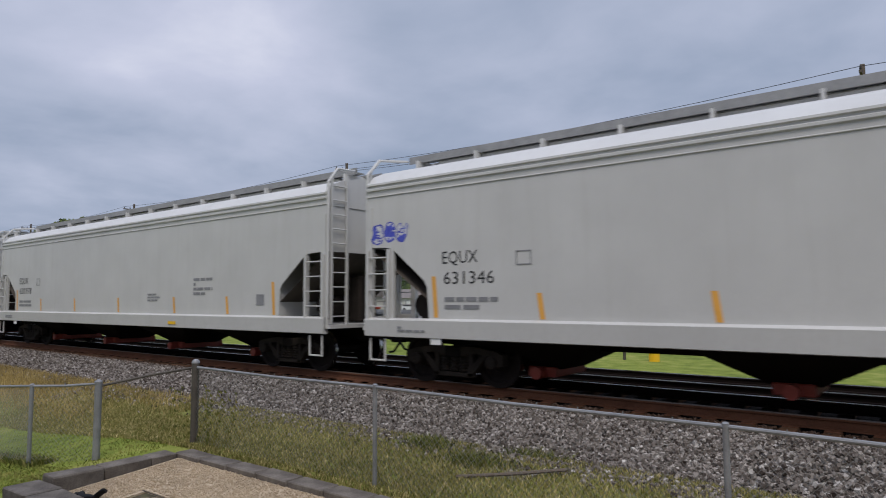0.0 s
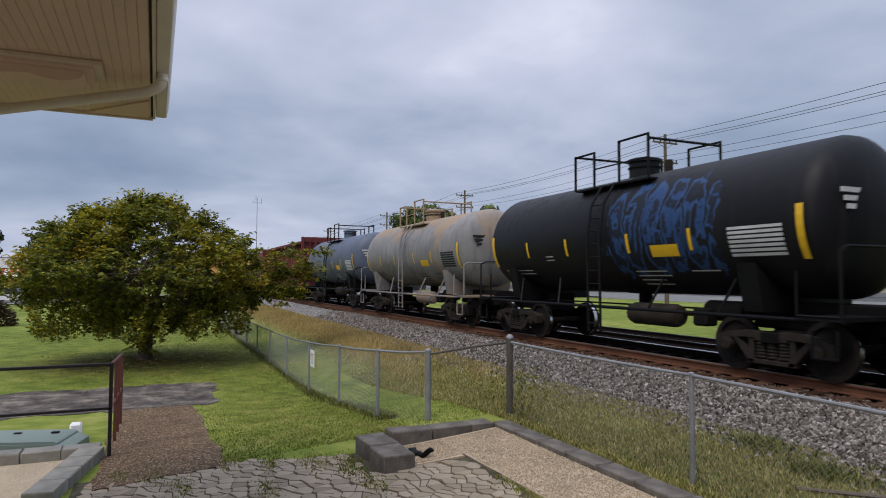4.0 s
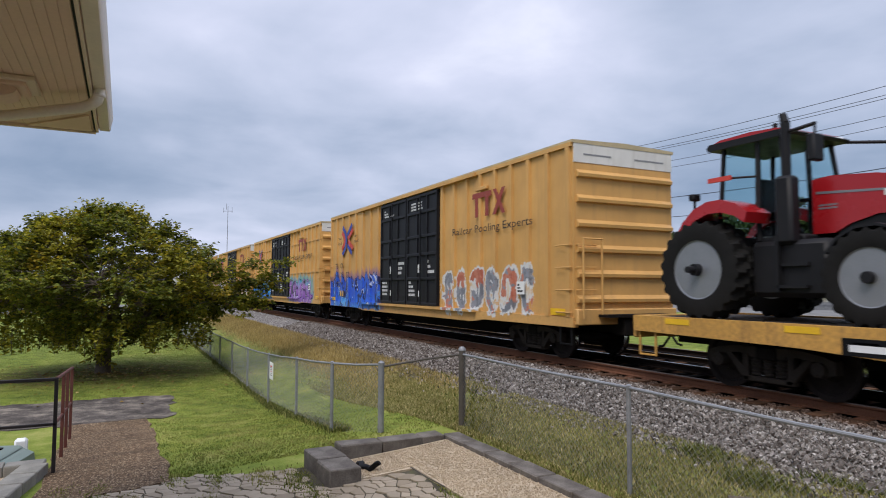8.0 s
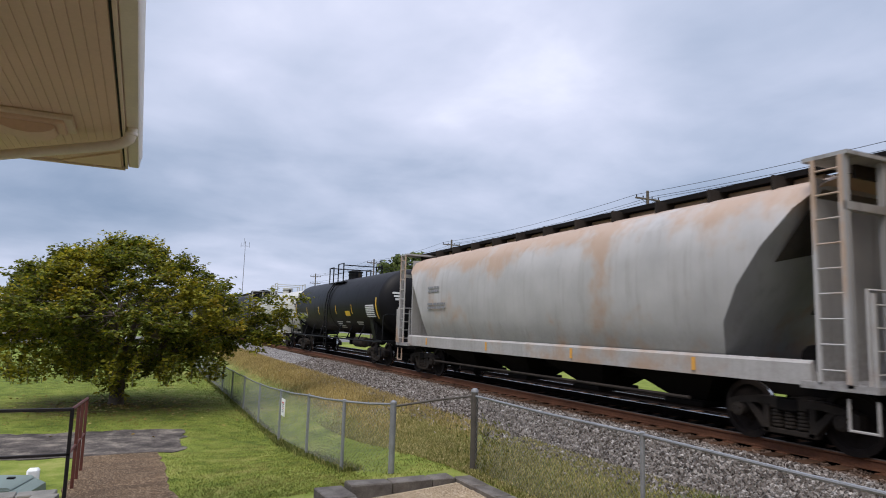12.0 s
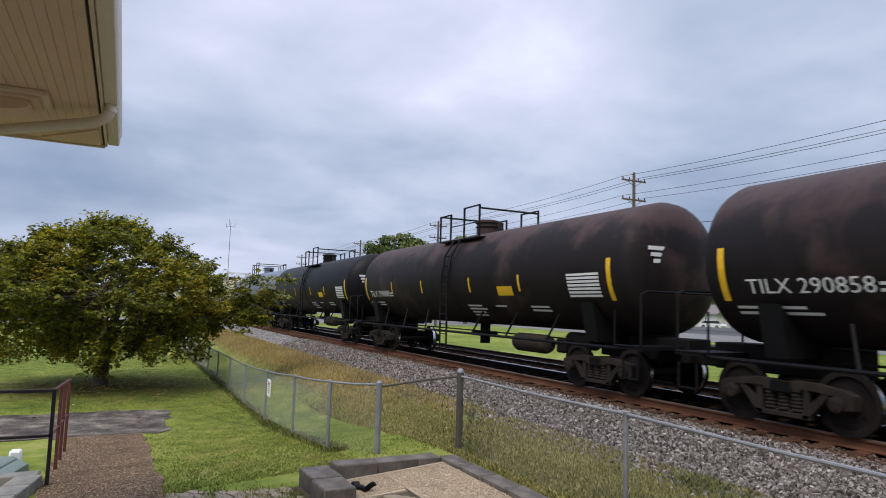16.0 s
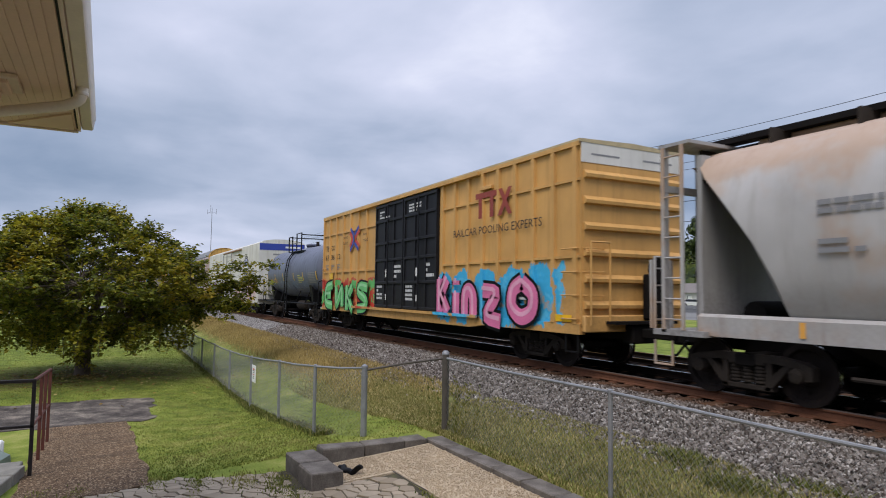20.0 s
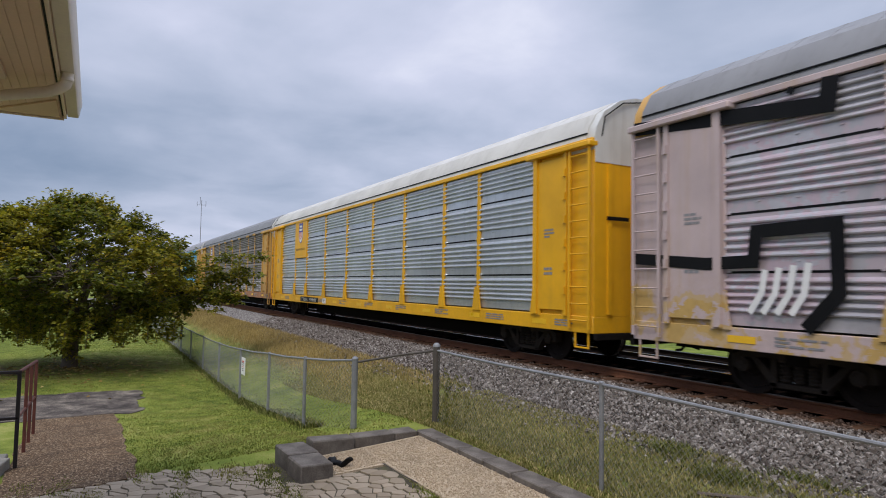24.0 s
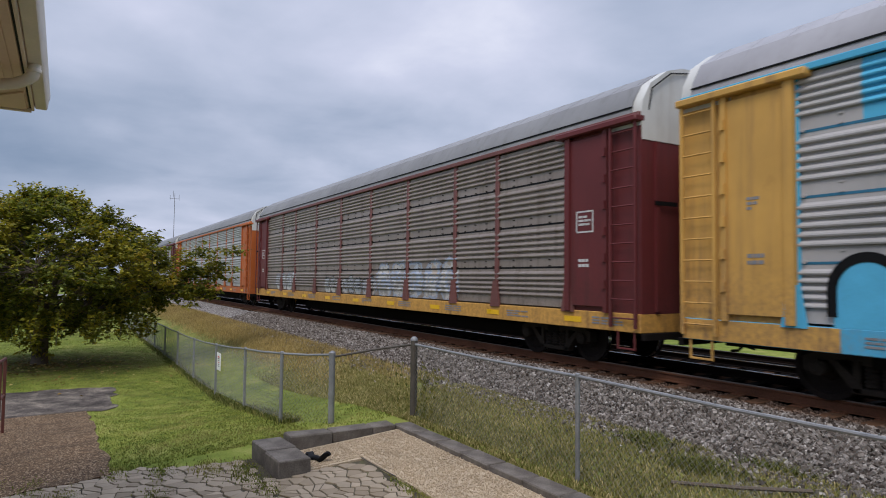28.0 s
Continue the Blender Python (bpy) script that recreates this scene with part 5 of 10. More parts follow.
blades("verge_weeds", 2600, lambda r: (lambda c: (c[0] + r.gauss(0, 0.24), c[1] + r.gauss(0, 0.16), ground_z(c[0], c[1])))(WEEDS[int(r.random() * len(WEEDS))]), 0.11, GRASS_FOOT, "dark green weed tufts at the edge of the ballast", 36, 0.7)
fl = Mesh()
r = random.Random(40)
for i in range(500):
    a, d = r.uniform(0, 6.28), abs(r.gauss(0, 2.4))
    x, y = -24.2 + d * math.cos(a), 0.8 + d * math.sin(a)
    leaf_quads(fl, Vector((x, y, ground_z(x, y) + 0.03)), (r.uniform(-1, 1), r.uniform(-1, 1), 0.1), 0.11, r)
solid("fallen_leaves", fl, leafy("fallen_leaf", ((0.0, (0.15, 0.09, 0.03)), (0.6, (0.32, 0.22, 0.06)), (1.0, (0.45, 0.36, 0.14)))), "fallen yellow leaves under the tree", "leaves", kind="stuff", smooth=0)

# ---- power line ----
POLES = [(-141.0, 36.0), (-101.6, 36.0), (-72.0, 36.0), (-37.4, 36.0), (-2.5, 36.0), (32.0, 36.0)]


def build_pole(x, y):
    zb = ground_z(x, y)
    p = thing("utility_pole", "weathered wooden utility pole with two crossarms", "utility pole", "poles of the power line", at=pose(x, y, zb))
    part("pole", Mesh().rod((0, 0, -0.3), (0, 0, 13.2), 0.17, 10, 0.11), M["pole_wood"], p)
    for z in (12.55, 11.05):
        arm = part("crossarm", Mesh().box(-0.06, 0.06, -1.2, 1.2, z - 0.06, z + 0.06, 0.01), M["pole_wood"], p)
        for yy in (-1.1, -0.45, 0.45, 1.1):
            part("insulator", Mesh().lathe([(z + 0.06, 0.02), (z + 0.12, 0.05), (z + 0.2, 0.045), (z + 0.24, 0.02)], (0, yy, 0), "z", 8), M["cable"], arm)
        for s in (-1, 1):
            part("brace", Mesh().rod((0.07, 0, z - 0.5), (0.07, s * 0.7, z - 0.05), 0.018, 5), M["galv_dark"], p)
    part("transformer", Mesh().lathe([(9.2, 0.02), (9.22, 0.2), (9.9, 0.2), (9.95, 0.05)], (0.3, 0, 0), "z", 10), M["galv"], p, "grey transformer can")
    return p


for q in POLES:
    build_pole(*q)


def wire(name, a, b, sag, rad, label):
    n = 10
    pts = [Vector(a).lerp(Vector(b), i / n) - Vector((0, 0, 4 * sag * (i / n) * (1 - i / n))) for i in range(n + 1)]
    return solid(name, Mesh().pipe(pts, rad, 4), M["cable"], label, "cable", "wires of the power line")


for (xa, ya), (xb, yb) in zip(POLES, POLES[1:]):
    for z, ys, rad in ((12.2 + 0.0, (-1.1, 0.45, 1.1), 0.016), (10.7, (-1.1, 1.1), 0.014), (8.3, (0.0,), 0.022), (6.9, (0.0,), 0.02)):
        for yy in ys:
            wire("overhead_wire", (xa, ya + yy, z), (xb, yb + yy, z), 0.45, rad, "sagging black overhead wire")

tw = thing("radio_mast", "thin grey radio mast with a few antennas far beyond the tree", "radio mast", at=pose(-205.0, 29.3, -1.3))
part("mast", Mesh().rod((0, 0, 0), (0, 0, 27.6), 0.11, 6, 0.06), M["galv_dark"], tw)
for yy, za, zb in ((-1.25, 25.6, 27.0), (1.25, 25.6, 27.3), (-0.4, 26.4, 28.4)):
    part("antenna", Mesh().rod((0, yy, za), (0, yy, zb), 0.05, 5), M["galv_dark"], tw)
part("antenna_arm", Mesh().rod((0, -1.3, 26.0), (0, 1.3, 26.1), 0.045, 5), M["galv_dark"], tw)

# ---- beyond the railway: road, houses, woods ----
solid("road", Mesh().grid([[(x, y, ground_z(x, y) + 0.02 + (0.12 if y > 50 else 0)) for x in (-400, -200, -120, -80, -50, -20, 20, 80, 200)] for y in (47.5, 48, 60, 80, 96)]), M["road"], "pale wide highway beyond the railway", "road", kind="structure")
solid("guard_rail", Mesh().box(-300, 120, 63.0, 63.08, 0.05, 0.38).box(-300, 120, 63.08, 63.2, -0.45, 0.03), M["galv"], "low metal median barrier along the highway", "barrier", kind="structure")
WOOD_LEAF = leafy("woodland_leaf", ((0.0, (0.014, 0.024, 0.008)), (0.5, (0.034, 0.052, 0.014)), (1.0, (0.075, 0.098, 0.028))))
WOOD_PALE = leafy("pale_woodland_leaf", ((0.0, (0.04, 0.06, 0.014)), (0.6, (0.10, 0.13, 0.03)), (1.0, (0.15, 0.17, 0.05))))


def far_tree_mesh(seed, h, w, count, leaf):
    r = random.Random(seed)
    tr, cr = Mesh(), Mesh()
    tr.rod((0, 0, -0.3), (0, 0, h * 0.55), h * 0.022, 8, h * 0.012)
    lobes = []
    for i in range(16):
        a, z = r.uniform(0, 6.28), r.uniform(0.32, 0.92)
        d = w * 0.5 * r.uniform(0.2, 0.8) * math.sin(min(1.0, (1.08 - z) * 1.7) * 1.57)
        c = Vector((math.cos(a) * d, math.sin(a) * d, h * z))
        lobes.append((c, w * r.uniform(0.13, 0.24)))
        tr.rod((0, 0, h * z * 0.65), c, h * 0.008, 5, h * 0.003)
    for i in range(count):
        c, s = r.choice(lobes)
        n = Vector((r.gauss(0, 1), r.gauss(0, 1), r.gauss(0, 1))).normalized()
        p = c + Vector((n.x, n.y, n.z * 0.75)) * s * r.uniform(0.65, 1.08)
        u = n.cross(Vector((r.uniform(-1, 1), r.uniform(-1, 1), r.uniform(-1, 1)))).normalized() * leaf * r.uniform(0.5, 1.2)
        v = (n * r.uniform(-0.6, 0.6) + u.cross(n).normalized()).normalized() * leaf * r.uniform(0.4, 1.0)
        cr.add([p - u, p - v * 0.8, p + u, p + v], [(0, 1, 2, 3)])
    return tr.data("trunk", M["bark"]), cr


def far_tree(x, y, s, kind, label, turn):
    t = thing("tree", label, "tree", "trees beyond the highway", at=pose(x, y, ground_z(x, y), 0, 0, turn) @ Matrix.Scale(s, 4))
    trunk, crown = TREES[kind]
    part("trunk", trunk, None, t)
    part("crown", crown, None, t, "dense green leaves")


TREES = []
for k, (seed, h, w, mt) in enumerate(((1, 14, 11, WOOD_LEAF), (2, 16, 10, WOOD_LEAF), (3, 12, 12, WOOD_PALE), (6, 15, 9, WOOD_PALE))):
    a, b = far_tree_mesh(seed, h, w, 2600, 0.42)
    TREES.append((a, b.data("crown", mt, 0)))
r = random.Random(77)
for i in range(46):
    x = -330 + 9.2 * i + r.uniform(-3, 3)
    far_tree(x, 118 + r.uniform(-4, 26), r.uniform(0.8, 1.35) * (1.15 if x > -150 else 0.85), r.choice((0, 0, 1, 1, 2)), "tall dark green tree behind the houses", r.uniform(0, 360))
for x, y, s, k in ((-122, 48, 1.16, 3), (-108, 48, 1.12, 3), (-86.5, 48, 0.93, 3), (-128, 52, 0.8, 2), (-95, 118, 0.6, 2), (-120, 104, 0.55, 2), (-30, 112, 1.2, 0), (-12, 116, 1.3, 1), (8, 112, 1.2, 0), (-62, 112, 1.35, 1), (-48, 110, 1.25, 0), (-76, 114, 1.3, 0)):
    far_tree(x, y, s, k, "leafy green roadside tree", r.uniform(0, 360))
for x, y, s, k in ((-118, -26, 1.0, 0), (-124, -38, 1.1, 1), (-130, -16, 0.8, 0), (-136, -6, 0.75, 1), (-120, -52, 1.1, 0), (-142, 4, 0.7, 0), (-150, 12, 0.65, 1), (-112, -33, 0.9, 1)):
    far_tree(x, y, s, k, "dark tree behind the corner shop", r.uniform(0, 360))


def far_woods():
    """Wooded hills on the skyline, leaf clumps on a rolling ridge."""
    r = random.Random(8)
    m, pale = Mesh(), Mesh()

    def top(x):
        return (33 + 4 * math.sin(x * 0.011 + 1.0) + 2.5 * math.sin(x * 0.037)) * (0.45 + 0.55 * smooth01((x + 560) / 160))
    for i in range(22000):
        x = r.uniform(-620, 140)
        k = r.random() ** 0.7
        y = 185 + 75 * k
        z = top(x) * k * (0.55 + 0.45 * k) + r.uniform(-1.5, 2.0)
        s = r.uniform(1.2, 3.2)
        p = Vector((x, y, z))
        n = Vector((r.uniform(-0.6, 0.6), -1, r.uniform(-0.2, 0.9))).normalized()
        u = n.cross(Vector((r.uniform(-1, 1), r.uniform(-1, 1), r.uniform(-1, 1)))).normalized() * s
        v = n.cross(u).normalized() * s * 0.8
        (pale if noise.noise(Vector((x * 0.05, z * 0.11, 2.0))) > 0.12 else m).add([p - u, p - v, p + u * 0.9, p + v * 1.1], [(0, 1, 2, 3)])
    xs = list(range(-640, 161, 20))
    m.grid([[(x, 185 + 78 * k, top(x) * k * (0.55 + 0.45 * k) - 2.0) for x in xs] for k in (0, 0.25, 0.5, 0.75, 1.0)])
    solid("far_woods", pale, WOOD_PALE, "lighter green trees on the wooded hills", "woods", kind="stuff", smooth=0)
    return solid("far_woods", m, WOOD_LEAF, "wooded dark green hills on the skyline", "woods", kind="stuff", smooth=0)


far_woods()


def house(x, y, w, d, h, wall, roof, label, turn=0.0, windows=3):
    z = ground_z(x, y)
    hs = thing("house", label, "house", at=pose(x, y, z, 0, 0, turn))
    part("wall", Mesh().box(-w / 2, w / 2, -d / 2, d / 2, 0, h), wall, hs)
    part("roof", Mesh().prism([(-d / 2 - 0.5, h - 0.05), (d / 2 + 0.5, h - 0.05), (0, h + d * 0.27)], "x", -w / 2 - 0.4, w / 2 + 0.4), roof, hs)
    for i in range(windows):
        a = -w / 2 + w * (i + 0.5) / windows
        wi = part("window", Mesh().box(a - 0.55, a + 0.55, -d / 2 - 0.03, -d / 2 + 0.05, 0.95, 2.2), M["white"], hs, "white framed window")
        part("pane", Mesh().box(a - 0.45, a + 0.45, -d / 2 - 0.05, -d / 2 - 0.03, 1.05, 2.1), M["pane"], wi)
    part("door", Mesh().box(w * 0.22, w * 0.22 + 0.95, -d / 2 - 0.06, -d / 2 + 0.05, 0.0, 2.05), M["white"], hs)
    return hs


M["pane"] = plain("dark_window_glass", (0.03, 0.035, 0.04), 0.1, 0.0, 0.1)
SIDING = plain("pale_siding", (0.62, 0.60, 0.58), 0.7, 0.0, 0.08, 1.0, 20)
TAN_W = plain("tan_siding", (0.36, 0.33, 0.29), 0.7, 0.0, 0.08, 1.0, 20)
ROOF_G = plain("grey_brown_roof", (0.20, 0.18, 0.17), 0.9, 0.0, 0.12, 1.0, 20)
house(-108, 104, 16, 9, 3.0, SIDING, ROOF_G, "white house with a grey roof beside the highway")
house(-66, 104, 13, 9, 3.1, TAN_W, ROOF_G, "grey house with a low roof beside the highway", 0, 4)
house(-92, 107, 9, 7, 2.7, SIDING, ROOF_G, "white shed with a grey roof among parked cars", 0, 2)
house(-26, 100, 14, 9, 3.1, SIDING, ROOF_G, "white house among trees across the highway", 0, 3)


def parked_car(x, y, color, label, turn, van=False):
    z = ground_z(x, y) + (0.14 if 50 < y < 96 else 0.0)
    c = thing("car", label, "car", at=pose(x, y, z, 0, 0, turn))
    top = 1.75 if van else 1.42
    body = [(-2.25, 0.32), (2.25, 0.32), (2.3, 0.62), (2.1, 0.86), (1.1, 0.95), (-2.2, 0.98), (-2.3, 0.6)]
    part("body", Mesh().prism(body, "y", -0.88, 0.88), color, c)
    cab = [(1.1, 0.95), (0.45, top), (-0.9 if van else -1.2, top), (-1.1 if van else -2.0, 0.97)]
    part("cabin", Mesh().prism(cab, "y", -0.78, 0.78), M["pane"], c, "dark glazed cabin")
    part("roof", Mesh().box(-1.15, 0.4, -0.74, 0.74, top - 0.02, top + 0.04, 0.02), color, c)
    for a in (-1.4, 1.4):
        for s in (-0.86, 0.86):
            w = part("wheel", Mesh().lathe([(s - 0.1, 0.33), (s + 0.1, 0.33)], (a, 0, 0.33), "y", 14), M["tyre"], c)
            part("hub", Mesh().lathe([(s - 0.11, 0.18), (s + 0.11, 0.18)], (a, 0, 0.33), "y", 10), M["rim"], w)
    return c


WHITE_CAR = plain("white_car_paint", (0.72, 0.72, 0.72), 0.3, 0.0, 0.05)
parked_car(-84, 98.5, WHITE_CAR, "white car parked by the houses", 5)
parked_car(-78, 99, plain("silver_car_paint", (0.42, 0.44, 0.46), 0.3, 0.3, 0.05), "silver car parked by the houses", -4)
parked_car(-70.5, 98.8, WHITE_CAR, "white van parked outside the grey house", 3, True)
parked_car(-97, 99.5, plain("red_car_paint", (0.28, 0.03, 0.025), 0.3, 0.0, 0.05), "dark red car under the shed roof", 8)
parked_car(-44, 97.2, WHITE_CAR, "white car on the far verge", 0)
parked_car(-50, 97.6, plain("blue_car_paint", (0.05, 0.08, 0.16), 0.3, 0.2, 0.05), "blue car on the far verge", 2)
parked_car(-85.0, -13.6, WHITE_CAR, "white pickup truck parked before the corner shop", 80, True)
parked_car(-88.0, -17.0, plain("dark_car_paint", (0.05, 0.04, 0.04), 0.3, 0.2, 0.05), "dark car parked beside the pickup truck", 80)

# flag, road sign, bollards
fg = thing("flag_pole", "white flag pole with a red, white and blue striped flag", "flag", at=pose(-87.4, 90.0, -0.5))
part("pole", Mesh().rod((0, 0, 0), (0, 0, 6.4), 0.06, 8, 0.04), M["white"], fg)
for i in range(7):
    part("stripe", Mesh().box(0.05, 1.7, -0.01 + 0.02 * (i % 2), 0.01 + 0.02 * (i % 2), 6.15 - 0.18 * (i + 1), 6.15 - 0.18 * i), M["brightred"] if i % 2 == 0 else M["white"], fg)
part("canton", Mesh().box(0.05, 0.75, -0.03, -0.012, 5.5, 6.16), M["blue_logo"], fg, "blue corner field")
sg = thing("road_sign", "yellow diamond warning sign on a post by the highway", "road sign", at=pose(-46.5, 60.0, -0.5))
part("post", Mesh().rod((0, 0, 0), (0, 0, 2.4), 0.04, 6), M["galv"], sg)
part("panel", Mesh().prism([(0, 2.3), (0.75, 3.05), (0, 3.8), (-0.75, 3.05)], "y", -0.06, -0.04), M["yellow_mark"], sg)
part("symbol", Mesh().prism([(-0.08, 2.65), (0.08, 2.65), (0.08, 3.05), (0.3, 3.05), (0, 3.45), (-0.3, 3.05), (-0.08, 3.05)], "y", -0.07, -0.06), M["letter_black"], sg)
solid("bollard", Mesh().rod((-8.25, 23.3, -0.8), (-8.25, 23.3, 0.25), 0.19, 12).lathe([(0.25, 0.19), (0.31, 0.14), (0.33, 0.02)], (-8.25, 23.3, 0), "z", 12), M["yellow_mark"], "yellow steel bollard in the grass beyond the tracks", "bollard")
solid("marker_post", Mesh().rod((-9.35, 23.3, -0.8), (-9.35, 23.3, 0.35), 0.06, 8), M["galv_dark"], "thin grey marker post beyond the tracks", "post")

# corner shop, gazebo, bush, bin, road on the lawn side
solid("road", Mesh().grid([[(x, y, ground_z(x, y) + 0.02) for x in (-104, -96, -80, -78)] for y in (-80, -40, -10, 20, 60)]), M["road"], "pale side street beyond the lawn", "road", kind="structure")
shop = thing("shop", "dark brick corner shop with a red and white striped awning", "shop", at=pose(-104.0, -13.0, -1.3, 0, 0, 90))
part("wall", Mesh().box(-8, 8, -4, 4, 0, 5.4), plain("dark_brick", (0.085, 0.06, 0.05), 0.85), shop)
part("sign_board", Mesh().box(-6.8, 6.8, -4.2, -4.0, 4.0, 5.3), M["white"], shop)
for i in range(26):
    part("awning_strip", Mesh().prism([(-4.05, 3.9), (-5.3, 2.75), (-5.3, 2.70), (-4.05, 3.82)], "x", -6.5 + i * 0.5, -6.0 + i * 0.5), M["white"] if i % 2 else M["brightred"], shop)
for i in range(4):
    part("window", Mesh().box(-6 + i * 3, -4 + i * 3, -4.06, -4.0, 0.8, 2.4), M["pane"], shop)
part("chimney", Mesh().box(-7.9, -6.9, -3, -2, 5.4, 6.6), plain("red_brick", (0.22, 0.075, 0.05), 0.85), shop)
gz = thing("gazebo", "small brown wooden gazebo with a reddish roof on the lawn", "gazebo", at=pose(-54.0, -12.6, -1.3))
for i in range(6):
    a = i * math.pi / 3
    part("post", Mesh().box(1.7 * math.cos(a) - 0.07, 1.7 * math.cos(a) + 0.07, 1.7 * math.sin(a) - 0.07, 1.7 * math.sin(a) + 0.07, 0, 2.1), M["pole_wood"], gz)
part("roof", Mesh().lathe([(2.1, 2.2), (2.2, 2.2), (2.9, 0.3), (3.1, 0.02)], (0, 0, 0), "z", 6), plain("red_brown_shingle", (0.15, 0.065, 0.05), 0.9), gz, smooth=20)
part("railing", Mesh().lathe([(0.7, 1.72), (0.85, 1.72)], (0, 0, 0), "z", 6), M["pole_wood"], gz, smooth=20)
bush = thing("bush", "brownish rounded bush on the lawn", "bush", at=pose(-45.5, -7.9, -1.35))
bl = Mesh()
r = random.Random(50)
for i in range(2600):
    a, e = r.uniform(0, 6.28), r.uniform(0, 1.5)
    d = r.uniform(0.6, 1.0)
    leaf_quads(bl, Vector((1.35 * d * math.cos(a) * math.cos(e), 1.35 * d * math.sin(a) * math.cos(e), 1.5 * d * math.sin(e))), (math.cos(a), math.sin(a), r.uniform(-0.3, 1)), 0.2, r)
part("foliage", bl, leafy("brown_bush_leaf", ((0.0, (0.045, 0.032, 0.02)), (1.0, (0.15, 0.105, 0.06)))), bush, smooth=0)
part("stem", Mesh().rod((0, 0, -0.1), (0, 0, 0.7), 0.06, 6), M["bark"], bush)
bn = thing("bin", "black lidded bin on the lawn", "bin", at=pose(-36.5, -6.9, -1.3))
part("body", Mesh().box(-0.35, 0.35, -0.5, 0.5, 0, 0.85, 0.03), M["black"], bn)
part("lid", Mesh().box(-0.38, 0.38, -0.53, 0.53, 0.85, 0.92, 0.02), M["black"], bn)
p = thing("utility_pole", "pale utility pole near the corner shop", "utility pole", at=pose(-96.0, -17.8, -1.3))
part("pole", Mesh().rod((0, 0, -0.3), (0, 0, 9.0), 0.16, 8, 0.11), M["pole_wood"], p)
part("crossarm", Mesh().box(-0.06, 0.06, -1.0, 1.0, 8.4, 8.52), M["pole_wood"], p)


# ---- the train ----
TEXT = {}


def cut_letters(words):
    """Letter meshes one metre high, in the built-in font, standing upright and facing the camera's side."""
    obs = []
    for w in words:
        cu = bpy.data.curves.new("lettering", "FONT")
        cu.body, cu.size, cu.extrude, cu.resolution_u = w, 1.0, 0.0, 2
        obs.append((w, new("lettering", cu)))
    dg = bpy.context.evaluated_depsgraph_get()
    for w, ob in obs:
        me = bpy.data.meshes.new_from_object(ob.evaluated_get(dg))
        xs = [v.co.x for v in me.vertices]
        a, b = min(xs), max(xs)
        for v in me.vertices:
            v.co = ((v.co.x - a) / (b - a), 0.0, v.co.y / 0.73)
        TEXT[w] = me
    for w, ob in obs:
        cu = ob.data
        bpy.data.objects.remove(ob)
        bpy.data.curves.remove(cu)


cut_letters(["EQUX", "631346", "630978", "621181", "18691", "TTGX", "992087", "TB", "OX", "63", "36", "12", "66", "29", "07", "19021", "Railcar Pooling Experts", "RAILCAR POOLING EXPERTS", "next", "load", "any", "road", "TBOX", "BUILDING AMERICA", "We will", "deliver",
             "BRCX 7119", "DOWX 40109", "TILX 290858", "TILX 290888", "TILX 281654", "NATX 252222", "SHPX 202535", "NATX 190075", "EXCESS HEIGHT CAR", "662907", "633612", "R1"])


def words(text, parent, x0, x1, z0, z1, y, mat, name="lettering"):
    """Lettering stretched to its painted size on the side at depth y."""
    me = TEXT[text].copy()
    me.materials.clear()
    me.materials.append(mat)
    o = new(name, me)
    o.parent = parent
    o.matrix_basis = Matrix.Translation((x0, y, z0)) @ Matrix.Diagonal((x1 - x0, 1, z1 - z0, 1))
    return o


def bars(parent, x0, x1, z0, z1, y, mat, rows=3, seed=0, name="stencil_print"):
    """Small print that cannot be read, as plain bars."""
    r = random.Random(seed + int(abs(x0 * 10)))
    m = Mesh()
    h = (z1 - z0) / (rows * 1.7)
    for i in range(rows):
        z = z1 - (i + 1) * (z1 - z0) / rows + 0.2 * h
        x = x0
        while x < x1 - 0.05:
            w = min(x1 - x, r.uniform(0.12, 0.4) * (x1 - x0))
            m.box(x, x + w * 0.86, y - 0.003, y, z, z + h)
            x += w
            if r.random() < 0.12:
                break
    return part(name, m, mat, parent, smooth=0)


def plate(parent, x0, x1, z0, z1, y, mat, name="plate", label=""):
    return part(name, Mesh().box(x0, x1, y - 0.004, y, z0, z1), mat, parent, label, smooth=0)


# running gear, shared by all cars
WHEEL_R = 0.46


def side_frame_mesh():
    m = Mesh()
    m.prism([(-1.12, 0.40), (-1.12, 0.60), (-0.95, 0.66), (-0.55, 0.72), (0.55, 0.72), (0.95, 0.66), (1.12, 0.60), (1.12, 0.40), (0.98, 0.38), (0.92, 0.56), (0.55, 0.60), (-0.55, 0.60), (-0.92, 0.56), (-0.98, 0.38)], "y", -0.09, 0.09)
    for s in (-1, 1):
        m.prism([(s * 0.78, 0.58), (s * 0.66, 0.58), (s * 0.34, 0.30), (s * 0.34, 0.17), (s * 0.42, 0.17)], "y", -0.08, 0.08)
        m.box(s * 0.40 - 0.05, s * 0.40 + 0.05, -0.075, 0.075, 0.28, 0.62, 0.01)
        m.lathe([(-0.17, 0.06), (-0.15, 0.115), (0.08, 0.12)], (s * 0.89, 0, WHEEL_R), "y", 14)
        for a in range(3):
            t = a * 2.09 + 0.4
            m.rod((s * 0.89 + 0.07 * math.cos(t), -0.185, WHEEL_R + 0.07 * math.sin(t)), (s * 0.89 + 0.07 * math.cos(t), -0.15, WHEEL_R + 0.07 * math.sin(t)), 0.018, 6)
    m.box(-0.46, 0.46, -0.08, 0.08, 0.15, 0.24, 0.015)
    return m.data("side_frame", M["truck"])


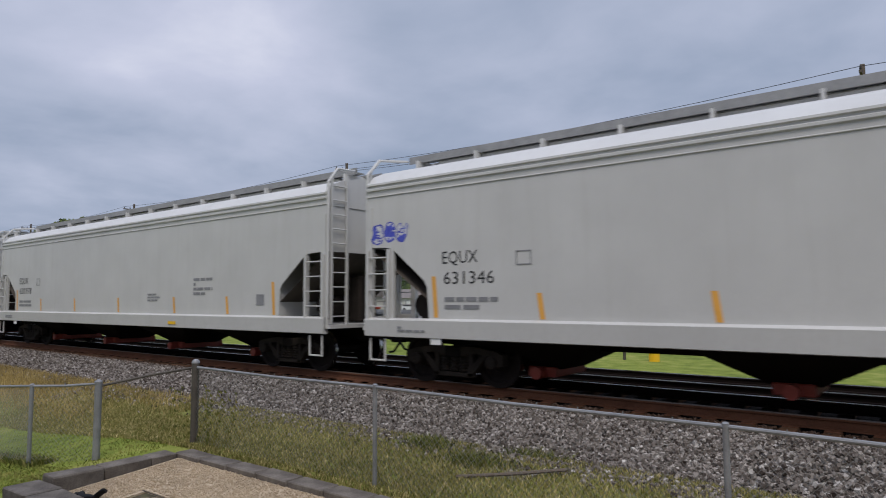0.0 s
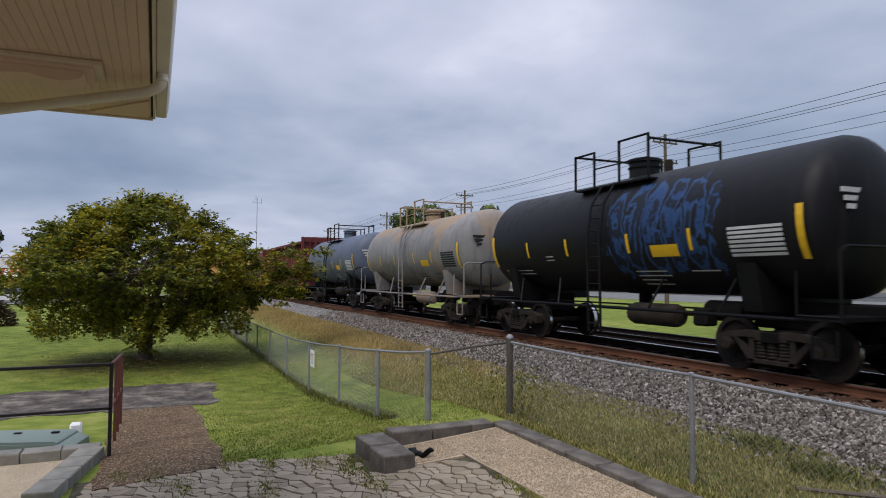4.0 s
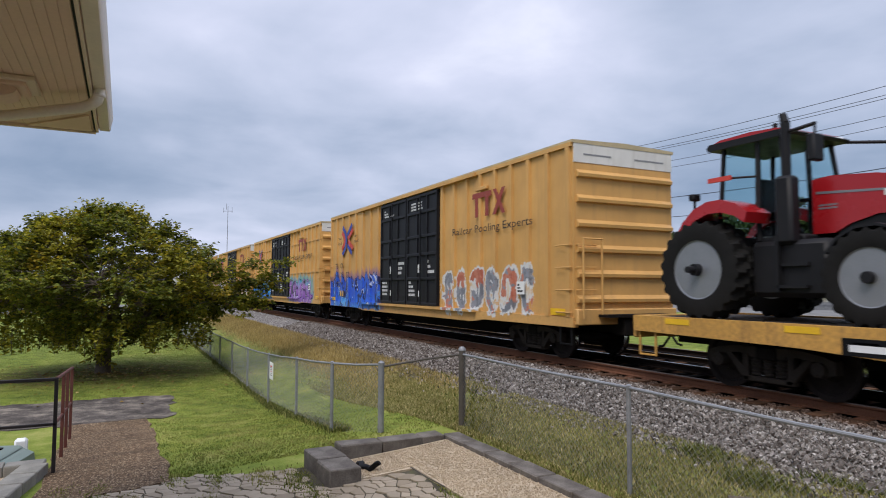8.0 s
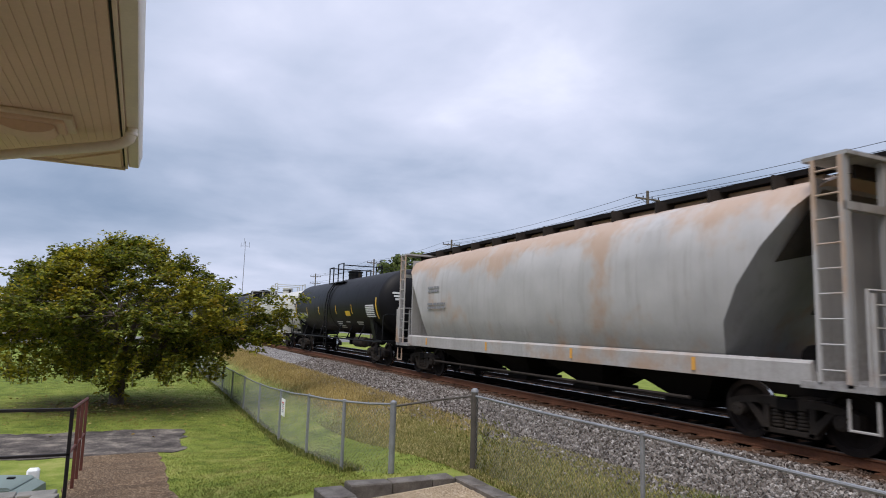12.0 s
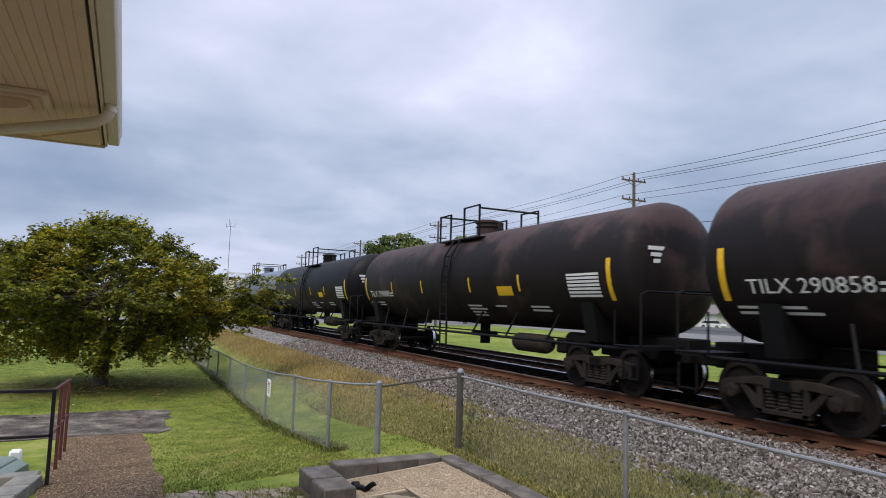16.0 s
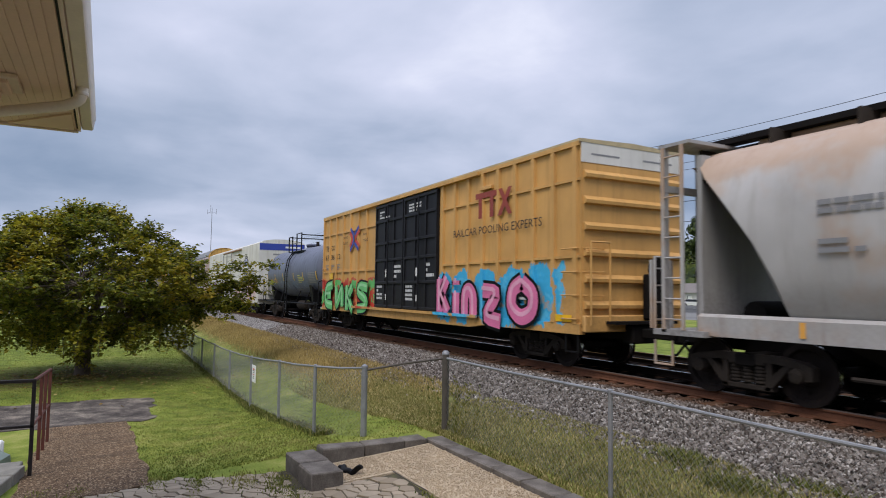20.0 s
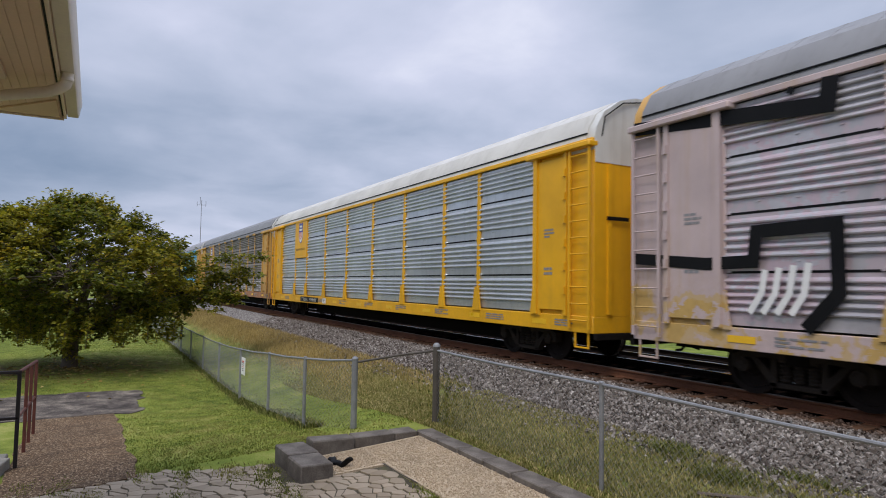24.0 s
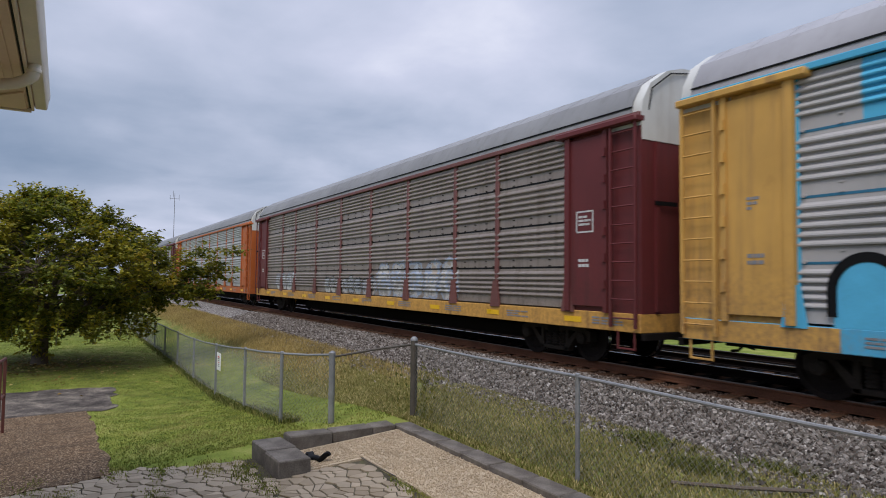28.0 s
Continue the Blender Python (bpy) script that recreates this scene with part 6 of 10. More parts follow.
def spring_mesh():
    rows = [(0.25, 0.06)]
    for k in range(5):
        z = 0.255 + k * 0.056
        rows += [(z, 0.085), (z + 0.014, 0.1), (z + 0.03, 0.1), (z + 0.044, 0.085)]
    return Mesh().lathe(rows + [(0.54, 0.06)], (0, 0, 0), "z", 10).data("spring", M["truck"])


def wheelset_meshes():
    m = Mesh().rod((0, -0.95, 0), (0, 0.95, 0), 0.08, 10)
    for s in (-1, 1):
        y = s * 0.755
        rows = [(y - s * 0.075, 0.05), (y - s * 0.075, 0.17), (y - s * 0.02, 0.20), (y - s * 0.02, 0.37), (y - s * 0.068, 0.40), (y - s * 0.068, WHEEL_R), (y + s * 0.05, WHEEL_R + 0.005), (y + s * 0.055, WHEEL_R + 0.028), (y + s * 0.085, WHEEL_R + 0.025), (y + s * 0.085, 0.40), (y + s * 0.03, 0.37), (y + s * 0.03, 0.2), (y + s * 0.08, 0.17), (y + s * 0.08, 0.05)]
        m.lathe(rows if s < 0 else rows, (0, 0, 0), "y", 26)
        for a in range(4):
            t = a * 1.57
            m.rod((0.27 * math.cos(t), y - 0.03, 0.27 * math.sin(t)), (0.27 * math.cos(t), y + 0.03, 0.27 * math.sin(t)), 0.03, 6)
    n = len(m.f)
    for s in (-1, 1):
        y = s * 0.755
        m.lathe([(y - 0.06, WHEEL_R - 0.003), (y - 0.058, WHEEL_R + 0.003), (y + 0.045, WHEEL_R + 0.006), (y + 0.047, WHEEL_R - 0.003)], (0, 0, 0), "y", 26, False)
    me = m.data("wheelset", M["wheel"])
    me.materials.append(M["tread"])
    for p in me.polygons[n:]:
        p.material_index = 1
    return me


SIDE_FRAME, SPRINGS = side_frame_mesh(), spring_mesh()
WHEELSET = wheelset_meshes()
BOLSTER_END = Mesh().box(-0.33, 0.33, -0.09, 0.09, 0.54, 0.66, 0.02).data("bolster_end", M["truck"])
BOLSTER = Mesh().box(-0.18, 0.18, -1.1, 1.1, 0.52, 0.72, 0.02).box(-0.5, 0.5, -0.25, 0.25, 0.6, 0.78, 0.02).rod((-0.45, 0.0, 0.4), (-0.45, 0.9, 0.4), 0.05, 6).box(-0.6, -0.5, -0.75, 0.75, 0.33, 0.47, 0.01).box(0.5, 0.6, -0.75, 0.75, 0.33, 0.47, 0.01).data("truck", M["steel_dark"])
COUPLER = Mesh().box(-1.6, 0.02, -0.09, 0.09, 0.72, 0.92, 0.02).box(-0.02, 0.2, -0.16, 0.14, 0.66, 0.98, 0.05).box(0.1, 0.26, 0.02, 0.16, 0.68, 0.96, 0.04).data("coupler", M["steel_dark"])
HOSE = Mesh().pipe([(0, 0.35, 0.78), (0.12, 0.36, 0.62), (0.26, 0.34, 0.48), (0.42, 0.3, 0.46)], 0.025, 6).data("air_hose", M["black"])
WHEELSETS = []
REACH = {1: 0.0, -1: 0.0}      # from a car's middle to its two couplings
CARS = []


def freight_car(kind, label, half, centre, truck_x, category="freight car", zt=0.0):
    """The empty that carries a car, with its two trucks, couplers and air hoses."""
    c = thing(kind, label, category, "cars of the freight train", at=pose(centre, TRACK_Y, 0))
    CARS.append((c, centre))
    for s in (-1, 1):
        t = part("truck", BOLSTER, None, c, "dusty two-axle truck", at=pose(s * truck_x, 0, 0))
        for y, turn in ((-0.98, 0), (0.98, 180)):
            f = part("side_frame", SIDE_FRAME, None, t, at=pose(0, y, 0, 0, 0, turn))
            for x in (-0.22, 0.0, 0.22):
                part("spring", SPRINGS, None, t, at=pose(x, y, 0))
            part("bolster_end", BOLSTER_END, None, t, at=pose(0, y, 0))
        for x in (-0.89, 0.89):
            w = part("wheelset", WHEELSET, None, t, "steel wheels on an axle", at=pose(x, 0, WHEEL_R))
            WHEELSETS.append((w, centre + s * truck_x + x, x))
        part("coupler", COUPLER, None, c, at=pose(s * (REACH[s] - 0.16), 0, 0, 0, 0, 0 if s > 0 else 180))
        part("air_hose", HOSE, None, c, at=pose(s * (REACH[s] - 0.4), 0, 0, 0, 0, 0 if s > 0 else 180))
    return c


def ladder(parent, x0, x1, y, z0, z1, n, mat, r=0.016, rails=True, name="ladder", axis="x"):
    m = Mesh()
    for i in range(n):
        z = z0 + (z1 - z0) * (i + 0.5) / n
        m.rod((x0, y, z), (x1, y, z), r, 6)
    if rails:
        for x in (x0, x1):
            m.box(x - 0.03, x + 0.03, y - 0.02, y + 0.02, z0, z1)
    return part(name, m, mat, parent)


def side_ladder(parent, x, y0, y1, z0, z1, n, mat, name="end_ladder"):
    m = Mesh()
    for i in range(n):
        z = z0 + (z1 - z0) * (i + 0.5) / n
        m.rod((x, y0, z), (x, y1, z), 0.016, 6)
    for y in (y0, y1):
        m.box(x - 0.02, x + 0.02, y - 0.03, y + 0.03, z0, z1)
    return part(name, m, mat, parent)


def stirrup(parent, x, y, mat):
    return part("step", Mesh().pipe([(x - 0.2, y, 0.85), (x - 0.2, y, 0.42), (x + 0.2, y, 0.42), (x + 0.2, y, 0.85)], 0.022, 6), mat, parent)


# ---- covered hoppers ----
def hopper_car(label, half, centre, paint, name1, number, seed, marks=True, roof_dark=False, extra=None):
    """A smooth-sided pellet hopper: straight sides, cut-away ends, sill, four outlets and a roof walk."""
    c = freight_car("covered_hopper_car", label, half, centre, half - 1.95)
    H = half - 0.12
    W = 1.53
    prof = [(-W, 1.24), (-W, 3.70), (-W - 0.02, 3.71), (-W - 0.02, 3.72), (-W, 3.73), (-W, 3.82), (-W - 0.035, 3.84), (-W - 0.035, 3.88), (-W, 3.90), (-W, 3.93), (-W - 0.035, 3.945), (-W - 0.03, 3.985), (-W + 0.03, 4.02), (-1.36, 4.17), (-1.05, 4.30), (-0.6, 4.40), (0, 4.44)]
    body = Mesh()
    # middle length with the full profile, end bays cut away below
    full = prof + [(-y, z) for y, z in prof[-2::-1]]
    cutx, endz = 1.62, 2.68
    inner = H - cutx
    body.prism(full, "x", -inner, inner)
    for s in (-1, 1):
        steps = [(inner, 1.24), (inner + 0.05, 1.86), (inner + 0.12, 1.98), (inner + 0.85, 2.56), (inner + 1.02, 2.65), (H, endz)]
        sheet = [(s * a, b) for a, b in steps] + [(s * H, 3.70), (s * inner, 3.70)]
        for side in (-1, 1):
            part("end_side_sheet", Mesh().prism(sheet, "y", side * W, side * (W - 0.03)), paint, c, smooth=0)
        upper = [(y, z) for y, z in full if z >= 3.70]
        body.prism(upper, "x", s * inner, s * H)
        body.add([(s * (H - 0.02), -W, endz), (s * (H - 0.02), W, endz), (s * (H - 0.02), W, 3.75), (s * (H - 0.02), -W, 3.75)], [(0, 1, 2, 3)])
    part("body", body, paint, c)
    for s in (-1, 1):
        # coloured dark for the shade inside the cut-away end
        part("slope_sheet", Mesh().add([(s * H, -W + 0.04, endz), (s * H, W - 0.04, endz), (s * (inner - 0.7), W - 0.04, 1.1), (s * (inner - 0.7), -W + 0.04, 1.1)], [(0, 1, 2, 3)]), M["slope_brown"], c)
        for y in (-W + 0.03, W - 0.03):
            part("end_post", Mesh().box(min(s * H, s * (H - 0.14)), max(s * H, s * (H - 0.14)), y - 0.05, y + 0.05, 0.95, 3.5), paint, c)
            part("end_post", Mesh().box(min(s * (H - 0.62), s * (H - 0.72)), max(s * (H - 0.62), s * (H - 0.72)), y - 0.04, y + 0.04, 1.2, 2.75), paint, c)
        part("end_platform", Mesh().box(min(s * (H - 1.3), s * (H + 0.12)), max(s * (H - 1.3), s * (H + 0.12)), -W, W, 1.0, 1.08), paint, c)
        part("brake_gear", Mesh().rod((s * (H - 0.9), -0.8, 1.5), (s * (H - 0.9), 0.5, 1.5), 0.24, 12).box(s * (H - 0.5) - 0.2, s * (H - 0.5) + 0.2, -0.2, 0.4, 1.1, 2.2, 0.05), M["truck"], c)
        for y in (-W - 0.05, W + 0.05):
            ladder(c, s * (H - 0.62), s * (H - 0.06), y, 1.0, 2.62, 5, paint)
        side_ladder(c, s * (H + 0.04), -W + 0.12, -W + 0.58, 1.1, 4.3, 10, paint)
        part("corner_rail", Mesh().pipe([(s * (H + 0.03), -W + 0.02, 1.0), (s * (H + 0.03), -W + 0.02, 4.2), (s * (H - 0.02), -1.2, 4.55), (s * (H - 0.2), -0.5, 4.62)], 0.032, 6), paint, c)
        stirrup(c, s * (H - 0.3), -W, paint)
    sill = Mesh()
    for y in (-1, 1):
        sill.prism([(y * (W + 0.02), 1.26), (y * (W + 0.09), 1.22), (y * (W + 0.07), 0.90), (y * (W - 0.06), 0.88), (y * (W - 0.02), 1.26)], "x", -H, H)
    part("side_sill", sill, paint, c)
    part("centre_sill", Mesh().box(-H, H, -0.3, 0.3, 0.7, 1.05), M["steel_dark"], c)
    for i, x in enumerate((-6.1, -2.05, 2.05, 6.1)):
        o = Mesh()
        t, b = [(x - 1.55, -1.35), (x + 1.55, -1.35), (x + 1.55, 1.35), (x - 1.55, 1.35)], [(x - 0.34, -0.5), (x + 0.34, -0.5), (x + 0.34, 0.5), (x - 0.34, 0.5)]
        o.add([(a, d, 1.0) for a, d in t] + [(a, d, 0.36) for a, d in b], [(0, 1, 5, 4), (1, 2, 6, 5), (2, 3, 7, 6), (3, 0, 4, 7), (4, 5, 6, 7)])
        ob = part("outlet_hopper", o, M["slope_brown"] if roof_dark else M["steel_dark"], c)
        part("outlet_valve", Mesh().rod((x, -0.85, 0.30), (x, 0.85, 0.30), 0.11, 10).box(x - 0.28, x + 0.28, -0.62, 0.62, 0.22, 0.40, 0.02), M["red_logo"] if roof_dark is False else M["truck"], ob)
    rw = Mesh().box(-H + 0.3, H - 0.3, -0.42, -0.08, 4.62, 4.65).box(-H + 0.3, H - 0.3, 0.08, 0.42, 4.62, 4.65)
    for y in (-0.43, 0.43):
        rw.box(-H + 0.2, H - 0.2, y - 0.02, y + 0.02, 4.57, 4.72)
    part("roof_walk", rw, M["black"] if roof_dark else M["walk_grey"], c, "steel grating walkway")
    for i in range(13):
        x = -H + 0.5 + i * (2 * H - 1.0) / 12
        part("walk_bracket", Mesh().box(x - 0.025, x + 0.025, -0.55, 0.55, 4.38, 4.60), paint, c)
    part("hatch_trough", Mesh().box(-H + 0.9, H - 0.9, -0.33, 0.33, 4.42, 4.58, 0.03), paint, c)
    y = -W - 0.004
    for i, x in enumerate((-H + 1.72, -H + 3.97, -H + 6.75, 0.2, H - 6.2, H - 3.7, H - 1.85)):
        part("reflector_strip", Mesh().add([(x - 0.03, y, 2.05 if i in (0, 6) else 1.72), (x + 0.07, y, 2.05 if i in (0, 6) else 1.72), (x + 0.13, y, 1.28), (x + 0.03, y, 1.28)], [(0, 1, 2, 3)]), M["orange_mark"], c)
    ink = M["letter_black"]
    if name1:
        words(name1, c, -H + 1.95, -H + 2.75, 2.28, 2.52, y, ink)
    if number:
        words(number, c, -H + 1.98, -H + 3.10, 1.90, 2.14, y, ink)
    bars(c, -H + 2.0, -H + 3.2, 1.42, 1.7, y, M["print_grey"], 2, seed)
    part("stencil_box", Mesh().box(-H + 3.55, -H + 3.85, y - 0.003, y, 2.2, 2.22).box(-H + 3.55, -H + 3.85, y - 0.003, y, 2.43, 2.45).box(-H + 3.55, -H + 3.57, y - 0.003, y, 2.2, 2.45).box(-H + 3.83, -H + 3.85, y - 0.003, y, 2.2, 2.45), M["print_grey"], c)
    bars(c, H - 5.2, H - 4.3, 1.75, 2.25, y, M["print_grey"], 4, seed + 1)
    plate(c, H - 2.45, H - 2.15, 1.5, 1.76, y, M["print_grey"], "data_plate")
    bars(c, 2.0, 2.7, 1.6, 1.85, y, M["print_grey"], 3, seed + 2)
    yb = -W - 0.088
    plate(c, -H + 1.7, -H + 1.95, 0.78, 0.9, -W - 0.05, M["white"], "tag_holder")
    plate(c, 3.3, 3.7, 0.98, 1.06, yb, M["yellow_mark"], "sill_mark")
    bars(c, -H + 0.9, -H + 1.6, 1.0, 1.12, yb, M["print_grey"], 2, seed + 3)
    if extra:
        extra(c, H, y)
    return c


def round_hopper_car(label, half, centre, paint, seed, straight=False, ink=None, end_paint=None):
    """An older centre-flow hopper with bulging sides, open slanted ends and end frames."""
    c = freight_car("covered_hopper_car", label, half, centre, half - 1.75)
    H = half - 0.1
    if straight:
        prof = [(-1.20, 1.58), (-1.50, 1.62), (-1.52, 1.70), (-1.52, 3.75), (-1.40, 3.95), (-0.8, 4.2), (0, 4.28)]
    else:
        prof = [(-1.05, 1.1), (-1.30, 1.35), (-1.48, 1.9), (-1.54, 2.5), (-1.53, 3.1), (-1.42, 3.65), (-1.15, 4.02), (-0.7, 4.2), (0, 4.27)]
    full = prof + [(-y, z) for y, z in prof[-2::-1]]
    cut = 0.55 if straight else 2.0

    def end_x(z):
        k = min(1.0, max(0.0, (4.1 - z) / 2.6))
        return H - 0.75 - cut * math.sin(k * 1.35) * 0.95
    cols = [[(-end_x(z), y, z) for y, z in full]] + [[(-inner_x, y, z) for y, z in full] for inner_x in (5.5, 2.0, -2.0, -5.5)] + [[(end_x(z), y, z) for y, z in full]]
    body = Mesh().grid([[(a, b, d) for a, b, d in col] for col in cols])
    n = len(full)
    for s, col in ((-1, cols[0]), (1, cols[-1])):
        body.add(col, [tuple(range(n)) if s > 0 else tuple(range(n))[::-1]])
    part("body", body, paint, c, smooth=50)
    part("centre_sill", Mesh().box(-H, H, -0.3, 0.3, 0.7, 1.02), M["steel_dark"], c)
    sd = Mesh()
    for y in (-1, 1):
        if straight:
            sd.prism([(y * 1.44, 1.60), (y * 1.53, 1.66), (y * 1.53, 1.50), (y * 1.44, 1.48)], "x", -H + 1.4, H - 1.4)
        else:
            sd.prism([(y * 1.32, 1.35), (y * 1.40, 1.30), (y * 1.38, 0.98), (y * 1.22, 0.98)], "x", -H + 1.0, H - 1.0)
    part("side_sill", sd, paint, c)
    for s in (-1, 1):
        part("slope_sheet", Mesh().add([(s * (H - 0.8), -1.25, 3.9), (s * (H - 0.8), 1.25, 3.9), (s * (H - 3.1), 1.2, 1.15), (s * (H - 3.1), -1.2, 1.15)], [(0, 1, 2, 3)]), M["slope_brown"], c)
        part("end_sheet", Mesh().box(min(s * (H - 1.0), s * (H - 0.9)), max(s * (H - 1.0), s * (H - 0.9)), -1.25, 1.25, 1.05, 4.1), end_paint or paint, c)
        fr = Mesh()
        for y in (-1.45, -0.55, 0.55, 1.45):
            fr.box(s * (H - 0.35) - 0.05, s * (H - 0.35) + 0.05, y - 0.05, y + 0.05, 1.0, 4.3)
        fr.box(s * (H - 0.6) - 0.35, s * (H - 0.6) + 0.35, -1.5, 1.5, 4.3, 4.36)
        fr.box(s * (H - 0.6) - 0.5, s * (H - 0.6) + 0.62, -1.5, 1.5, 0.95, 1.05)
        fr.box(s * (H - 0.35) - 0.06, s * (H - 0.35) + 0.06, -1.5, 1.5, 3.5, 3.62)
        part("end_frame", fr, end_paint or paint, c)
        ladder(c, s * (H - 0.78), s * (H - 0.36), -1.5, 1.05, 4.3, 9, paint)
        side_ladder(c, s * (H - 0.02), -1.45, -0.95, 1.05, 2.3, 4, paint)
        part("brake_wheel", Mesh().lathe([(s * (H + 0.02) - 0.02, 0.28), (s * (H + 0.02) + 0.02, 0.28)], (0, 0.55, 2.2), "x", 16), M["steel_dark"], c)
        part("hand_rail", Mesh().pipe([(s * (H - 0.1), -1.45, 1.05), (s * (H - 0.1), -1.45, 2.35), (s * (H - 0.1), -0.75, 2.35), (s * (H - 0.1), -0.75, 1.05)], 0.022, 6), paint, c)
        stirrup(c, s * (H - 0.25), -1.4, paint)
        part("air_reservoir", Mesh().rod((s * (H - 1.5), -0.6, 1.35), (s * (H - 1.5), 0.6, 1.35), 0.22, 12), M["steel_dark"], c)
    for x in (-4.6, -1.55, 1.55, 4.6):
        o = Mesh()
        t, b = [(x - 1.4, -1.25), (x + 1.4, -1.25), (x + 1.4, 1.25), (x - 1.4, 1.25)], [(x - 0.4, -0.4), (x + 0.4, -0.4), (x + 0.4, 0.4), (x - 0.4, 0.4)]
        if straight:
            t = [(x - 1.55, -1.47), (x + 1.55, -1.47), (x + 1.55, 1.47), (x - 1.55, 1.47)]
        o.add([(a, d, 1.56 if straight else 1.12) for a, d in t] + [(a, d, 0.40) for a, d in b], [(0, 1, 5, 4), (1, 2, 6, 5), (2, 3, 7, 6), (3, 0, 4, 7), (4, 5, 6, 7)])
        ob = part("outlet_hopper", o, paint if straight else M["steel_dark"], c)
        part("outlet_gate", Mesh().box(x - 0.5, x + 0.5, -0.6, 0.6, 0.30, 0.42, 0.02), M["steel_dark"], ob)
    part("roof_walk", Mesh().box(-H + 0.1, H - 0.1, -0.5, -0.1, 4.42, 4.45).box(-H + 0.1, H - 0.1, 0.1, 0.5, 4.42, 4.45).box(-H + 0.1, H - 0.1, -0.53, -0.49, 4.38, 4.48), M["steel_dark"], c, "dark steel grating walkway")
    for i in range(13):
        x = -H + 0.6 + i * (2 * H - 1.2) / 12
        part("walk_bracket", Mesh().box(x - 0.03, x + 0.03, -0.8, 0.8, 4.1, 4.42), M["truck"], c)
    part("hatch_trough", Mesh().box(-H + 1.4, H - 1.4, -0.3, 0.3, 4.25, 4.4, 0.03), paint, c)
    part("brake_pipe", Mesh().rod((-5.5, -1.35, 0.55), (5.5, -1.35, 0.55), 0.035, 6), M["truck"], c)
    y = -1.56
    bars(c, -5.8, -4.9, 2.8, 3.05, y, ink or M["print_grey"], 2, seed)
    bars(c, -5.8, -4.4, 2.25, 2.5, y, ink or M["print_grey"], 2, seed + 5)
    for x in (-6.2, -2.0, 2.0, 5.6):
        plate(c, x, x + 0.09, 1.75 if straight else 1.05, 2.05 if straight else 1.28, -1.525 if straight else -1.40, M["orange_mark"], "reflector_strip")
    return c


# ---- tank cars ----
def tank_car(label, half, centre, paint, text, ink, seed, radius=1.43, mark="yellow_mark", tz=2.66, band=False, dome=0.0, plain_marks=False, small_ink=None, dome_h=0.32, under=None):
    c = freight_car("tank_car", label, half, centre, half - 1.9 if half > 7.5 else half - 1.65)
    L = half - 0.34
    hd = 0.54
    rows = []
    for k in range(7):
        a = k / 6 * math.pi / 2
        rows.append((-L + hd * (1 - math.sin(a)), max(0.02, radius * math.cos(a))))
    rows = rows[::-1]
    shell = [(-L + hd * (1 - math.cos(a * math.pi / 12)), max(0.02, radius * math.sin(a * math.pi / 12))) for a in range(7)]
    shell += [(dome - 0.34, radius), (dome - 0.33, radius + 0.018), (dome + 0.33, radius + 0.018), (dome + 0.34, radius)]
    shell += [(L - hd * (1 - math.cos(a * math.pi / 12)), max(0.02, radius * math.sin(a * math.pi / 12))) for a in range(6, -1, -1)]
    part("tank", Mesh().lathe(shell, (0, 0, tz), "x", 40), paint, c, smooth=30)
    if band:
        part("spill_stain", Mesh().lathe([(-0.30, radius + 0.021), (0.30, radius + 0.021)], (dome, 0, tz), "x", 40, False), M["rust_stain"], c, "rusty spill down the middle of the tank")
    top = tz + radius
    dm = part("manway_dome", Mesh().lathe([(top - 0.1, 0.36), (top + dome_h, 0.36), (top + dome_h + 0.02, 0.41), (top + dome_h + 0.08, 0.41), (top + dome_h + 0.12, 0.3), (top + dome_h + 0.13, 0.03)], (dome, 0, 0), "z", 18), paint, c)
    part("dome_bolt_ring", Mesh().lathe([(top + dome_h * 0.6, 0.39), (top + dome_h * 0.6 + 0.03, 0.39)], (dome, 0, 0), "z", 18), M["steel_dark"], dm)
    part("dome_platform", Mesh().box(dome - 1.3, dome + 1.3, -1.05, -0.45, top - 0.28, top - 0.24).box(dome - 1.3, dome + 1.3, 0.45, 1.05, top - 0.28, top - 0.24), M["black"] if ink is not M["letter_black"] else paint, c, "steel grating platform")
    rl = Mesh()
    for y in (-1.05, 1.05):
        zb = top - 0.26
        rl.pipe([(dome + -1.3, y, zb), (dome + -1.3, y, zb + 0.85), (dome + -0.55, y, zb + 0.85), (dome + -0.55, y, zb)], 0.03, 6)
        rl.pipe([(dome + 0.35, y, zb), (dome + 0.35, y, zb + 0.95), (dome + 1.3, y, zb + 0.95), (dome + 1.3, y, zb)], 0.03, 6)
        rl.rod((dome + -0.55, y, zb + 0.45), (dome + 1.3, y, zb + 0.45), 0.018, 5)
    for x in (dome - 1.3, dome + 1.3):
        rl.pipe([(x, -1.05, top + 0.6), (x, 1.05, top + 0.6)], 0.03, 6)
    part("dome_railing", rl, M["black"] if ink is not M["letter_black"] else paint, c)
    part("safety_valve", Mesh().rod((dome + 0.8, 0, top - 0.05), (dome + 0.8, 0, top + 0.28), 0.09, 8), M["truck"], c)
    # side ladder up to the platform
    lm = Mesh()
    for x in (dome - 0.22, dome + 0.22):
        lm.pipe([(x, -1.5, 0.42), (x, -1.52, 2.6), (x, -1.40, 3.3), (x, -1.08, top - 0.25)], 0.03, 6)
    for k in range(10):
        z = 0.6 + k * 0.3
        y = -1.52 if z < 2.6 else (-1.52 + (z - 2.6) * 0.25 if z < 3.3 else -1.35 + (z - 3.3) * 0.45)
        lm.rod((dome - 0.22, y, z), (dome + 0.22, y, z), 0.016, 6)
    part("ladder", lm, M["black"] if ink is not M["letter_black"] else paint, c)
    fr = under or (M["black"] if ink is not M["letter_black"] else paint)
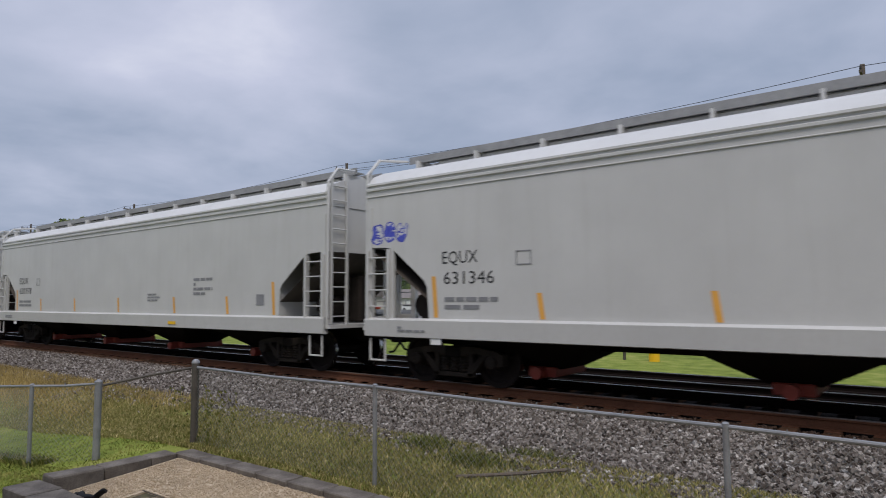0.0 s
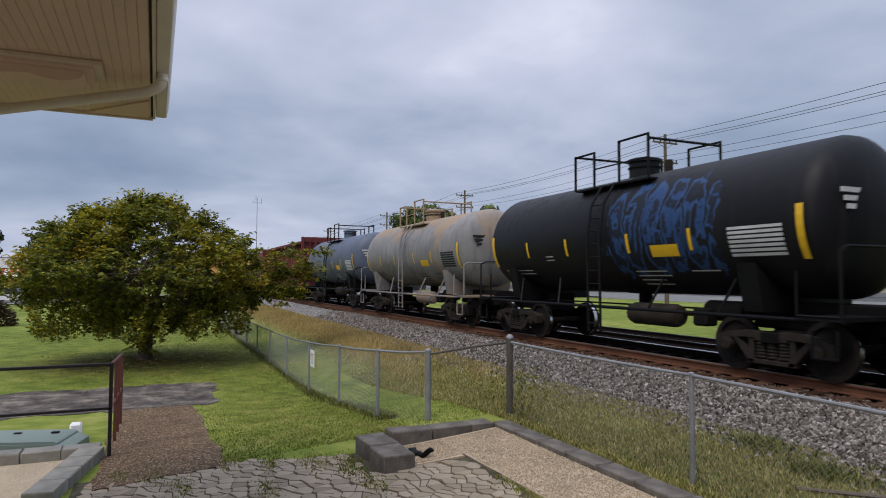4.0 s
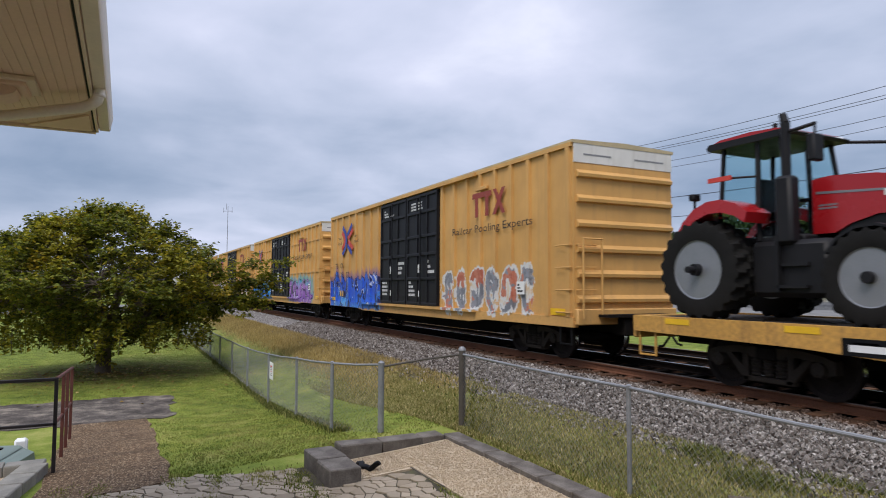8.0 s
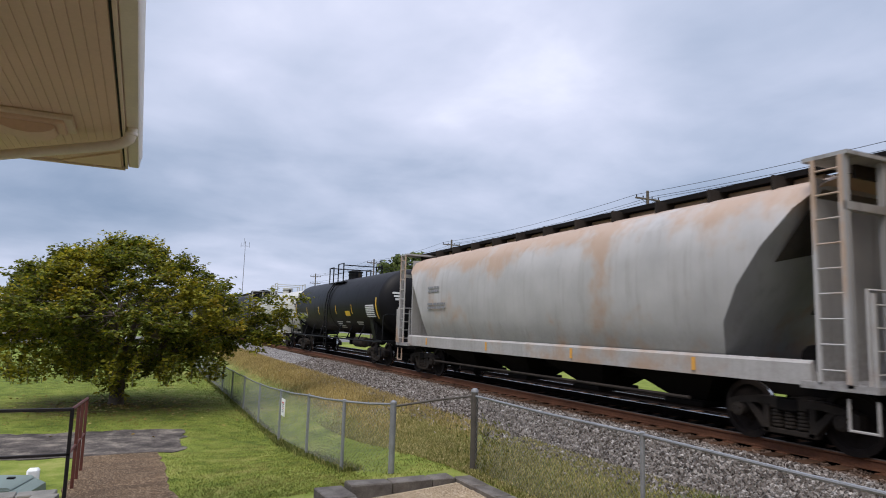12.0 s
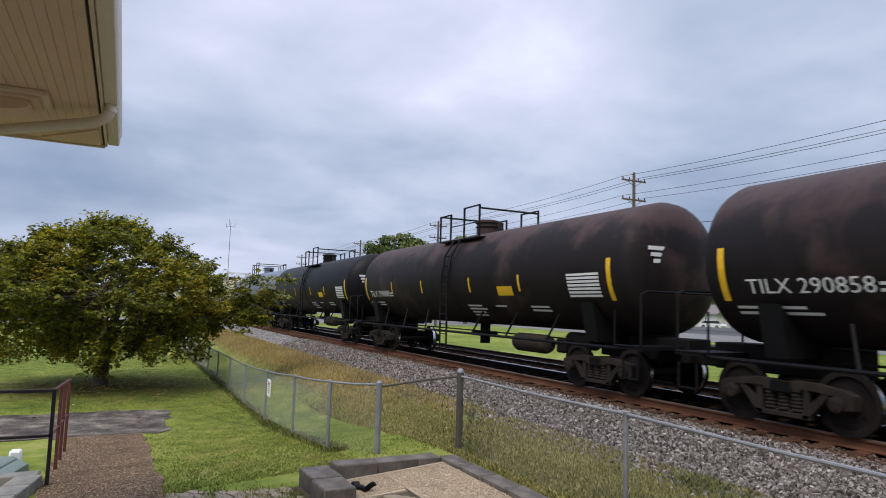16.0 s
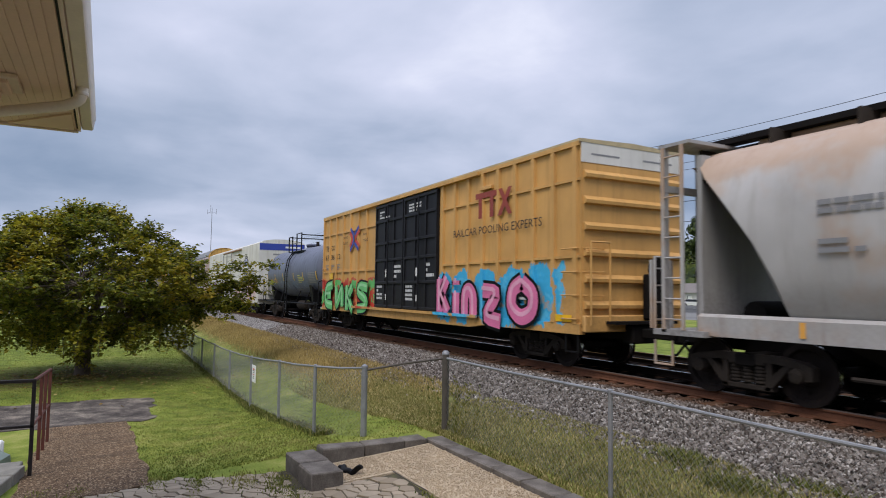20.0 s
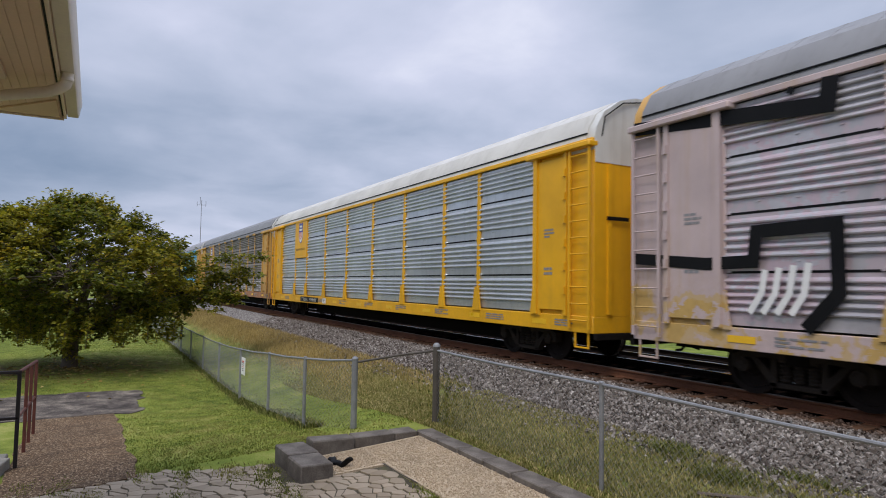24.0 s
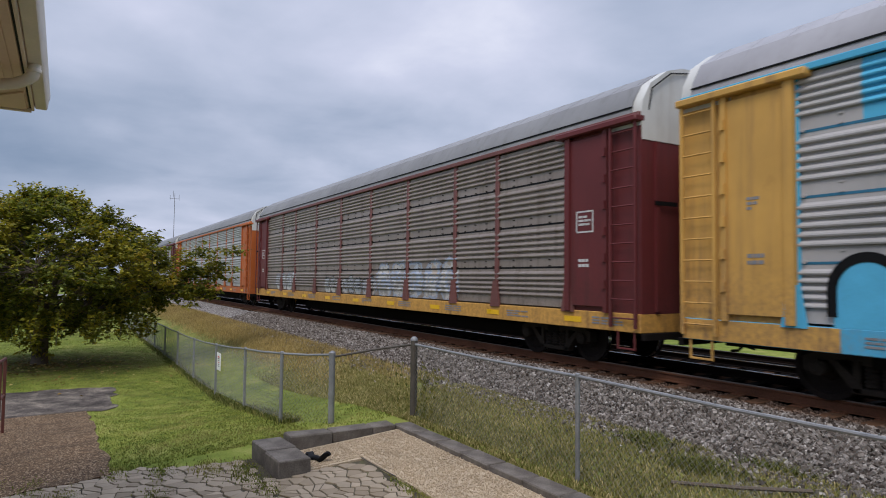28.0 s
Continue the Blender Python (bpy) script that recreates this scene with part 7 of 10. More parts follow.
    for s in (-1, 1):
        part("saddle", Mesh().prism([(-1.15, 1.05), (1.15, 1.05), (1.32, 1.9), (1.05, 1.65), (0.6, 1.38), (0, 1.28), (-0.6, 1.38), (-1.05, 1.65), (-1.32, 1.9)], "x", s * (half - 1.9) - 0.2, s * (half - 1.9) + 0.2), fr, c)
        part("stub_sill", Mesh().box(min(s * (half - 2.6), s * half), max(s * (half - 2.6), s * half), -0.32, 0.32, 0.72, 1.2, 0.02), M["steel_dark"], c)
        part("end_platform", Mesh().box(min(s * (half - 0.75), s * (half - 0.12)), max(s * (half - 0.75), s * (half - 0.12)), -1.45, 1.45, 0.98, 1.05), fr, c)
        part("end_hand_rail", Mesh().pipe([(s * (half - 0.15), -1.42, 1.05), (s * (half - 0.15), -1.42, 2.05), (s * (half - 0.15), -1.25, 2.12), (s * (half - 0.15), 1.25, 2.12), (s * (half - 0.15), 1.42, 2.05), (s * (half - 0.15), 1.42, 1.05)], 0.026, 6), fr, c)
        part("end_hand_rail", Mesh().pipe([(s * (half - 0.15), -1.45, 1.05), (s * (half - 0.85), -1.45, 1.05), (s * (half - 0.85), -1.45, 1.75)], 0.022, 6), fr, c)
        stirrup(c, s * (half - 0.4), -1.45, fr)
        part("running_bar", Mesh().rod((s * 0.5, -1.38, 0.98), (s * (half - 0.75), -1.38, 0.98), 0.035, 8), fr, c)
        for x in (1.6, 3.4, 5.2):
            if x < half - 2.4:
                part("bar_brace", Mesh().rod((s * x, -1.38, 0.98), (s * (x + 0.22), -1.15, 1.62), 0.028, 6), fr, c)
    part("running_bar", Mesh().rod((-0.5, -1.38, 0.98), (0.5, -1.38, 0.98), 0.035, 8), fr, c)
    part("bottom_outlet", Mesh().rod((0, 0, 1.3), (0, 0, 0.62), 0.16, 10).box(-0.3, 0.3, -0.3, 0.3, 0.85, 1.0, 0.03), M["steel_dark"], c)
    part("air_reservoir", Mesh().rod((half - 3.4, -0.55, 1.0), (half - 2.5, -0.55, 1.0), 0.2, 12), M["steel_dark"], c)
    part("brake_rigging", Mesh().rod((-half + 2.5, -0.5, 1.02), (half - 2.5, -0.5, 1.02), 0.022, 6), M["steel_dark"], c)
    rx = half - 4.6
    part("air_reservoir", Mesh().lathe([(rx - 0.75, 0.05), (rx - 0.70, 0.20), (rx - 0.6, 0.24), (rx + 0.6, 0.24), (rx + 0.70, 0.20), (rx + 0.75, 0.05)], (0, -0.85, 0.86), "x", 14), fr if ink is M["letter_black"] else M["truck"], c, "air reservoir slung under the tank")
    part("brake_valve", Mesh().box(rx + 1.1, rx + 1.45, -0.95, -0.6, 0.7, 1.05, 0.04).rod((rx + 0.75, -0.8, 0.9), (rx + 1.1, -0.8, 0.9), 0.03, 6), M["steel_dark"], c)

    def on_shell(name, x0, x1, z0, z1, mat, lift=0.006):
        n = 5
        pts = []
        for i in range(n + 1):
            z = z0 + (z1 - z0) * i / n
            a = min(0.999, max(-0.999, (z - tz) / radius))
            y = -math.cos(math.asin(a)) * (radius + lift)
            pts.append([(x0, y, z), (x1, y, z)])
        return part(name, Mesh().grid([[p[0] for p in pts], [p[1] for p in pts]]), mat, c, smooth=0)
    for i, x in enumerate((-L * 0.915, -L * 0.57, -L * 0.245, L * 0.165, L * 0.485, L * 0.90)):
        tall = i in (0, 5)
        on_shell("reflector_strip", x, x + (0.13 if tall else 0.085), tz - (0.72 if tall and not plain_marks else 0.5), tz + (0.16 if tall and not plain_marks else -0.08), M[mark])
    if text:
        me = TEXT[text].copy()
        me.materials.clear()
        me.materials.append(ink)
        x0, x1, z0, z1 = -L * 0.915 + 0.50, -L * 0.915 + 0.50 + min(2.0, L * 0.34), tz - 0.60, tz - 0.36
        for v in me.vertices:
            z = z0 + v.co.z * (z1 - z0)
            v.co = (x0 + v.co.x * (x1 - x0), -math.cos(math.asin((z - tz) / radius)) * (radius + 0.008), z)
        part("lettering", me, None, c)
    r = random.Random(seed)
    for k, (xa, za, w, n) in enumerate(((-L + hd + 0.35, tz - 0.84, 1.6, 2), (-L + hd + 2.7, tz - 0.5, 0.35, 2), (0.9, tz - 0.9, 1.0, 4), (2.5, tz - 0.9, 0.7, 1), (4.2, tz - 0.9, 1.0, 2))):
        if xa + w > L - 0.6:
            continue
        for j in range(n):
            on_shell("stencil_print", xa, xa + w * r.uniform(0.7, 1.0), za - 0.09 * j, za - 0.09 * j + (0.045 if ink is M["white"] else 0.025), small_ink or ink)
    for j in range(7):
        on_shell("stencil_print", L * 0.9 - 1.35, L * 0.9 - 0.25, tz - 0.18 - 0.078 * j, tz - 0.13 - 0.078 * j, small_ink or ink)
    if plain_marks:
        for j in range(5):
            on_shell("stencil_print", 1.75, 1.75 + (0.45, 0.95, 0.9, 0.95, 0.5)[j], tz - 0.28 - 0.085 * j, tz - 0.235 - 0.085 * j, M["pale_print"])
    else:
        on_shell("placard", L * 0.485 - 1.05, L * 0.485 - 0.3, tz - 0.6, tz - 0.36, M[mark])
    # print on the head
    for j in range(3):
        part("head_print", Mesh().box(L - 0.10 + 0.0, L - 0.085 + 0.02, -0.95 + 0.07 * j, -0.25, tz + 0.32 - 0.13 * j, tz + 0.40 - 0.13 * j), small_ink or ink, c)
    return c


# ---- boxcars ----
def box_car(label, half, centre, paint, end_paint, slogan, seed, doors_open=0, horizontal=False):
    c = freight_car("boxcar", label, half, centre, half - 2.3)
    H, W = half - 0.12, 1.47
    part("body", Mesh().box(-H, H, -W, W, 1.0, 4.93), paint, c)
    part("roof", Mesh().prism([(-W - 0.06, 4.90), (W + 0.06, 4.90), (W + 0.06, 4.97), (0, 5.02), (-W - 0.06, 4.97)], "x", -H - 0.03, H + 0.03), M["roof_cream"], c)
    part("roof_edge", Mesh().box(-H, H, -W - 0.07, -W - 0.02, 4.82, 4.92), paint, c)
    for i in range(17):
        x = -H + 0.4 + i * (2 * H - 0.8) / 16
        part("roof_rib", Mesh().prism([(-W, 4.97), (W, 4.97), (0, 5.045)], "x", x - 0.04, x + 0.04), M["roof_cream"], c)
    y = -W
    d0, d1 = -2.45, 2.5
    ribs = [-H + 0.10, -H + 0.95, -H + 1.85, -H + 2.75, -H + 3.65, -H + 4.55, -H + 5.45, -H + 6.35]
    ribs = [x for x in ribs if x < d0 - 0.3] + [d1 + 0.25 + i * (H - d1 - 0.4) / 8 for i in range(9)]
    for x in ribs:
        for s in (-1, 1):
            yy = s * W
            part("side_post", Mesh().prism([(x - 0.075, yy), (x - 0.06, yy + s * 0.068), (x + 0.06, yy + s * 0.068), (x + 0.075, yy)], "z", 1.02, 4.85), paint, c)
    if horizontal:
        for z in (2.45, 4.1):
            part("panel_seam", Mesh().box(-H, d0 - 0.1, y - 0.05, y, z - 0.03, z + 0.03), paint, c)
            part("panel_seam", Mesh().box(d1 + 0.1, H, y - 0.05, y, z - 0.03, z + 0.03), paint, c)
    # doors
    for a, b in ((d0, 0.03), (0.07, d1)):
        d = part("door", Mesh().box(a, b, y - 0.07, y - 0.005, 1.08, 4.78), M["door_black"], c, "black steel plug door")
        for z in (1.12, 1.95, 2.75, 3.35, 4.15, 4.7):
            part("door_rib", Mesh().box(a + 0.04, b - 0.04, y - 0.12, y - 0.07, z - 0.05, z + 0.05, 0.015), M["door_black"], d)
        for x in (a + 0.06, a + (b - a) * 0.36, a + (b - a) * 0.68, b - 0.06):
            part("door_post", Mesh().box(x - 0.04, x + 0.04, y - 0.11, y - 0.07, 1.1, 4.75), M["door_black"], d)
        part("lock_rod", Mesh().rod((a + (b - a) * 0.5, y - 0.14, 1.1), (a + (b - a) * 0.5, y - 0.14, 4.7), 0.025, 6), M["door_black"], d)
        bars(d, a + 0.35, a + 1.3, 4.25, 4.55, y - 0.075, M["print_white"], 3, seed)
        bars(d, a + 0.15, a + 0.7, 1.35, 1.9, y - 0.075, M["print_white"], 4, seed + 3)
        bars(d, b - 0.75, b - 0.2, 2.1, 2.6, y - 0.075, M["print_white"], 3, seed + 4)
        plate(d, a + 0.9, a + 1.08, 2.15, 2.42, y - 0.075, M["white"], "door_card")
        plate(d, a + 0.95, a + 1.1, 1.35, 1.55, y - 0.075, M["white"], "door_card")
    part("door_track", Mesh().box(d0 - 2.3, d1 + 2.4, y - 0.16, y, 0.98, 1.06).box(d0 - 2.3, d1 + 2.4, y - 0.14, y, 4.80, 4.90), paint, c)
    part("side_sill", Mesh().prism([(-H, 1.02), (-H, 0.80), (-H + 3.9, 0.80), (-H + 4.6, 0.72), (H - 4.6, 0.72), (H - 3.9, 0.80), (H, 0.80), (H, 1.02)], "y", y - 0.05, y + 0.1), paint, c)
    part("side_sill", Mesh().box(-H, H, W - 0.1, W + 0.05, 0.78, 1.02), paint, c)
    part("centre_sill", Mesh().prism([(-H, 0.66), (-H, 1.0), (H, 1.0), (H, 0.66), (H - 4.2, 0.66), (H - 5.2, 0.32), (-H + 5.2, 0.32), (-H + 4.2, 0.66)], "y", -0.3, 0.3), M["steel_dark"], c)
    part("underframe", Mesh().box(-H, H, -W, W, 0.94, 1.0), M["steel_dark"], c)
    part("brake_cylinder", Mesh().rod((-1.0, -0.7, 0.75), (0.2, -0.7, 0.75), 0.2, 12).rod((0.6, -0.8, 0.8), (1.5, -0.8, 0.8), 0.16, 10), M["steel_dark"], c)
    for s in (-1, 1):
        x = s * H
        part("end_liner", Mesh().box(min(x, x + s * 0.012), max(x, x + s * 0.012), -W + 0.04, W - 0.04, 1.2, 4.45), paint, c)
        for k in range(6):
            z = 1.32 + k * 0.56
            rib = [(x, z), (x + s * 0.10, z + 0.03), (x + s * 0.11, z + 0.10), (x, z + 0.20)]
            part("end_rib", Mesh().prism(rib, "y", -W + 0.06, W - 0.06), paint, c, smooth=0)
        part("crossover_platform", Mesh().box(min(x, x + s * 0.42), max(x, x + s * 0.42), -0.9, 0.9, 1.02, 1.08), M["steel_dark"], c)
        if not (s > 0 and slogan[1] == "a" and not doors_open and seed == 10):
            part("brake_gear", Mesh().box(min(x + s * 0.1, x + s * 0.3), max(x + s * 0.1, x + s * 0.3), 0.15, 0.62, 1.1, 2.1, 0.04).lathe([(x + s * 0.3, 0.27), (x + s * 0.34, 0.27)], (0, 0.4, 2.2), "x", 16), M["steel_dark"], c, "grimy hand brake")
        part("end_rung_frame", Mesh().pipe([(x + s * 0.2, -W + 0.1, 1.0), (x + s * 0.2, -W + 0.1, 2.75), (x + s * 0.2, -W + 0.62, 2.75), (x + s * 0.2, -W + 0.62, 1.0)], 0.022, 6), paint, c)
        part("end_panel", Mesh().box(min(x, x + s * 0.02), max(x, x + s * 0.02), -W, W, 4.47, 4.92), end_paint, c, "pale panel at the top of the end")
        for ya, yb in ((-1.2, -0.4), (0.3, 1.2)):
            part("end_print", Mesh().box(min(x + s * 0.021, x + s * 0.024), max(x + s * 0.021, x + s * 0.024), ya, yb, 4.64, 4.68), M["print_grey"], c)
        for z0_ in (1.0, 1.5, 2.0, 2.5):
            part("grab_iron", Mesh().pipe([(x - s * 0.05, y - 0.02, z0_ + 0.12), (x - s * 0.05, y - 0.09, z0_ + 0.12), (x - s * 0.55, y - 0.09, z0_ + 0.12), (x - s * 0.55, y - 0.02, z0_ + 0.12)], 0.014, 5), paint, c)
            part("grab_iron", Mesh().pipe([(x, -W + 0.05, z0_ + 0.12), (x + s * 0.09, -W + 0.05, z0_ + 0.12), (x + s * 0.09, -W + 0.55, z0_ + 0.12), (x, -W + 0.55, z0_ + 0.12)], 0.014, 5), paint, c)
        part("end_sill", Mesh().box(min(x, x + s * 0.12), max(x, x + s * 0.12), -W, W, 0.85, 1.2, 0.02), paint, c)
        part("draft_gear", Mesh().box(min(x, x + s * 0.35), max(x, x + s * 0.35), -0.35, 0.35, 0.6, 1.0, 0.03), M["steel_dark"], c)
        stirrup(c, x - s * 0.3, y, M["black"])
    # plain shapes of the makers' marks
    rx = 4.72
    lg = M["red_logo"]
    m = Mesh().box(rx, rx + 1.05, y - 0.075, y - 0.071, 4.15, 4.30)
    for a in (rx + 0.16, rx + 0.72):
        m.box(a, a + 0.17, y - 0.075, y - 0.071, 3.62, 4.16)
    m.prism([(rx + 1.1, 3.62), (rx + 1.27, 3.62), (rx + 1.75, 4.3), (rx + 1.58, 4.3)], "y", y - 0.075, y - 0.071)
    m.prism([(rx + 1.58, 3.62), (rx + 1.75, 3.62), (rx + 1.30, 4.3), (rx + 1.13, 4.3)], "y", y - 0.075, y - 0.071)
    part("emblem", m, lg, c, "dull red block emblem")
    words(slogan, c, 3.5, 7.7, 3.20, 3.42, y - 0.072, M["letter_black"])
    lx, ez = (-H + 4.22, 0.72) if seed == 24 else (-H + 2.78, 0.82) if seed == 11 else (-H + 2.6, 1.0)
    for pts, mt in (([(-0.70, 0.62), (-0.30, 0.34), (-0.15, 0.0), (-0.30, -0.34), (-0.70, -0.62)], "blue_logo"), ([(-0.80, 0.38), (-0.46, 0.15), (-0.38, 0.0), (-0.46, -0.15), (-0.80, -0.38)], "brightred"),
                    ([(-0.02, 0.22), (0.62, 0.66)], "blue_logo"), ([(0.08, 0.05), (0.76, 0.44)], "brightred"), ([(0.10, -0.08), (0.76, -0.40)], "brightred"), ([(-0.02, -0.22), (0.62, -0.62)], "blue_logo")):
        part("emblem", Mesh().stroke([(lx + p * ez, 3.73 + q * ez) for p, q in pts], 0.19 * ez, y - 0.071), M[mt], c, "crossed red and blue emblem", smooth=0)
    words("next", c, lx - 1.35, lx - 0.85, 3.80, 3.95, y - 0.072, M["letter_black"])
    words("load", c, lx - 1.35, lx - 0.85, 3.56, 3.71, y - 0.072, M["letter_black"])
    words("any", c, lx + 0.95, lx + 1.35, 3.80, 3.92, y - 0.072, M["letter_black"])
    words("road", c, lx + 0.95, lx + 1.45, 3.56, 3.71, y - 0.072, M["letter_black"])
    x9, z9 = (-H + 2.1, 2.82) if seed == 11 else (-H + 0.32, 3.40) if horizontal else (-H + 0.85, 2.50)
    for k, t in enumerate(("TB", "OX")):
        words(t, c, x9 + 0.78 * k, x9 + 0.42 + 0.78 * k, z9, z9 + 0.25, y - 0.012 if horizontal else y - 0.072, M["letter_black"])
    for k, t in enumerate(("63", "36", "12") if horizontal else ("66", "29", "07")):
        words(t, c, x9 + 0.78 * k, x9 + 0.42 + 0.78 * k, z9 - 0.40, z9 - 0.16, y - 0.012 if horizontal else y - 0.072, M["letter_black"])
    for k in range(3):
        bars(c, x9 + 0.75 * k + 0.05, x9 + 0.75 * k + 0.5, z9 - 0.85, z9 - 0.6, y - 0.012, M["print_grey"], 4, seed + k)
    plate(c, x9 + 0.72, x9 + 1.18, z9 - 1.25, z9 - 1.0, y - 0.056, M["yellow_mark"], "notice_plate")
    plate(c, H - 0.8, H - 0.25, 1.05, 1.2, y - 0.056, M["yellow_mark"], "reflector_strip")
    plate(c, -H + 0.3, -H + 0.85, 1.05, 1.2, y - 0.056, M["yellow_mark"], "reflector_strip")
    plate(c, H - 2.2, H - 1.85, 1.5, 1.82, y - 0.072, M["white"], "data_plate")
    bars(c, H - 2.15, H - 1.9, 1.55, 1.78, y - 0.077, M["letter_black"], 3, seed + 6)
    part("defect_card_holder", Mesh().box(rx + 0.2, rx + 0.8, y - 0.1, y, 4.36, 4.46, 0.01), paint, c)
    return c


def reefer_car(label, half, centre, paint, seed):
    c = freight_car("refrigerator_car", label, half, centre, half - 2.6)
    H, W = half - 0.12, 1.5
    prof = [(-W, 0.72), (W, 0.72), (W, 4.70), (W * 0.8, 4.86), (W * 0.4, 4.95), (0, 4.98), (-W * 0.4, 4.95), (-W * 0.8, 4.86), (-W, 4.70)]
    part("body", Mesh().prism(prof, "x", -H, H), paint, c)
    y = -W
    d = part("door", Mesh().box(-2.35, 1.5, y - 0.08, y - 0.004, 0.95, 4.5, 0.01), paint, c, "white sliding plug door")
    for z in (1.3, 2.3, 3.4, 4.3):
        part("door_rib", Mesh().box(-2.3, 1.45, y - 0.11, y - 0.08, z - 0.03, z + 0.03), paint, d)
    for x in (-2.3, -0.6, 1.4):
        part("lock_rod", Mesh().rod((x + 0.1, y - 0.13, 1.0), (x + 0.1, y - 0.13, 4.45), 0.025, 6), M["galv"], d)
    part("door_track", Mesh().box(-2.5, 5.2, y - 0.12, y, 4.52, 4.6).box(-2.5, 5.2, y - 0.12, y, 0.86, 0.94), M["rusty_track"], c)
    part("side_sill", Mesh().prism([(-H, 0.72), (H, 0.72), (H - 2.5, 0.72), (H - 4.2, 0.55), (-H + 4.2, 0.55), (-H + 2.5, 0.72)], "y", y, y + 0.1), paint, c)
    part("underframe", Mesh().box(-H, H, -0.5, 0.5, 0.6, 0.8).box(-3, 3, -1.1, 1.1, 0.5, 0.72), M["steel_dark"], c)
    for s in (-1, 1):
        x = s * H
        part("end_stripe", Mesh().box(min(x, x + s * 0.012), max(x, x + s * 0.012), -W + 0.02, W - 0.02, 4.25, 4.68), M["blue_logo"], c, "blue band at the top of the end")
        part("end_print", Mesh().box(min(x + s * 0.012, x + s * 0.016), max(x + s * 0.012, x + s * 0.016), 0.2, 1.2, 4.4, 4.52), M["white"], c)
        part("end_print", Mesh().box(min(x, x + s * 0.004), max(x, x + s * 0.004), -0.6, 0.6, 3.92, 4.02), M["print_grey"], c)
        part("cooling_unit", Mesh().box(min(x, x + s * 0.28), max(x, x + s * 0.28), -0.9, 1.1, 1.3, 2.6, 0.03), M["grimy_white"], c)
        part("unit_grille", Mesh().box(min(x + s * 0.28, x + s * 0.30), max(x + s * 0.28, x + s * 0.30), -0.3, 0.7, 1.5, 2.3), M["black"], c)
        for k in range(5):
            z = 1.1 + 0.42 * k
            part("grab_iron", Mesh().pipe([(x - s * 0.08, y - 0.01, z), (x - s * 0.08, y - 0.08, z), (x - s * 0.55, y - 0.08, z), (x - s * 0.55, y - 0.01, z)], 0.014, 5), paint, c)
        part("end_platform", Mesh().box(min(x, x + s * 0.35), max(x, x + s * 0.35), -W, W, 0.95, 1.02), M["steel_dark"], c)
        stirrup(c, x - s * 0.3, y, M["black"])
    ring = part("emblem", Mesh().lathe([(y - 0.008, 0.85), (y - 0.002, 0.85)], (6.95, 0, 3.2), "y", 40), M["letter_black"], c, "round black and blue emblem")
    part("emblem_ring", Mesh().lathe([(y - 0.011, 0.62), (y - 0.008, 0.62)], (6.95, 0, 3.2), "y", 40), M["white"], ring)
    part("emblem_disc", Mesh().lathe([(y - 0.014, 0.57), (y - 0.011, 0.57)], (6.95, 0, 3.2), "y", 40), M["blue_logo"], ring)
    part("emblem_cross", Mesh().box(6.43, 7.47, y - 0.018, y - 0.014, 3.11, 3.29).box(6.86, 7.04, y - 0.019, y - 0.0145, 2.68, 3.72), M["white"], ring)
    for k in range(20):
        a = k * math.pi / 10
        part("emblem_print", Mesh().box(-0.035, 0.035, y - 0.012, y - 0.008, 0.68, 0.79), M["white"], ring, at=Matrix.Translation((6.95, 0, 3.2)) @ Euler((0, a, 0)).to_matrix().to_4x4())
    bars(c, -H + 1.2, -H + 2.0, 2.35, 2.55, y - 0.004, M["letter_black"], 1, seed)
    bars(c, H - 2.3, H - 1.4, 2.2, 2.9, y - 0.004, M["print_grey"], 6, seed + 1)
    plate(c, H - 2.0, H - 1.3, 0.95, 1.15, y - 0.004, M["yellow_mark"], "reflector_strip")
    return c


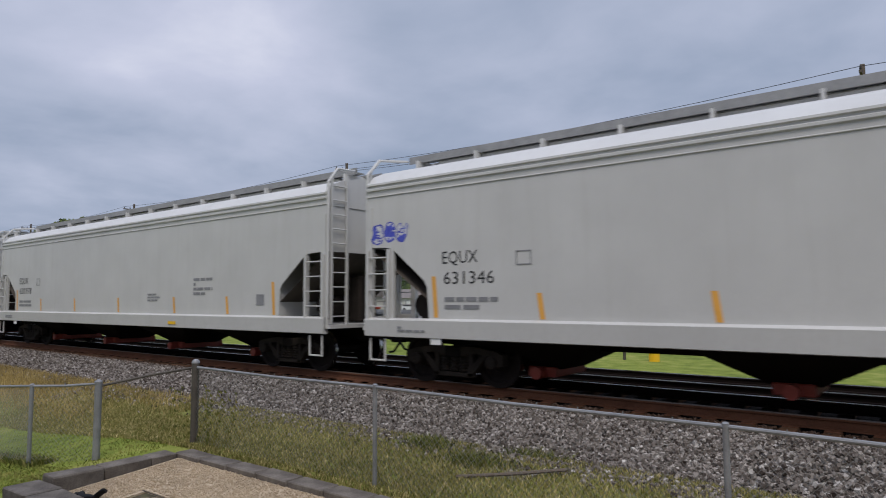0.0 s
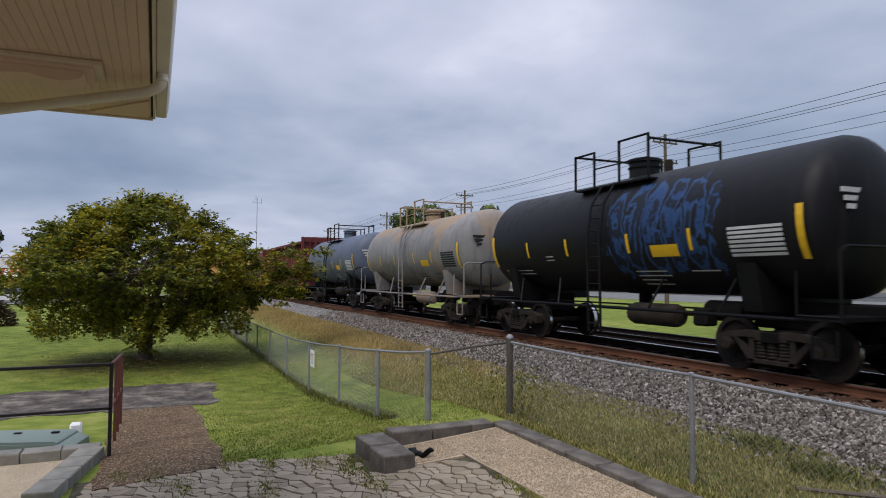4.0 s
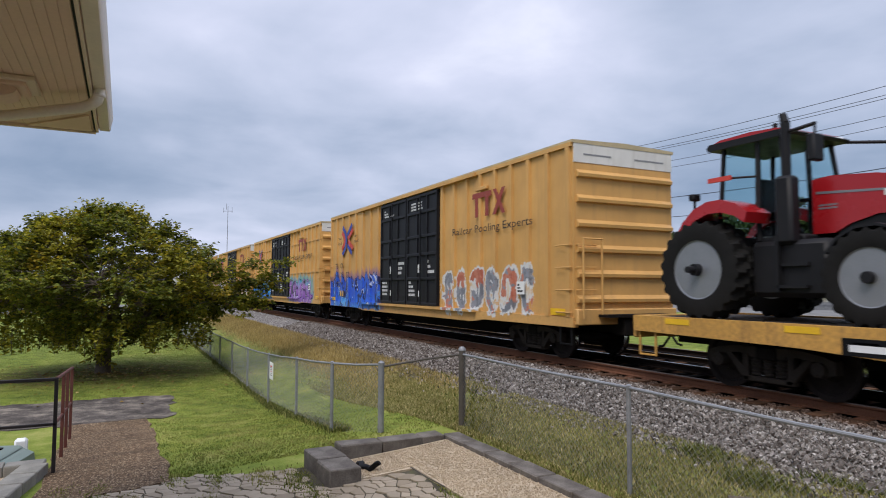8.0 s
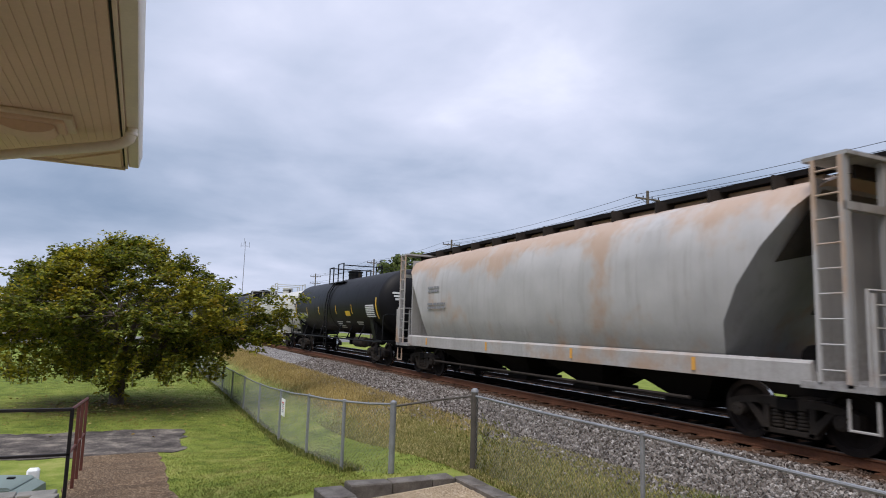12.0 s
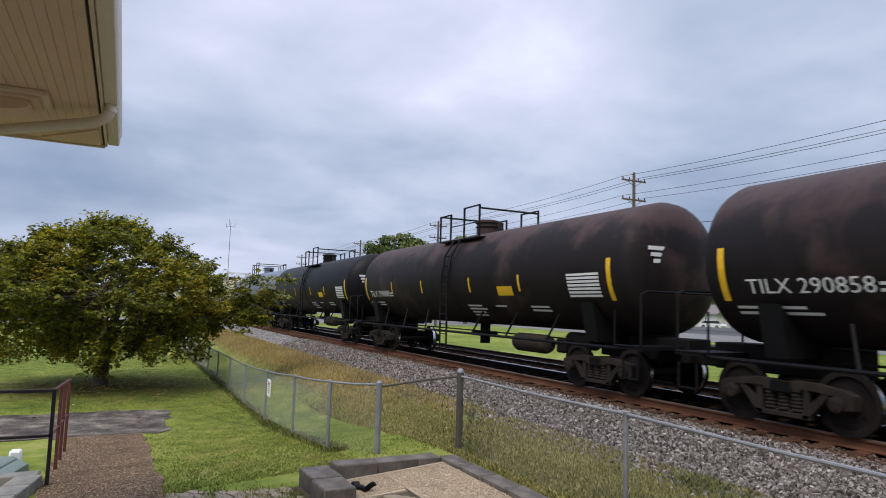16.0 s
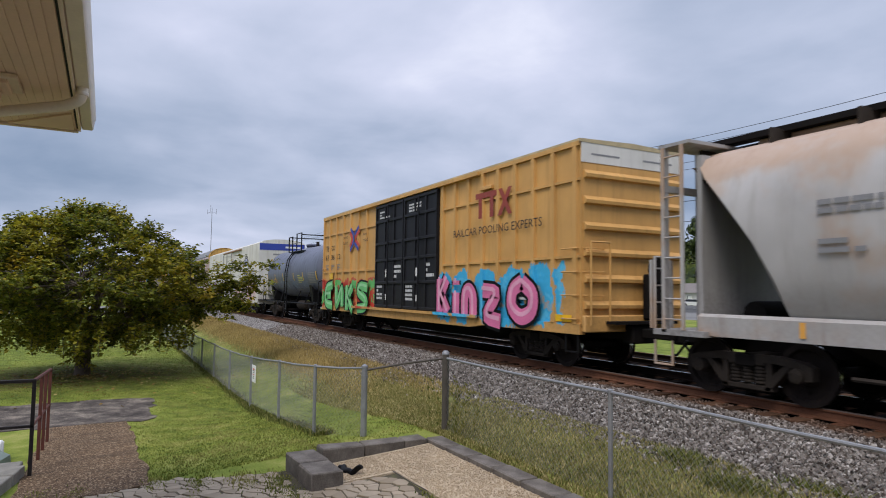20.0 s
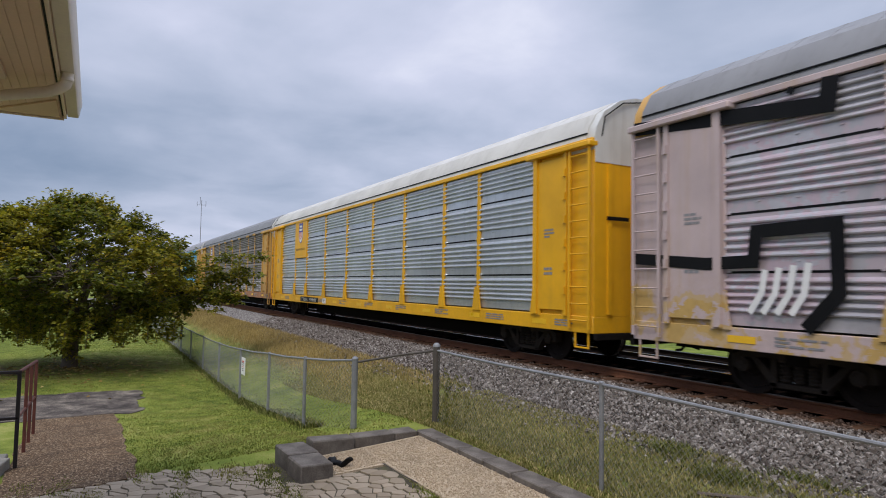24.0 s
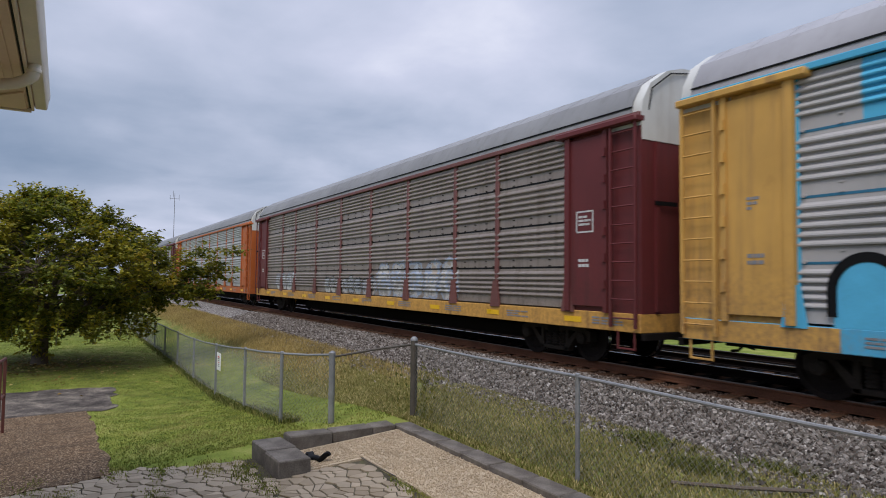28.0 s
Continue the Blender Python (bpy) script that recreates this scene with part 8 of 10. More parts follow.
def centerbeam_car(label, half, centre, seed):
    c = freight_car("centerbeam_flatcar", label, half, centre, half - 2.4)
    H, W = half - 0.1, 1.45
    p = M["oxide"]
    part("deck", Mesh().box(-H, H, -W, W, 0.98, 1.08), p, c)
    for s in (-1, 1):
        part("side_sill", Mesh().box(-H, H, s * W - 0.06, s * W + 0.06, 0.86, 1.10, 0.01), p, c)
    part("centre_sill", Mesh().box(-H, H, -0.3, 0.3, 0.62, 0.98), M["steel_dark"], c)
    part("top_chord", Mesh().box(-H + 0.5, H - 0.5, -0.36, 0.36, 4.26, 4.44, 0.02), p, c)
    for k in range(int(2 * (H - 1) / 2.4)):
        x = -H + 2.0 + k * 2.4
        part("chord_slot", Mesh().box(x, x + 0.30, -0.09, 0.09, 4.248, 4.262), M["white"], c, "pale slot in the top chord")
    n = 17
    for i in range(n):
        x = -H + 4.2 + i * (2 * H - 5.6) / (n - 1)
        w = 0.115 if i % 2 else 0.085
        m = Mesh().prism([(x - w, 1.08), (x + w, 1.08), (x + w * 0.55, 4.28), (x - w * 0.6, 4.28)], "y", -0.11, 0.11)
        part("centre_post", m, p, c)
        if i < n - 1:
            dx = (2 * H - 5.6) / (n - 1)
            d = 1 if x > 0 else -1
            part("diagonal_brace", Mesh().rod((x, 0, 1.15 if (i % 2 == 0) == (d > 0) else 4.1), (x + 1.0 * dx, 0, 4.1 if (i % 2 == 0) == (d > 0) else 1.15), 0.06, 6), p, c)
    for s in (-1, 1):
        x = s * H
        part("bulkhead", Mesh().box(min(x, x - s * 0.14), max(x, x - s * 0.14), -W, W, 1.08, 4.42, 0.01), p, c, "oxide red end bulkhead")
        for y in (-W + 0.06, -0.5, 0.5, W - 0.06):
            part("bulkhead_post", Mesh().box(min(x, x + s * 0.12), max(x, x + s * 0.12), y - 0.08, y + 0.08, 1.08, 4.42), p, c)
        for z in (1.5, 2.05, 2.6, 3.1, 3.6, 4.1):
            part("bulkhead_rib", Mesh().box(min(x, x + s * 0.09), max(x, x + s * 0.09), -W, W, z - 0.05, z + 0.05), p, c)
        side_ladder(c, x + s * 0.15, -W + 0.1, -W + 0.55, 1.1, 4.3, 9, p)
        part("bulkhead_wing", Mesh().box(min(x, x - s * 0.6), max(x, x - s * 0.6), -0.22, 0.22, 1.08, 4.3), p, c)
        stirrup(c, x - s * 0.3, -W, p)
    # the solid panel with print behind the rear bulkhead
    part("print_panel", Mesh().box(-H + 0.1, -H + 4.1, -W + 0.02, -W + 0.06, 1.1, 4.40), p, c, "solid oxide red end panel with white print")
    y = -W + 0.018
    for k, (a, b, z0_, z1_) in enumerate(((0.3, 1.6, 3.9, 4.2), (0.3, 1.6, 3.2, 3.4), (0.3, 1.6, 2.5, 2.9), (0.3, 1.6, 1.9, 2.3), (0.3, 1.6, 1.3, 1.7), (2.6, 3.8, 3.9, 4.2), (2.6, 3.8, 2.6, 2.9), (2.6, 3.8, 1.5, 2.2))):
        bars(c, -H + a, -H + b, z0_, z1_, y, M["print_white"], 3, seed + k)
    part("white_mark", Mesh().prism([(-H + 0.8, 3.45), (-H + 1.0, 3.4), (-H + 1.1, 3.6), (-H + 0.9, 3.85), (-H + 0.75, 3.7)], "y", y - 0.004, y), M["white"], c)
    for i in range(9):
        x = -H + 1.8 + i * 2.4
        plate(c, x, x + 0.5, 0.88, 1.0, -W - 0.062, M["yellow_mark"], "reflector_strip")
        part("strap_winch", Mesh().box(x + 0.9, x + 1.25, -W - 0.16, -W - 0.05, 0.78, 0.92, 0.02), M["steel_dark"], c)
    bars(c, 3.0, 3.9, 0.86, 1.02, -W - 0.062, M["print_white"], 3, seed)
    plate(c, 6.0, 6.4, 0.78, 1.08, -W - 0.064, M["white"], "data_plate")
    part("brake_pipe", Mesh().pipe([(-H + 3, -1.2, 0.7), (-2, -1.25, 0.62), (0, -1.2, 0.7), (5, -1.25, 0.62), (H - 3, -1.2, 0.7)], 0.03, 6), M["steel_dark"], c)
    part("brake_cylinder", Mesh().rod((-2.5, -0.8, 0.72), (-1.2, -0.8, 0.72), 0.22, 12), M["steel_dark"], c)
    return c


def flat_car(label, half, centre, seed):
    c = freight_car("flatcar", label, half, centre, half - 2.6)
    H, W = half - 0.1, 1.45
    p = M["flat_yellow"]
    part("deck", Mesh().box(-H, H, -W + 0.08, W - 0.08, 1.02, 1.12), M["deck_wood"], c, "dark wooden deck")
    for s in (-1, 1):
        part("side_sill", Mesh().prism([(-H, 0.86), (-H, 1.15), (H, 1.15), (H, 0.86), (H - 3.4, 0.80), (H - 5.5, 0.68), (-H + 5.5, 0.68), (-H + 3.4, 0.80)], "y", s * W - 0.06, s * W + 0.06), p, c)
    part("centre_sill", Mesh().prism([(-H, 0.6), (-H, 1.0), (H, 1.0), (H, 0.6), (H - 4.0, 0.6), (H - 5.6, 0.27), (-H + 5.6, 0.27), (-H + 4.0, 0.6)], "y", -0.35, 0.35), M["steel_dark"], c)
    for s in (-1, 1):
        part("end_sill", Mesh().box(min(s * H, s * (H + 0.1)), max(s * H, s * (H + 0.1)), -W, W, 0.72, 1.15, 0.02), p, c)
        stirrup(c, s * (H - 0.3), -W, p)
    y = -W - 0.064
    for i in range(12):
        x = -H + 0.8 + i * 2.35
        plate(c, x, x + 0.55, 1.02, 1.12, y, M["yellow_mark"], "reflector_strip")
        if i % 2:
            plate(c, x + 1.0, x + 1.35, 0.85, 0.95, y, M["letter_black"], "stake_pocket")
        part("chain_tie", Mesh().rod((x + 1.2, -W + 0.25, 1.14), (x + 1.75, -W + 0.3, 1.14), 0.045, 6), M["steel_dark"], c)
    plate(c, -H + 4.0, -H + 6.2, 0.76, 1.0, y, M["black"], "number_board")
    bars(c, -H + 4.1, -H + 6.1, 0.8, 0.96, y - 0.005, M["white"], 1, seed)
    m = Mesh().box(5.6, 6.3, y - 0.004, y, 1.0, 1.06)
    for a in (5.72, 6.08):
        m.box(a, a + 0.1, y - 0.004, y, 0.80, 1.0)
    m.prism([(6.35, 0.8), (6.45, 0.8), (6.75, 1.06), (6.65, 1.06)], "y", y - 0.004, y)
    m.prism([(6.65, 0.8), (6.75, 0.8), (6.45, 1.06), (6.35, 1.06)], "y", y - 0.005, y)
    part("emblem", m, M["red_logo"], c, "dull red block emblem")
    bars(c, 1.5, 2.6, 0.75, 0.92, y, M["red_logo"], 2, seed + 1)
    plate(c, 11.0, 11.35, 0.86, 1.0, y, M["letter_black"], "data_plate")
    return c


# ---- tractors, carried on the flatcar ----
def wheel_meshes(r, w):
    # herringbone lugs: the tread rows rise and fall round the wheel
    n = 88
    rows = [(-w / 2, 0.60, 0.60), (-w / 2 - 0.02, 0.72, 0.72), (-w / 2 - 0.01, 0.90, 0.90), (-w / 2, 0.925, 0.985), (-w * 0.38, 0.945, 1.012), (-w * 0.2, 0.945, 1.012), (-w * 0.02, 0.945, 1.012),
            (w * 0.02, 0.945, 1.012), (w * 0.2, 0.945, 1.012), (w * 0.38, 0.945, 1.012), (w / 2, 0.925, 0.985), (w / 2 + 0.01, 0.90, 0.90), (w / 2 + 0.02, 0.72, 0.72), (w / 2, 0.60, 0.60)]
    ty = Mesh()
    vs = []
    for y, lo, hi in rows:
        shift = abs(y) / w * 5.0 + (2 if y > 0 else 0)
        for i in range(n):
            a = 2 * math.pi * i / n
            k = hi if (i + shift) % 4 < 1.7 else lo
            vs.append((r * k * math.cos(a), y, r * k * math.sin(a)))
    ty.add(vs, [(j * n + i, (j + 1) * n + i, (j + 1) * n + (i + 1) % n, j * n + (i + 1) % n) for j in range(len(rows) - 1) for i in range(n)])
    rim = Mesh().lathe([(-w * 0.46, r * 0.62), (-w * 0.5, r * 0.63), (-w * 0.47, r * 0.58), (-w * 0.22, r * 0.54), (w * 0.12, r * 0.47), (w * 0.14, r * 0.34), (-w * 0.02, r * 0.29), (-w * 0.05, 0.05), (0.2 * w, 0.05), (0.2 * w, r * 0.5), (w * 0.3, r * 0.55), (w * 0.48, r * 0.62)], (0, 0, 0), "y", 32)
    hub = Mesh().lathe([(-w * 0.66, r * 0.08), (-w * 0.66, r * 0.12), (-w * 0.3, r * 0.13), (-w * 0.18, r * 0.26), (-w * 0.02, r * 0.27)], (0, 0, 0), "y", 12)
    for k in range(8):
        a = k * math.pi / 4
        hub.rod((r * 0.2 * math.cos(a), -w * 0.27, r * 0.2 * math.sin(a)), (r * 0.2 * math.cos(a), -w * 0.18, r * 0.2 * math.sin(a)), 0.02, 6)
    return ty.data("tyre", M["tyre"], 25), rim.data("rim", M["rim"]), hub.data("hub", M["tractor_black"])


def build_tractor(at):
    t = thing("tractor", "red and black farm tractor with grey rims chained to a flatcar", "tractor", "tractors on the flatcar", at=at)
    red, blk, gl = M["tractor_red"], M["tractor_black"], M["cab_glass"]
    RB, RF = 0.87, 0.70
    K = pose(0.5, 0, 0)
    big, small = wheel_meshes(RB, 0.56), wheel_meshes(RF, 0.46)
    for s in (-1, 1):
        for x, r, ms in ((0.0, RB, big), (2.9, RF, small)):
            w = part("wheel", ms[0], None, t, "lugged black tyre", at=pose(x, s * 0.98, r, 0, 0, 0 if s < 0 else 180))
            part("rim", ms[1], None, w, "silver rim")
            part("hub", ms[2], None, w)
        if s < 0:
            part("axle", Mesh().rod((0, -1.5, RB), (0, 1.3, RB), 0.06, 10).rod((0, -0.9, RB), (0, 0.9, RB), 0.17, 12), blk, t)
    part("axle", Mesh().box(2.75, 3.05, -0.8, 0.8, 0.52, 0.78, 0.04), blk, t)
    part("chassis", Mesh().box(-0.55, 2.2, -0.36, 0.36, 0.55, 1.35, 0.06).box(2.0, 3.7, -0.3, 0.3, 0.6, 1.15, 0.05), blk, t)
    side = [(1.60, 1.42), (1.60, 2.30), (1.9, 2.33), (2.6, 2.27), (3.2, 2.14), (3.6, 1.98), (3.75, 1.7), (3.5, 1.55), (3.1, 1.66), (2.6, 1.66), (2.2, 1.55), (1.95, 1.42)]
    part("bonnet", Mesh().prism(side, "y", -0.40, 0.40), red, t, "glossy red bonnet")
    part("bonnet_nose", Mesh().prism([(3.3, 1.0), (3.26, 1.57), (3.46, 1.88), (3.6, 2.005), (3.82, 1.88), (3.97, 1.6), (3.98, 1.3), (3.88, 0.95)], "y", -0.42, 0.42), blk, t, "black grille and nose")
    part("headlight", Mesh().box(3.9, 4.0, -0.36, -0.12, 1.5, 1.6, 0.02).box(3.9, 4.0, 0.12, 0.36, 1.5, 1.6, 0.02), M["white"], t)
    part("side_grille", Mesh().prism([(2.0, 0.9), (2.0, 1.43), (2.2, 1.54), (2.6, 1.65), (3.1, 1.65), (3.4, 1.5), (3.4, 1.0)], "y", -0.37, 0.37), blk, t)
    part("bonnet_stripe", Mesh().prism([(1.66, 2.06), (3.1, 1.97), (3.1, 2.0), (1.66, 2.10)], "y", -0.406, -0.400), M["rim"], t, "grey stripe with print")
    bars(t, 1.7, 2.05, 1.80, 1.90, -0.401, M["rim"], 2, 3)
    bars(t, 2.7, 3.3, 1.9, 2.06, -0.407, M["white"], 1, 5)
    part("front_weight", Mesh().box(3.75, 4.25, -0.35, 0.35, 0.65, 0.98, 0.05), blk, t)
    # cab: posts, glass, roof
    for x, xt in ((-0.45, -0.36), (0.98, 0.74), (0.36, 0.32)):
        for s in (-1, 1):
            part("cab_post", Mesh().pipe([(x, s * 0.72, 1.35), (xt, s * 0.66, 3.14)], 0.045, 6), blk, t, at=K)
    for s in (-1, 1):
        part("side_window", Mesh().prism([(-0.43, 1.65), (0.34, 1.38), (0.30, 3.08), (-0.34, 3.08)], "y", s * 0.69 - 0.008, s * 0.69 + 0.008), gl, t, at=K)
        part("side_window", Mesh().prism([(0.39, 1.38), (0.95, 1.45), (0.72, 3.08), (0.35, 3.08)], "y", s * 0.69 - 0.008, s * 0.69 + 0.008), gl, t, at=K)
    part("windscreen", Mesh().prism([(0.96, 1.75), (0.98, 1.75), (0.76, 3.09), (0.74, 3.09)], "y", -0.64, 0.64), gl, t, at=K)
    part("rear_window", Mesh().prism([(-0.46, 1.65), (-0.44, 1.65), (-0.39, 3.12), (-0.41, 3.12)], "y", -0.64, 0.64), gl, t, at=K)
    part("cab_roof", Mesh().prism([(-0.56, 3.13), (-0.58, 3.18), (-0.42, 3.23), (0.2, 3.25), (0.7, 3.22), (0.92, 3.16), (0.94, 3.13)], "y", -0.70, 0.70), red, t, "red cab roof", at=K)
    part("roof_rim", Mesh().prism([(-0.62, 3.04), (-0.66, 3.10), (-0.60, 3.165), (0.90, 3.165), (1.02, 3.10), (0.98, 3.05)], "y", -0.78, 0.78), blk, t, at=K)
    for x in (-0.58, 0.94):
        for s in (-0.6, 0.6):
            part("work_light", Mesh().box(x - 0.05, x + 0.05, s - 0.09, s + 0.09, 3.07, 3.14, 0.02), M["white"], t, at=K)
    part("beacon", Mesh().lathe([(3.22, 0.10), (3.29, 0.09), (3.33, 0.03)], (0.15, -0.1, 0), "z", 10), M["tractor_black"], t, at=K)
    part("seat", Mesh().box(0.0, 0.45, -0.25, 0.25, 1.75, 1.9, 0.04).box(-0.1, 0.05, -0.25, 0.25, 1.85, 2.5, 0.05), blk, t, at=K)
    part("steering_wheel", Mesh().lathe([(2.02, 0.2), (2.05, 0.2)], (0.78, 0, 0), "z", 14).rod((0.78, 0, 1.5), (0.78, 0, 2.04), 0.04, 6), blk, t, at=K)
    part("cab_floor", Mesh().box(-0.5, 1.15, -0.7, 0.7, 1.3, 1.42, 0.03), blk, t, at=K)
    for s in (-1, 1):
        y0_, y1_ = (s * 0.62, s * 1.24) if s > 0 else (s * 1.24, s * 0.62)
        arc = [(-0.12 - 1.02 * math.cos(a), RB + 1.20 * math.sin(a)) for a in (0.22, 0.5, 0.8, 1.1, 1.4, 1.7, 2.0, 2.25)]
        inn = [(-0.12 - 0.94 * math.cos(a), RB + 0.98 * math.sin(a)) for a in (2.25, 2.0, 1.7, 1.4, 1.1, 0.8, 0.5, 0.22)]
        part("mudguard", Mesh().prism(arc + inn, "y", y0_, y1_), red, t, "red rear mudguard", at=K)
        f = [(2.9 - 0.74 * math.cos(a), RF + 0.76 * math.sin(a)) for a in (0.5, 0.9, 1.3, 1.7, 2.0)]
        g = [(2.9 - 0.70 * math.cos(a), RF + 0.72 * math.sin(a)) for a in (2.0, 1.7, 1.3, 0.9, 0.5)]
        part("front_mudguard", Mesh().prism(f + g, "y", s * 0.98 - 0.2, s * 0.98 + 0.2), blk, t)
        part("mirror", Mesh().box(1.7, 1.82, s * 1.3 - 0.12, s * 1.3 + 0.12, 2.42, 2.82, 0.02).rod((0.9, s * 0.75, 3.08), (1.76, s * 1.3, 2.98), 0.03, 6).rod((1.76, s * 1.3, 2.7), (1.76, s * 1.3, 2.96), 0.02, 6), blk, t, at=K)
        part("step", Mesh().box(0.85, 1.35, s * 0.85 - 0.14, s * 0.85 + 0.14, 0.55, 0.6).box(0.9, 1.35, s * 0.82 - 0.12, s * 0.82 + 0.12, 0.9, 0.95).box(0.82, 0.88, s * 0.85 - 0.14, s * 0.85 + 0.14, 0.5, 1.4), blk, t, at=K)
        part("fuel_tank", Mesh().box(0.78, 2.15, s * 0.58 - 0.30, s * 0.58 + 0.30, 0.40, 1.32, 0.08), blk, t)
    part("exhaust", Mesh().box(0.82, 1.12, -0.98, -0.72, 1.25, 2.35, 0.05).rod((0.97, -0.85, 2.3), (0.97, -0.85, 3.22), 0.075, 10).rod((0.97, -0.85, 3.22), (0.93, -0.85, 3.36), 0.07, 10, 0.06), blk, t, "black exhaust stack", at=K)
    part("turn_signal", Mesh().box(-0.45, 0.02, -1.0, -0.95, 2.42, 2.50), M["brightred"], t, "orange red lamp strip", at=K)
    part("lamp_bracket", Mesh().rod((-0.1, -0.98, 2.46), (0.3, -0.7, 2.46), 0.02, 6), blk, t, at=K)
    part("tail_lamp", Mesh().box(-0.72, -0.6, -1.2, -1.0, 2.12, 2.24, 0.02).rod((-0.66, -1.1, 1.85), (-0.66, -1.1, 2.14), 0.025, 6), M["black"], t, at=K)
    part("antenna", Mesh().rod((0.4, -0.3, 3.28), (0.4, -0.3, 3.4), 0.04, 8), M["tractor_black"], t, at=K)
    return t


# ---- autoracks ----
def autorack_car(label, half, centre, frame_paint, panel_paint, roof_paint, seed, end_paint=None, foot=True, extra=None, door_paint=None, sill_paint=None, seam_paint=None, top_paint=None):
    c = freight_car("autorack_car", label, half, centre, half - 3.0)
    H, W = half - 0.15, 1.5
    Z0, Z1 = 1.08, 4.66
    y = -W
    fp = frame_paint
    part("deck_sill", Mesh().box(-H, H, -W - 0.02, W + 0.02, 0.72, 1.06, 0.01), sill_paint or door_paint or fp, c)
    part("centre_sill", Mesh().box(-H + 4.6, H - 4.6, -0.4, 0.4, 0.26, 0.8).box(-H, H, -0.4, 0.4, 0.55, 0.8), M["steel_dark"], c)
    # roof, ribbed
    rp = [(-W - 0.02, 4.70), (-W + 0.02, 4.92), (-1.27, 5.26), (-0.82, 5.55), (-0.42, 5.66), (0, 5.69)]
    rp = rp + [(-a, b) for a, b in rp[-2::-1]]
    part("roof", Mesh().prism(rp, "x", -H + 0.2, H - 0.2), roof_paint, c, smooth=25)
    m = Mesh()
    n = int(2 * H / 0.61)
    for i in range(n):
        x = -H + 0.4 + i * (2 * H - 0.8) / (n - 1)
        m.prism([(a * 1.001, b + 0.003) for a, b in rp], "x", x - 0.05, x + 0.05)
    tagged(part("roof_ribs", m, roof_paint, c, "pressed ribs of the roof sheets", smooth=25), kind="stuff")
    for s in (-1, 1):
        part("eave_seam", Mesh().box(-H + 0.2, H - 0.2, s * (W + 0.005) - 0.018, s * (W + 0.005) + 0.018, 4.80, 4.825), M["black"], c, "dark seam under the roof sheets")
    part("top_rail", Mesh().box(-H, H, -W - 0.05, -W + 0.02, 4.60, 4.70, 0.01), top_paint or fp, c)
    part("top_rail", Mesh().box(-H, H, W - 0.02, W + 0.05, 4.60, 4.70, 0.01), fp, c)
    # corrugated panels between the posts
    posts = [-11.15, -8.62, -6.72, -4.03, -1.34, 1.34, 4.03, 6.72, 8.62, 11.15]
    sheets = [Z0, 1.92, 2.84, 3.76, 4.60]
    prof = []
    for z0_, z1_ in zip(sheets, sheets[1:]):
        # a flat band along the foot and the head of each sheet, five rounded ribs between
        k = 5
        prof += [(0.0, z0_ + 0.012), (-0.012, z0_ + 0.014), (-0.012, z0_ + 0.19)]
        h = (z1_ - z0_ - 0.27) / k
        for i in range(k):
            z = z0_ + 0.19 + h * i
            prof += [(0.0, z + h * 0.02), (0.0, z + h * 0.22), (-0.05, z + h * 0.34), (-0.056, z + h * 0.5), (-0.046, z + h * 0.72), (-0.02, z + h * 0.92)]
        prof += [(-0.012, z1_ - 0.078), (-0.012, z1_ - 0.014), (0.0, z1_ - 0.012)]
    for xa, xb in zip(posts, posts[1:]):
        for s in (-1, 1):
            yy = s * (W - 0.05)
            part("side_panel", Mesh().grid([[(xa + 0.03, yy + (d if s < 0 else -d), z) for d, z in prof], [(xb - 0.03, yy + (d if s < 0 else -d), z) for d, z in prof]]), panel_paint, c, smooth=0)
    part("liner", Mesh().box(-H + 0.3, H - 0.3, -W + 0.07, -W + 0.09, Z0, 4.6).box(-H + 0.3, H - 0.3, W - 0.09, W - 0.07, Z0, 4.6), M["black"], c)
    for z in sheets[1:4]:
        part("sheet_seam", Mesh().box(posts[0] + 0.03, posts[-1] - 0.03, y + 0.033, y + 0.06, z - 0.019, z + 0.019), seam_paint or M["black"], c, "dark seam between two corrugated sheets")
    for x in posts:
        for s in (-1, 1):
            yy = s * W
            q = Mesh().box(x - 0.075, x + 0.075, min(yy, yy - s * 0.11), max(yy, yy - s * 0.11), Z0 - 0.02, 4.62, 0.008)
            if foot:
                q.prism([(x - 0.19, 1.02), (x + 0.19, 1.02), (x + 0.08, 1.62), (x - 0.08, 1.62)], "y", yy + s * 0.004, yy + s * 0.05)
            part("side_post", q, fp, c)
        if top_paint:
            part("post_cap", Mesh().box(x - 0.33, x + 0.33, y - 0.065, y - 0.045, 4.56, 4.67), fp, c)
        m = Mesh()
        for z in sheets[1:4]:
            for dx in (-0.13, 0.13):
                m.lathe([(y + 0.04, 0.03), (y + 0.0, 0.03)], (x + dx, 0, z + 0.02), "y", 8)
            for f in (0.25, 0.5, 0.75):
                if x < posts[-1]:
                    xb = x + f * (posts[posts.index(x) + 1] - x)
                    for dz in (0.035, 0.165):
                        m.box(xb - 0.03, xb + 0.03, y + 0.022, y + 0.04, z + dz - 0.011, z + dz + 0.011)
        tagged(part("panel_bolts", m, M["truck"] if panel_paint in (RACK_DIRTY, RACK_MAROON) else panel_paint, c), kind="stuff")
    # ends: corner bays, doors, ladders
    dp = door_paint or fp
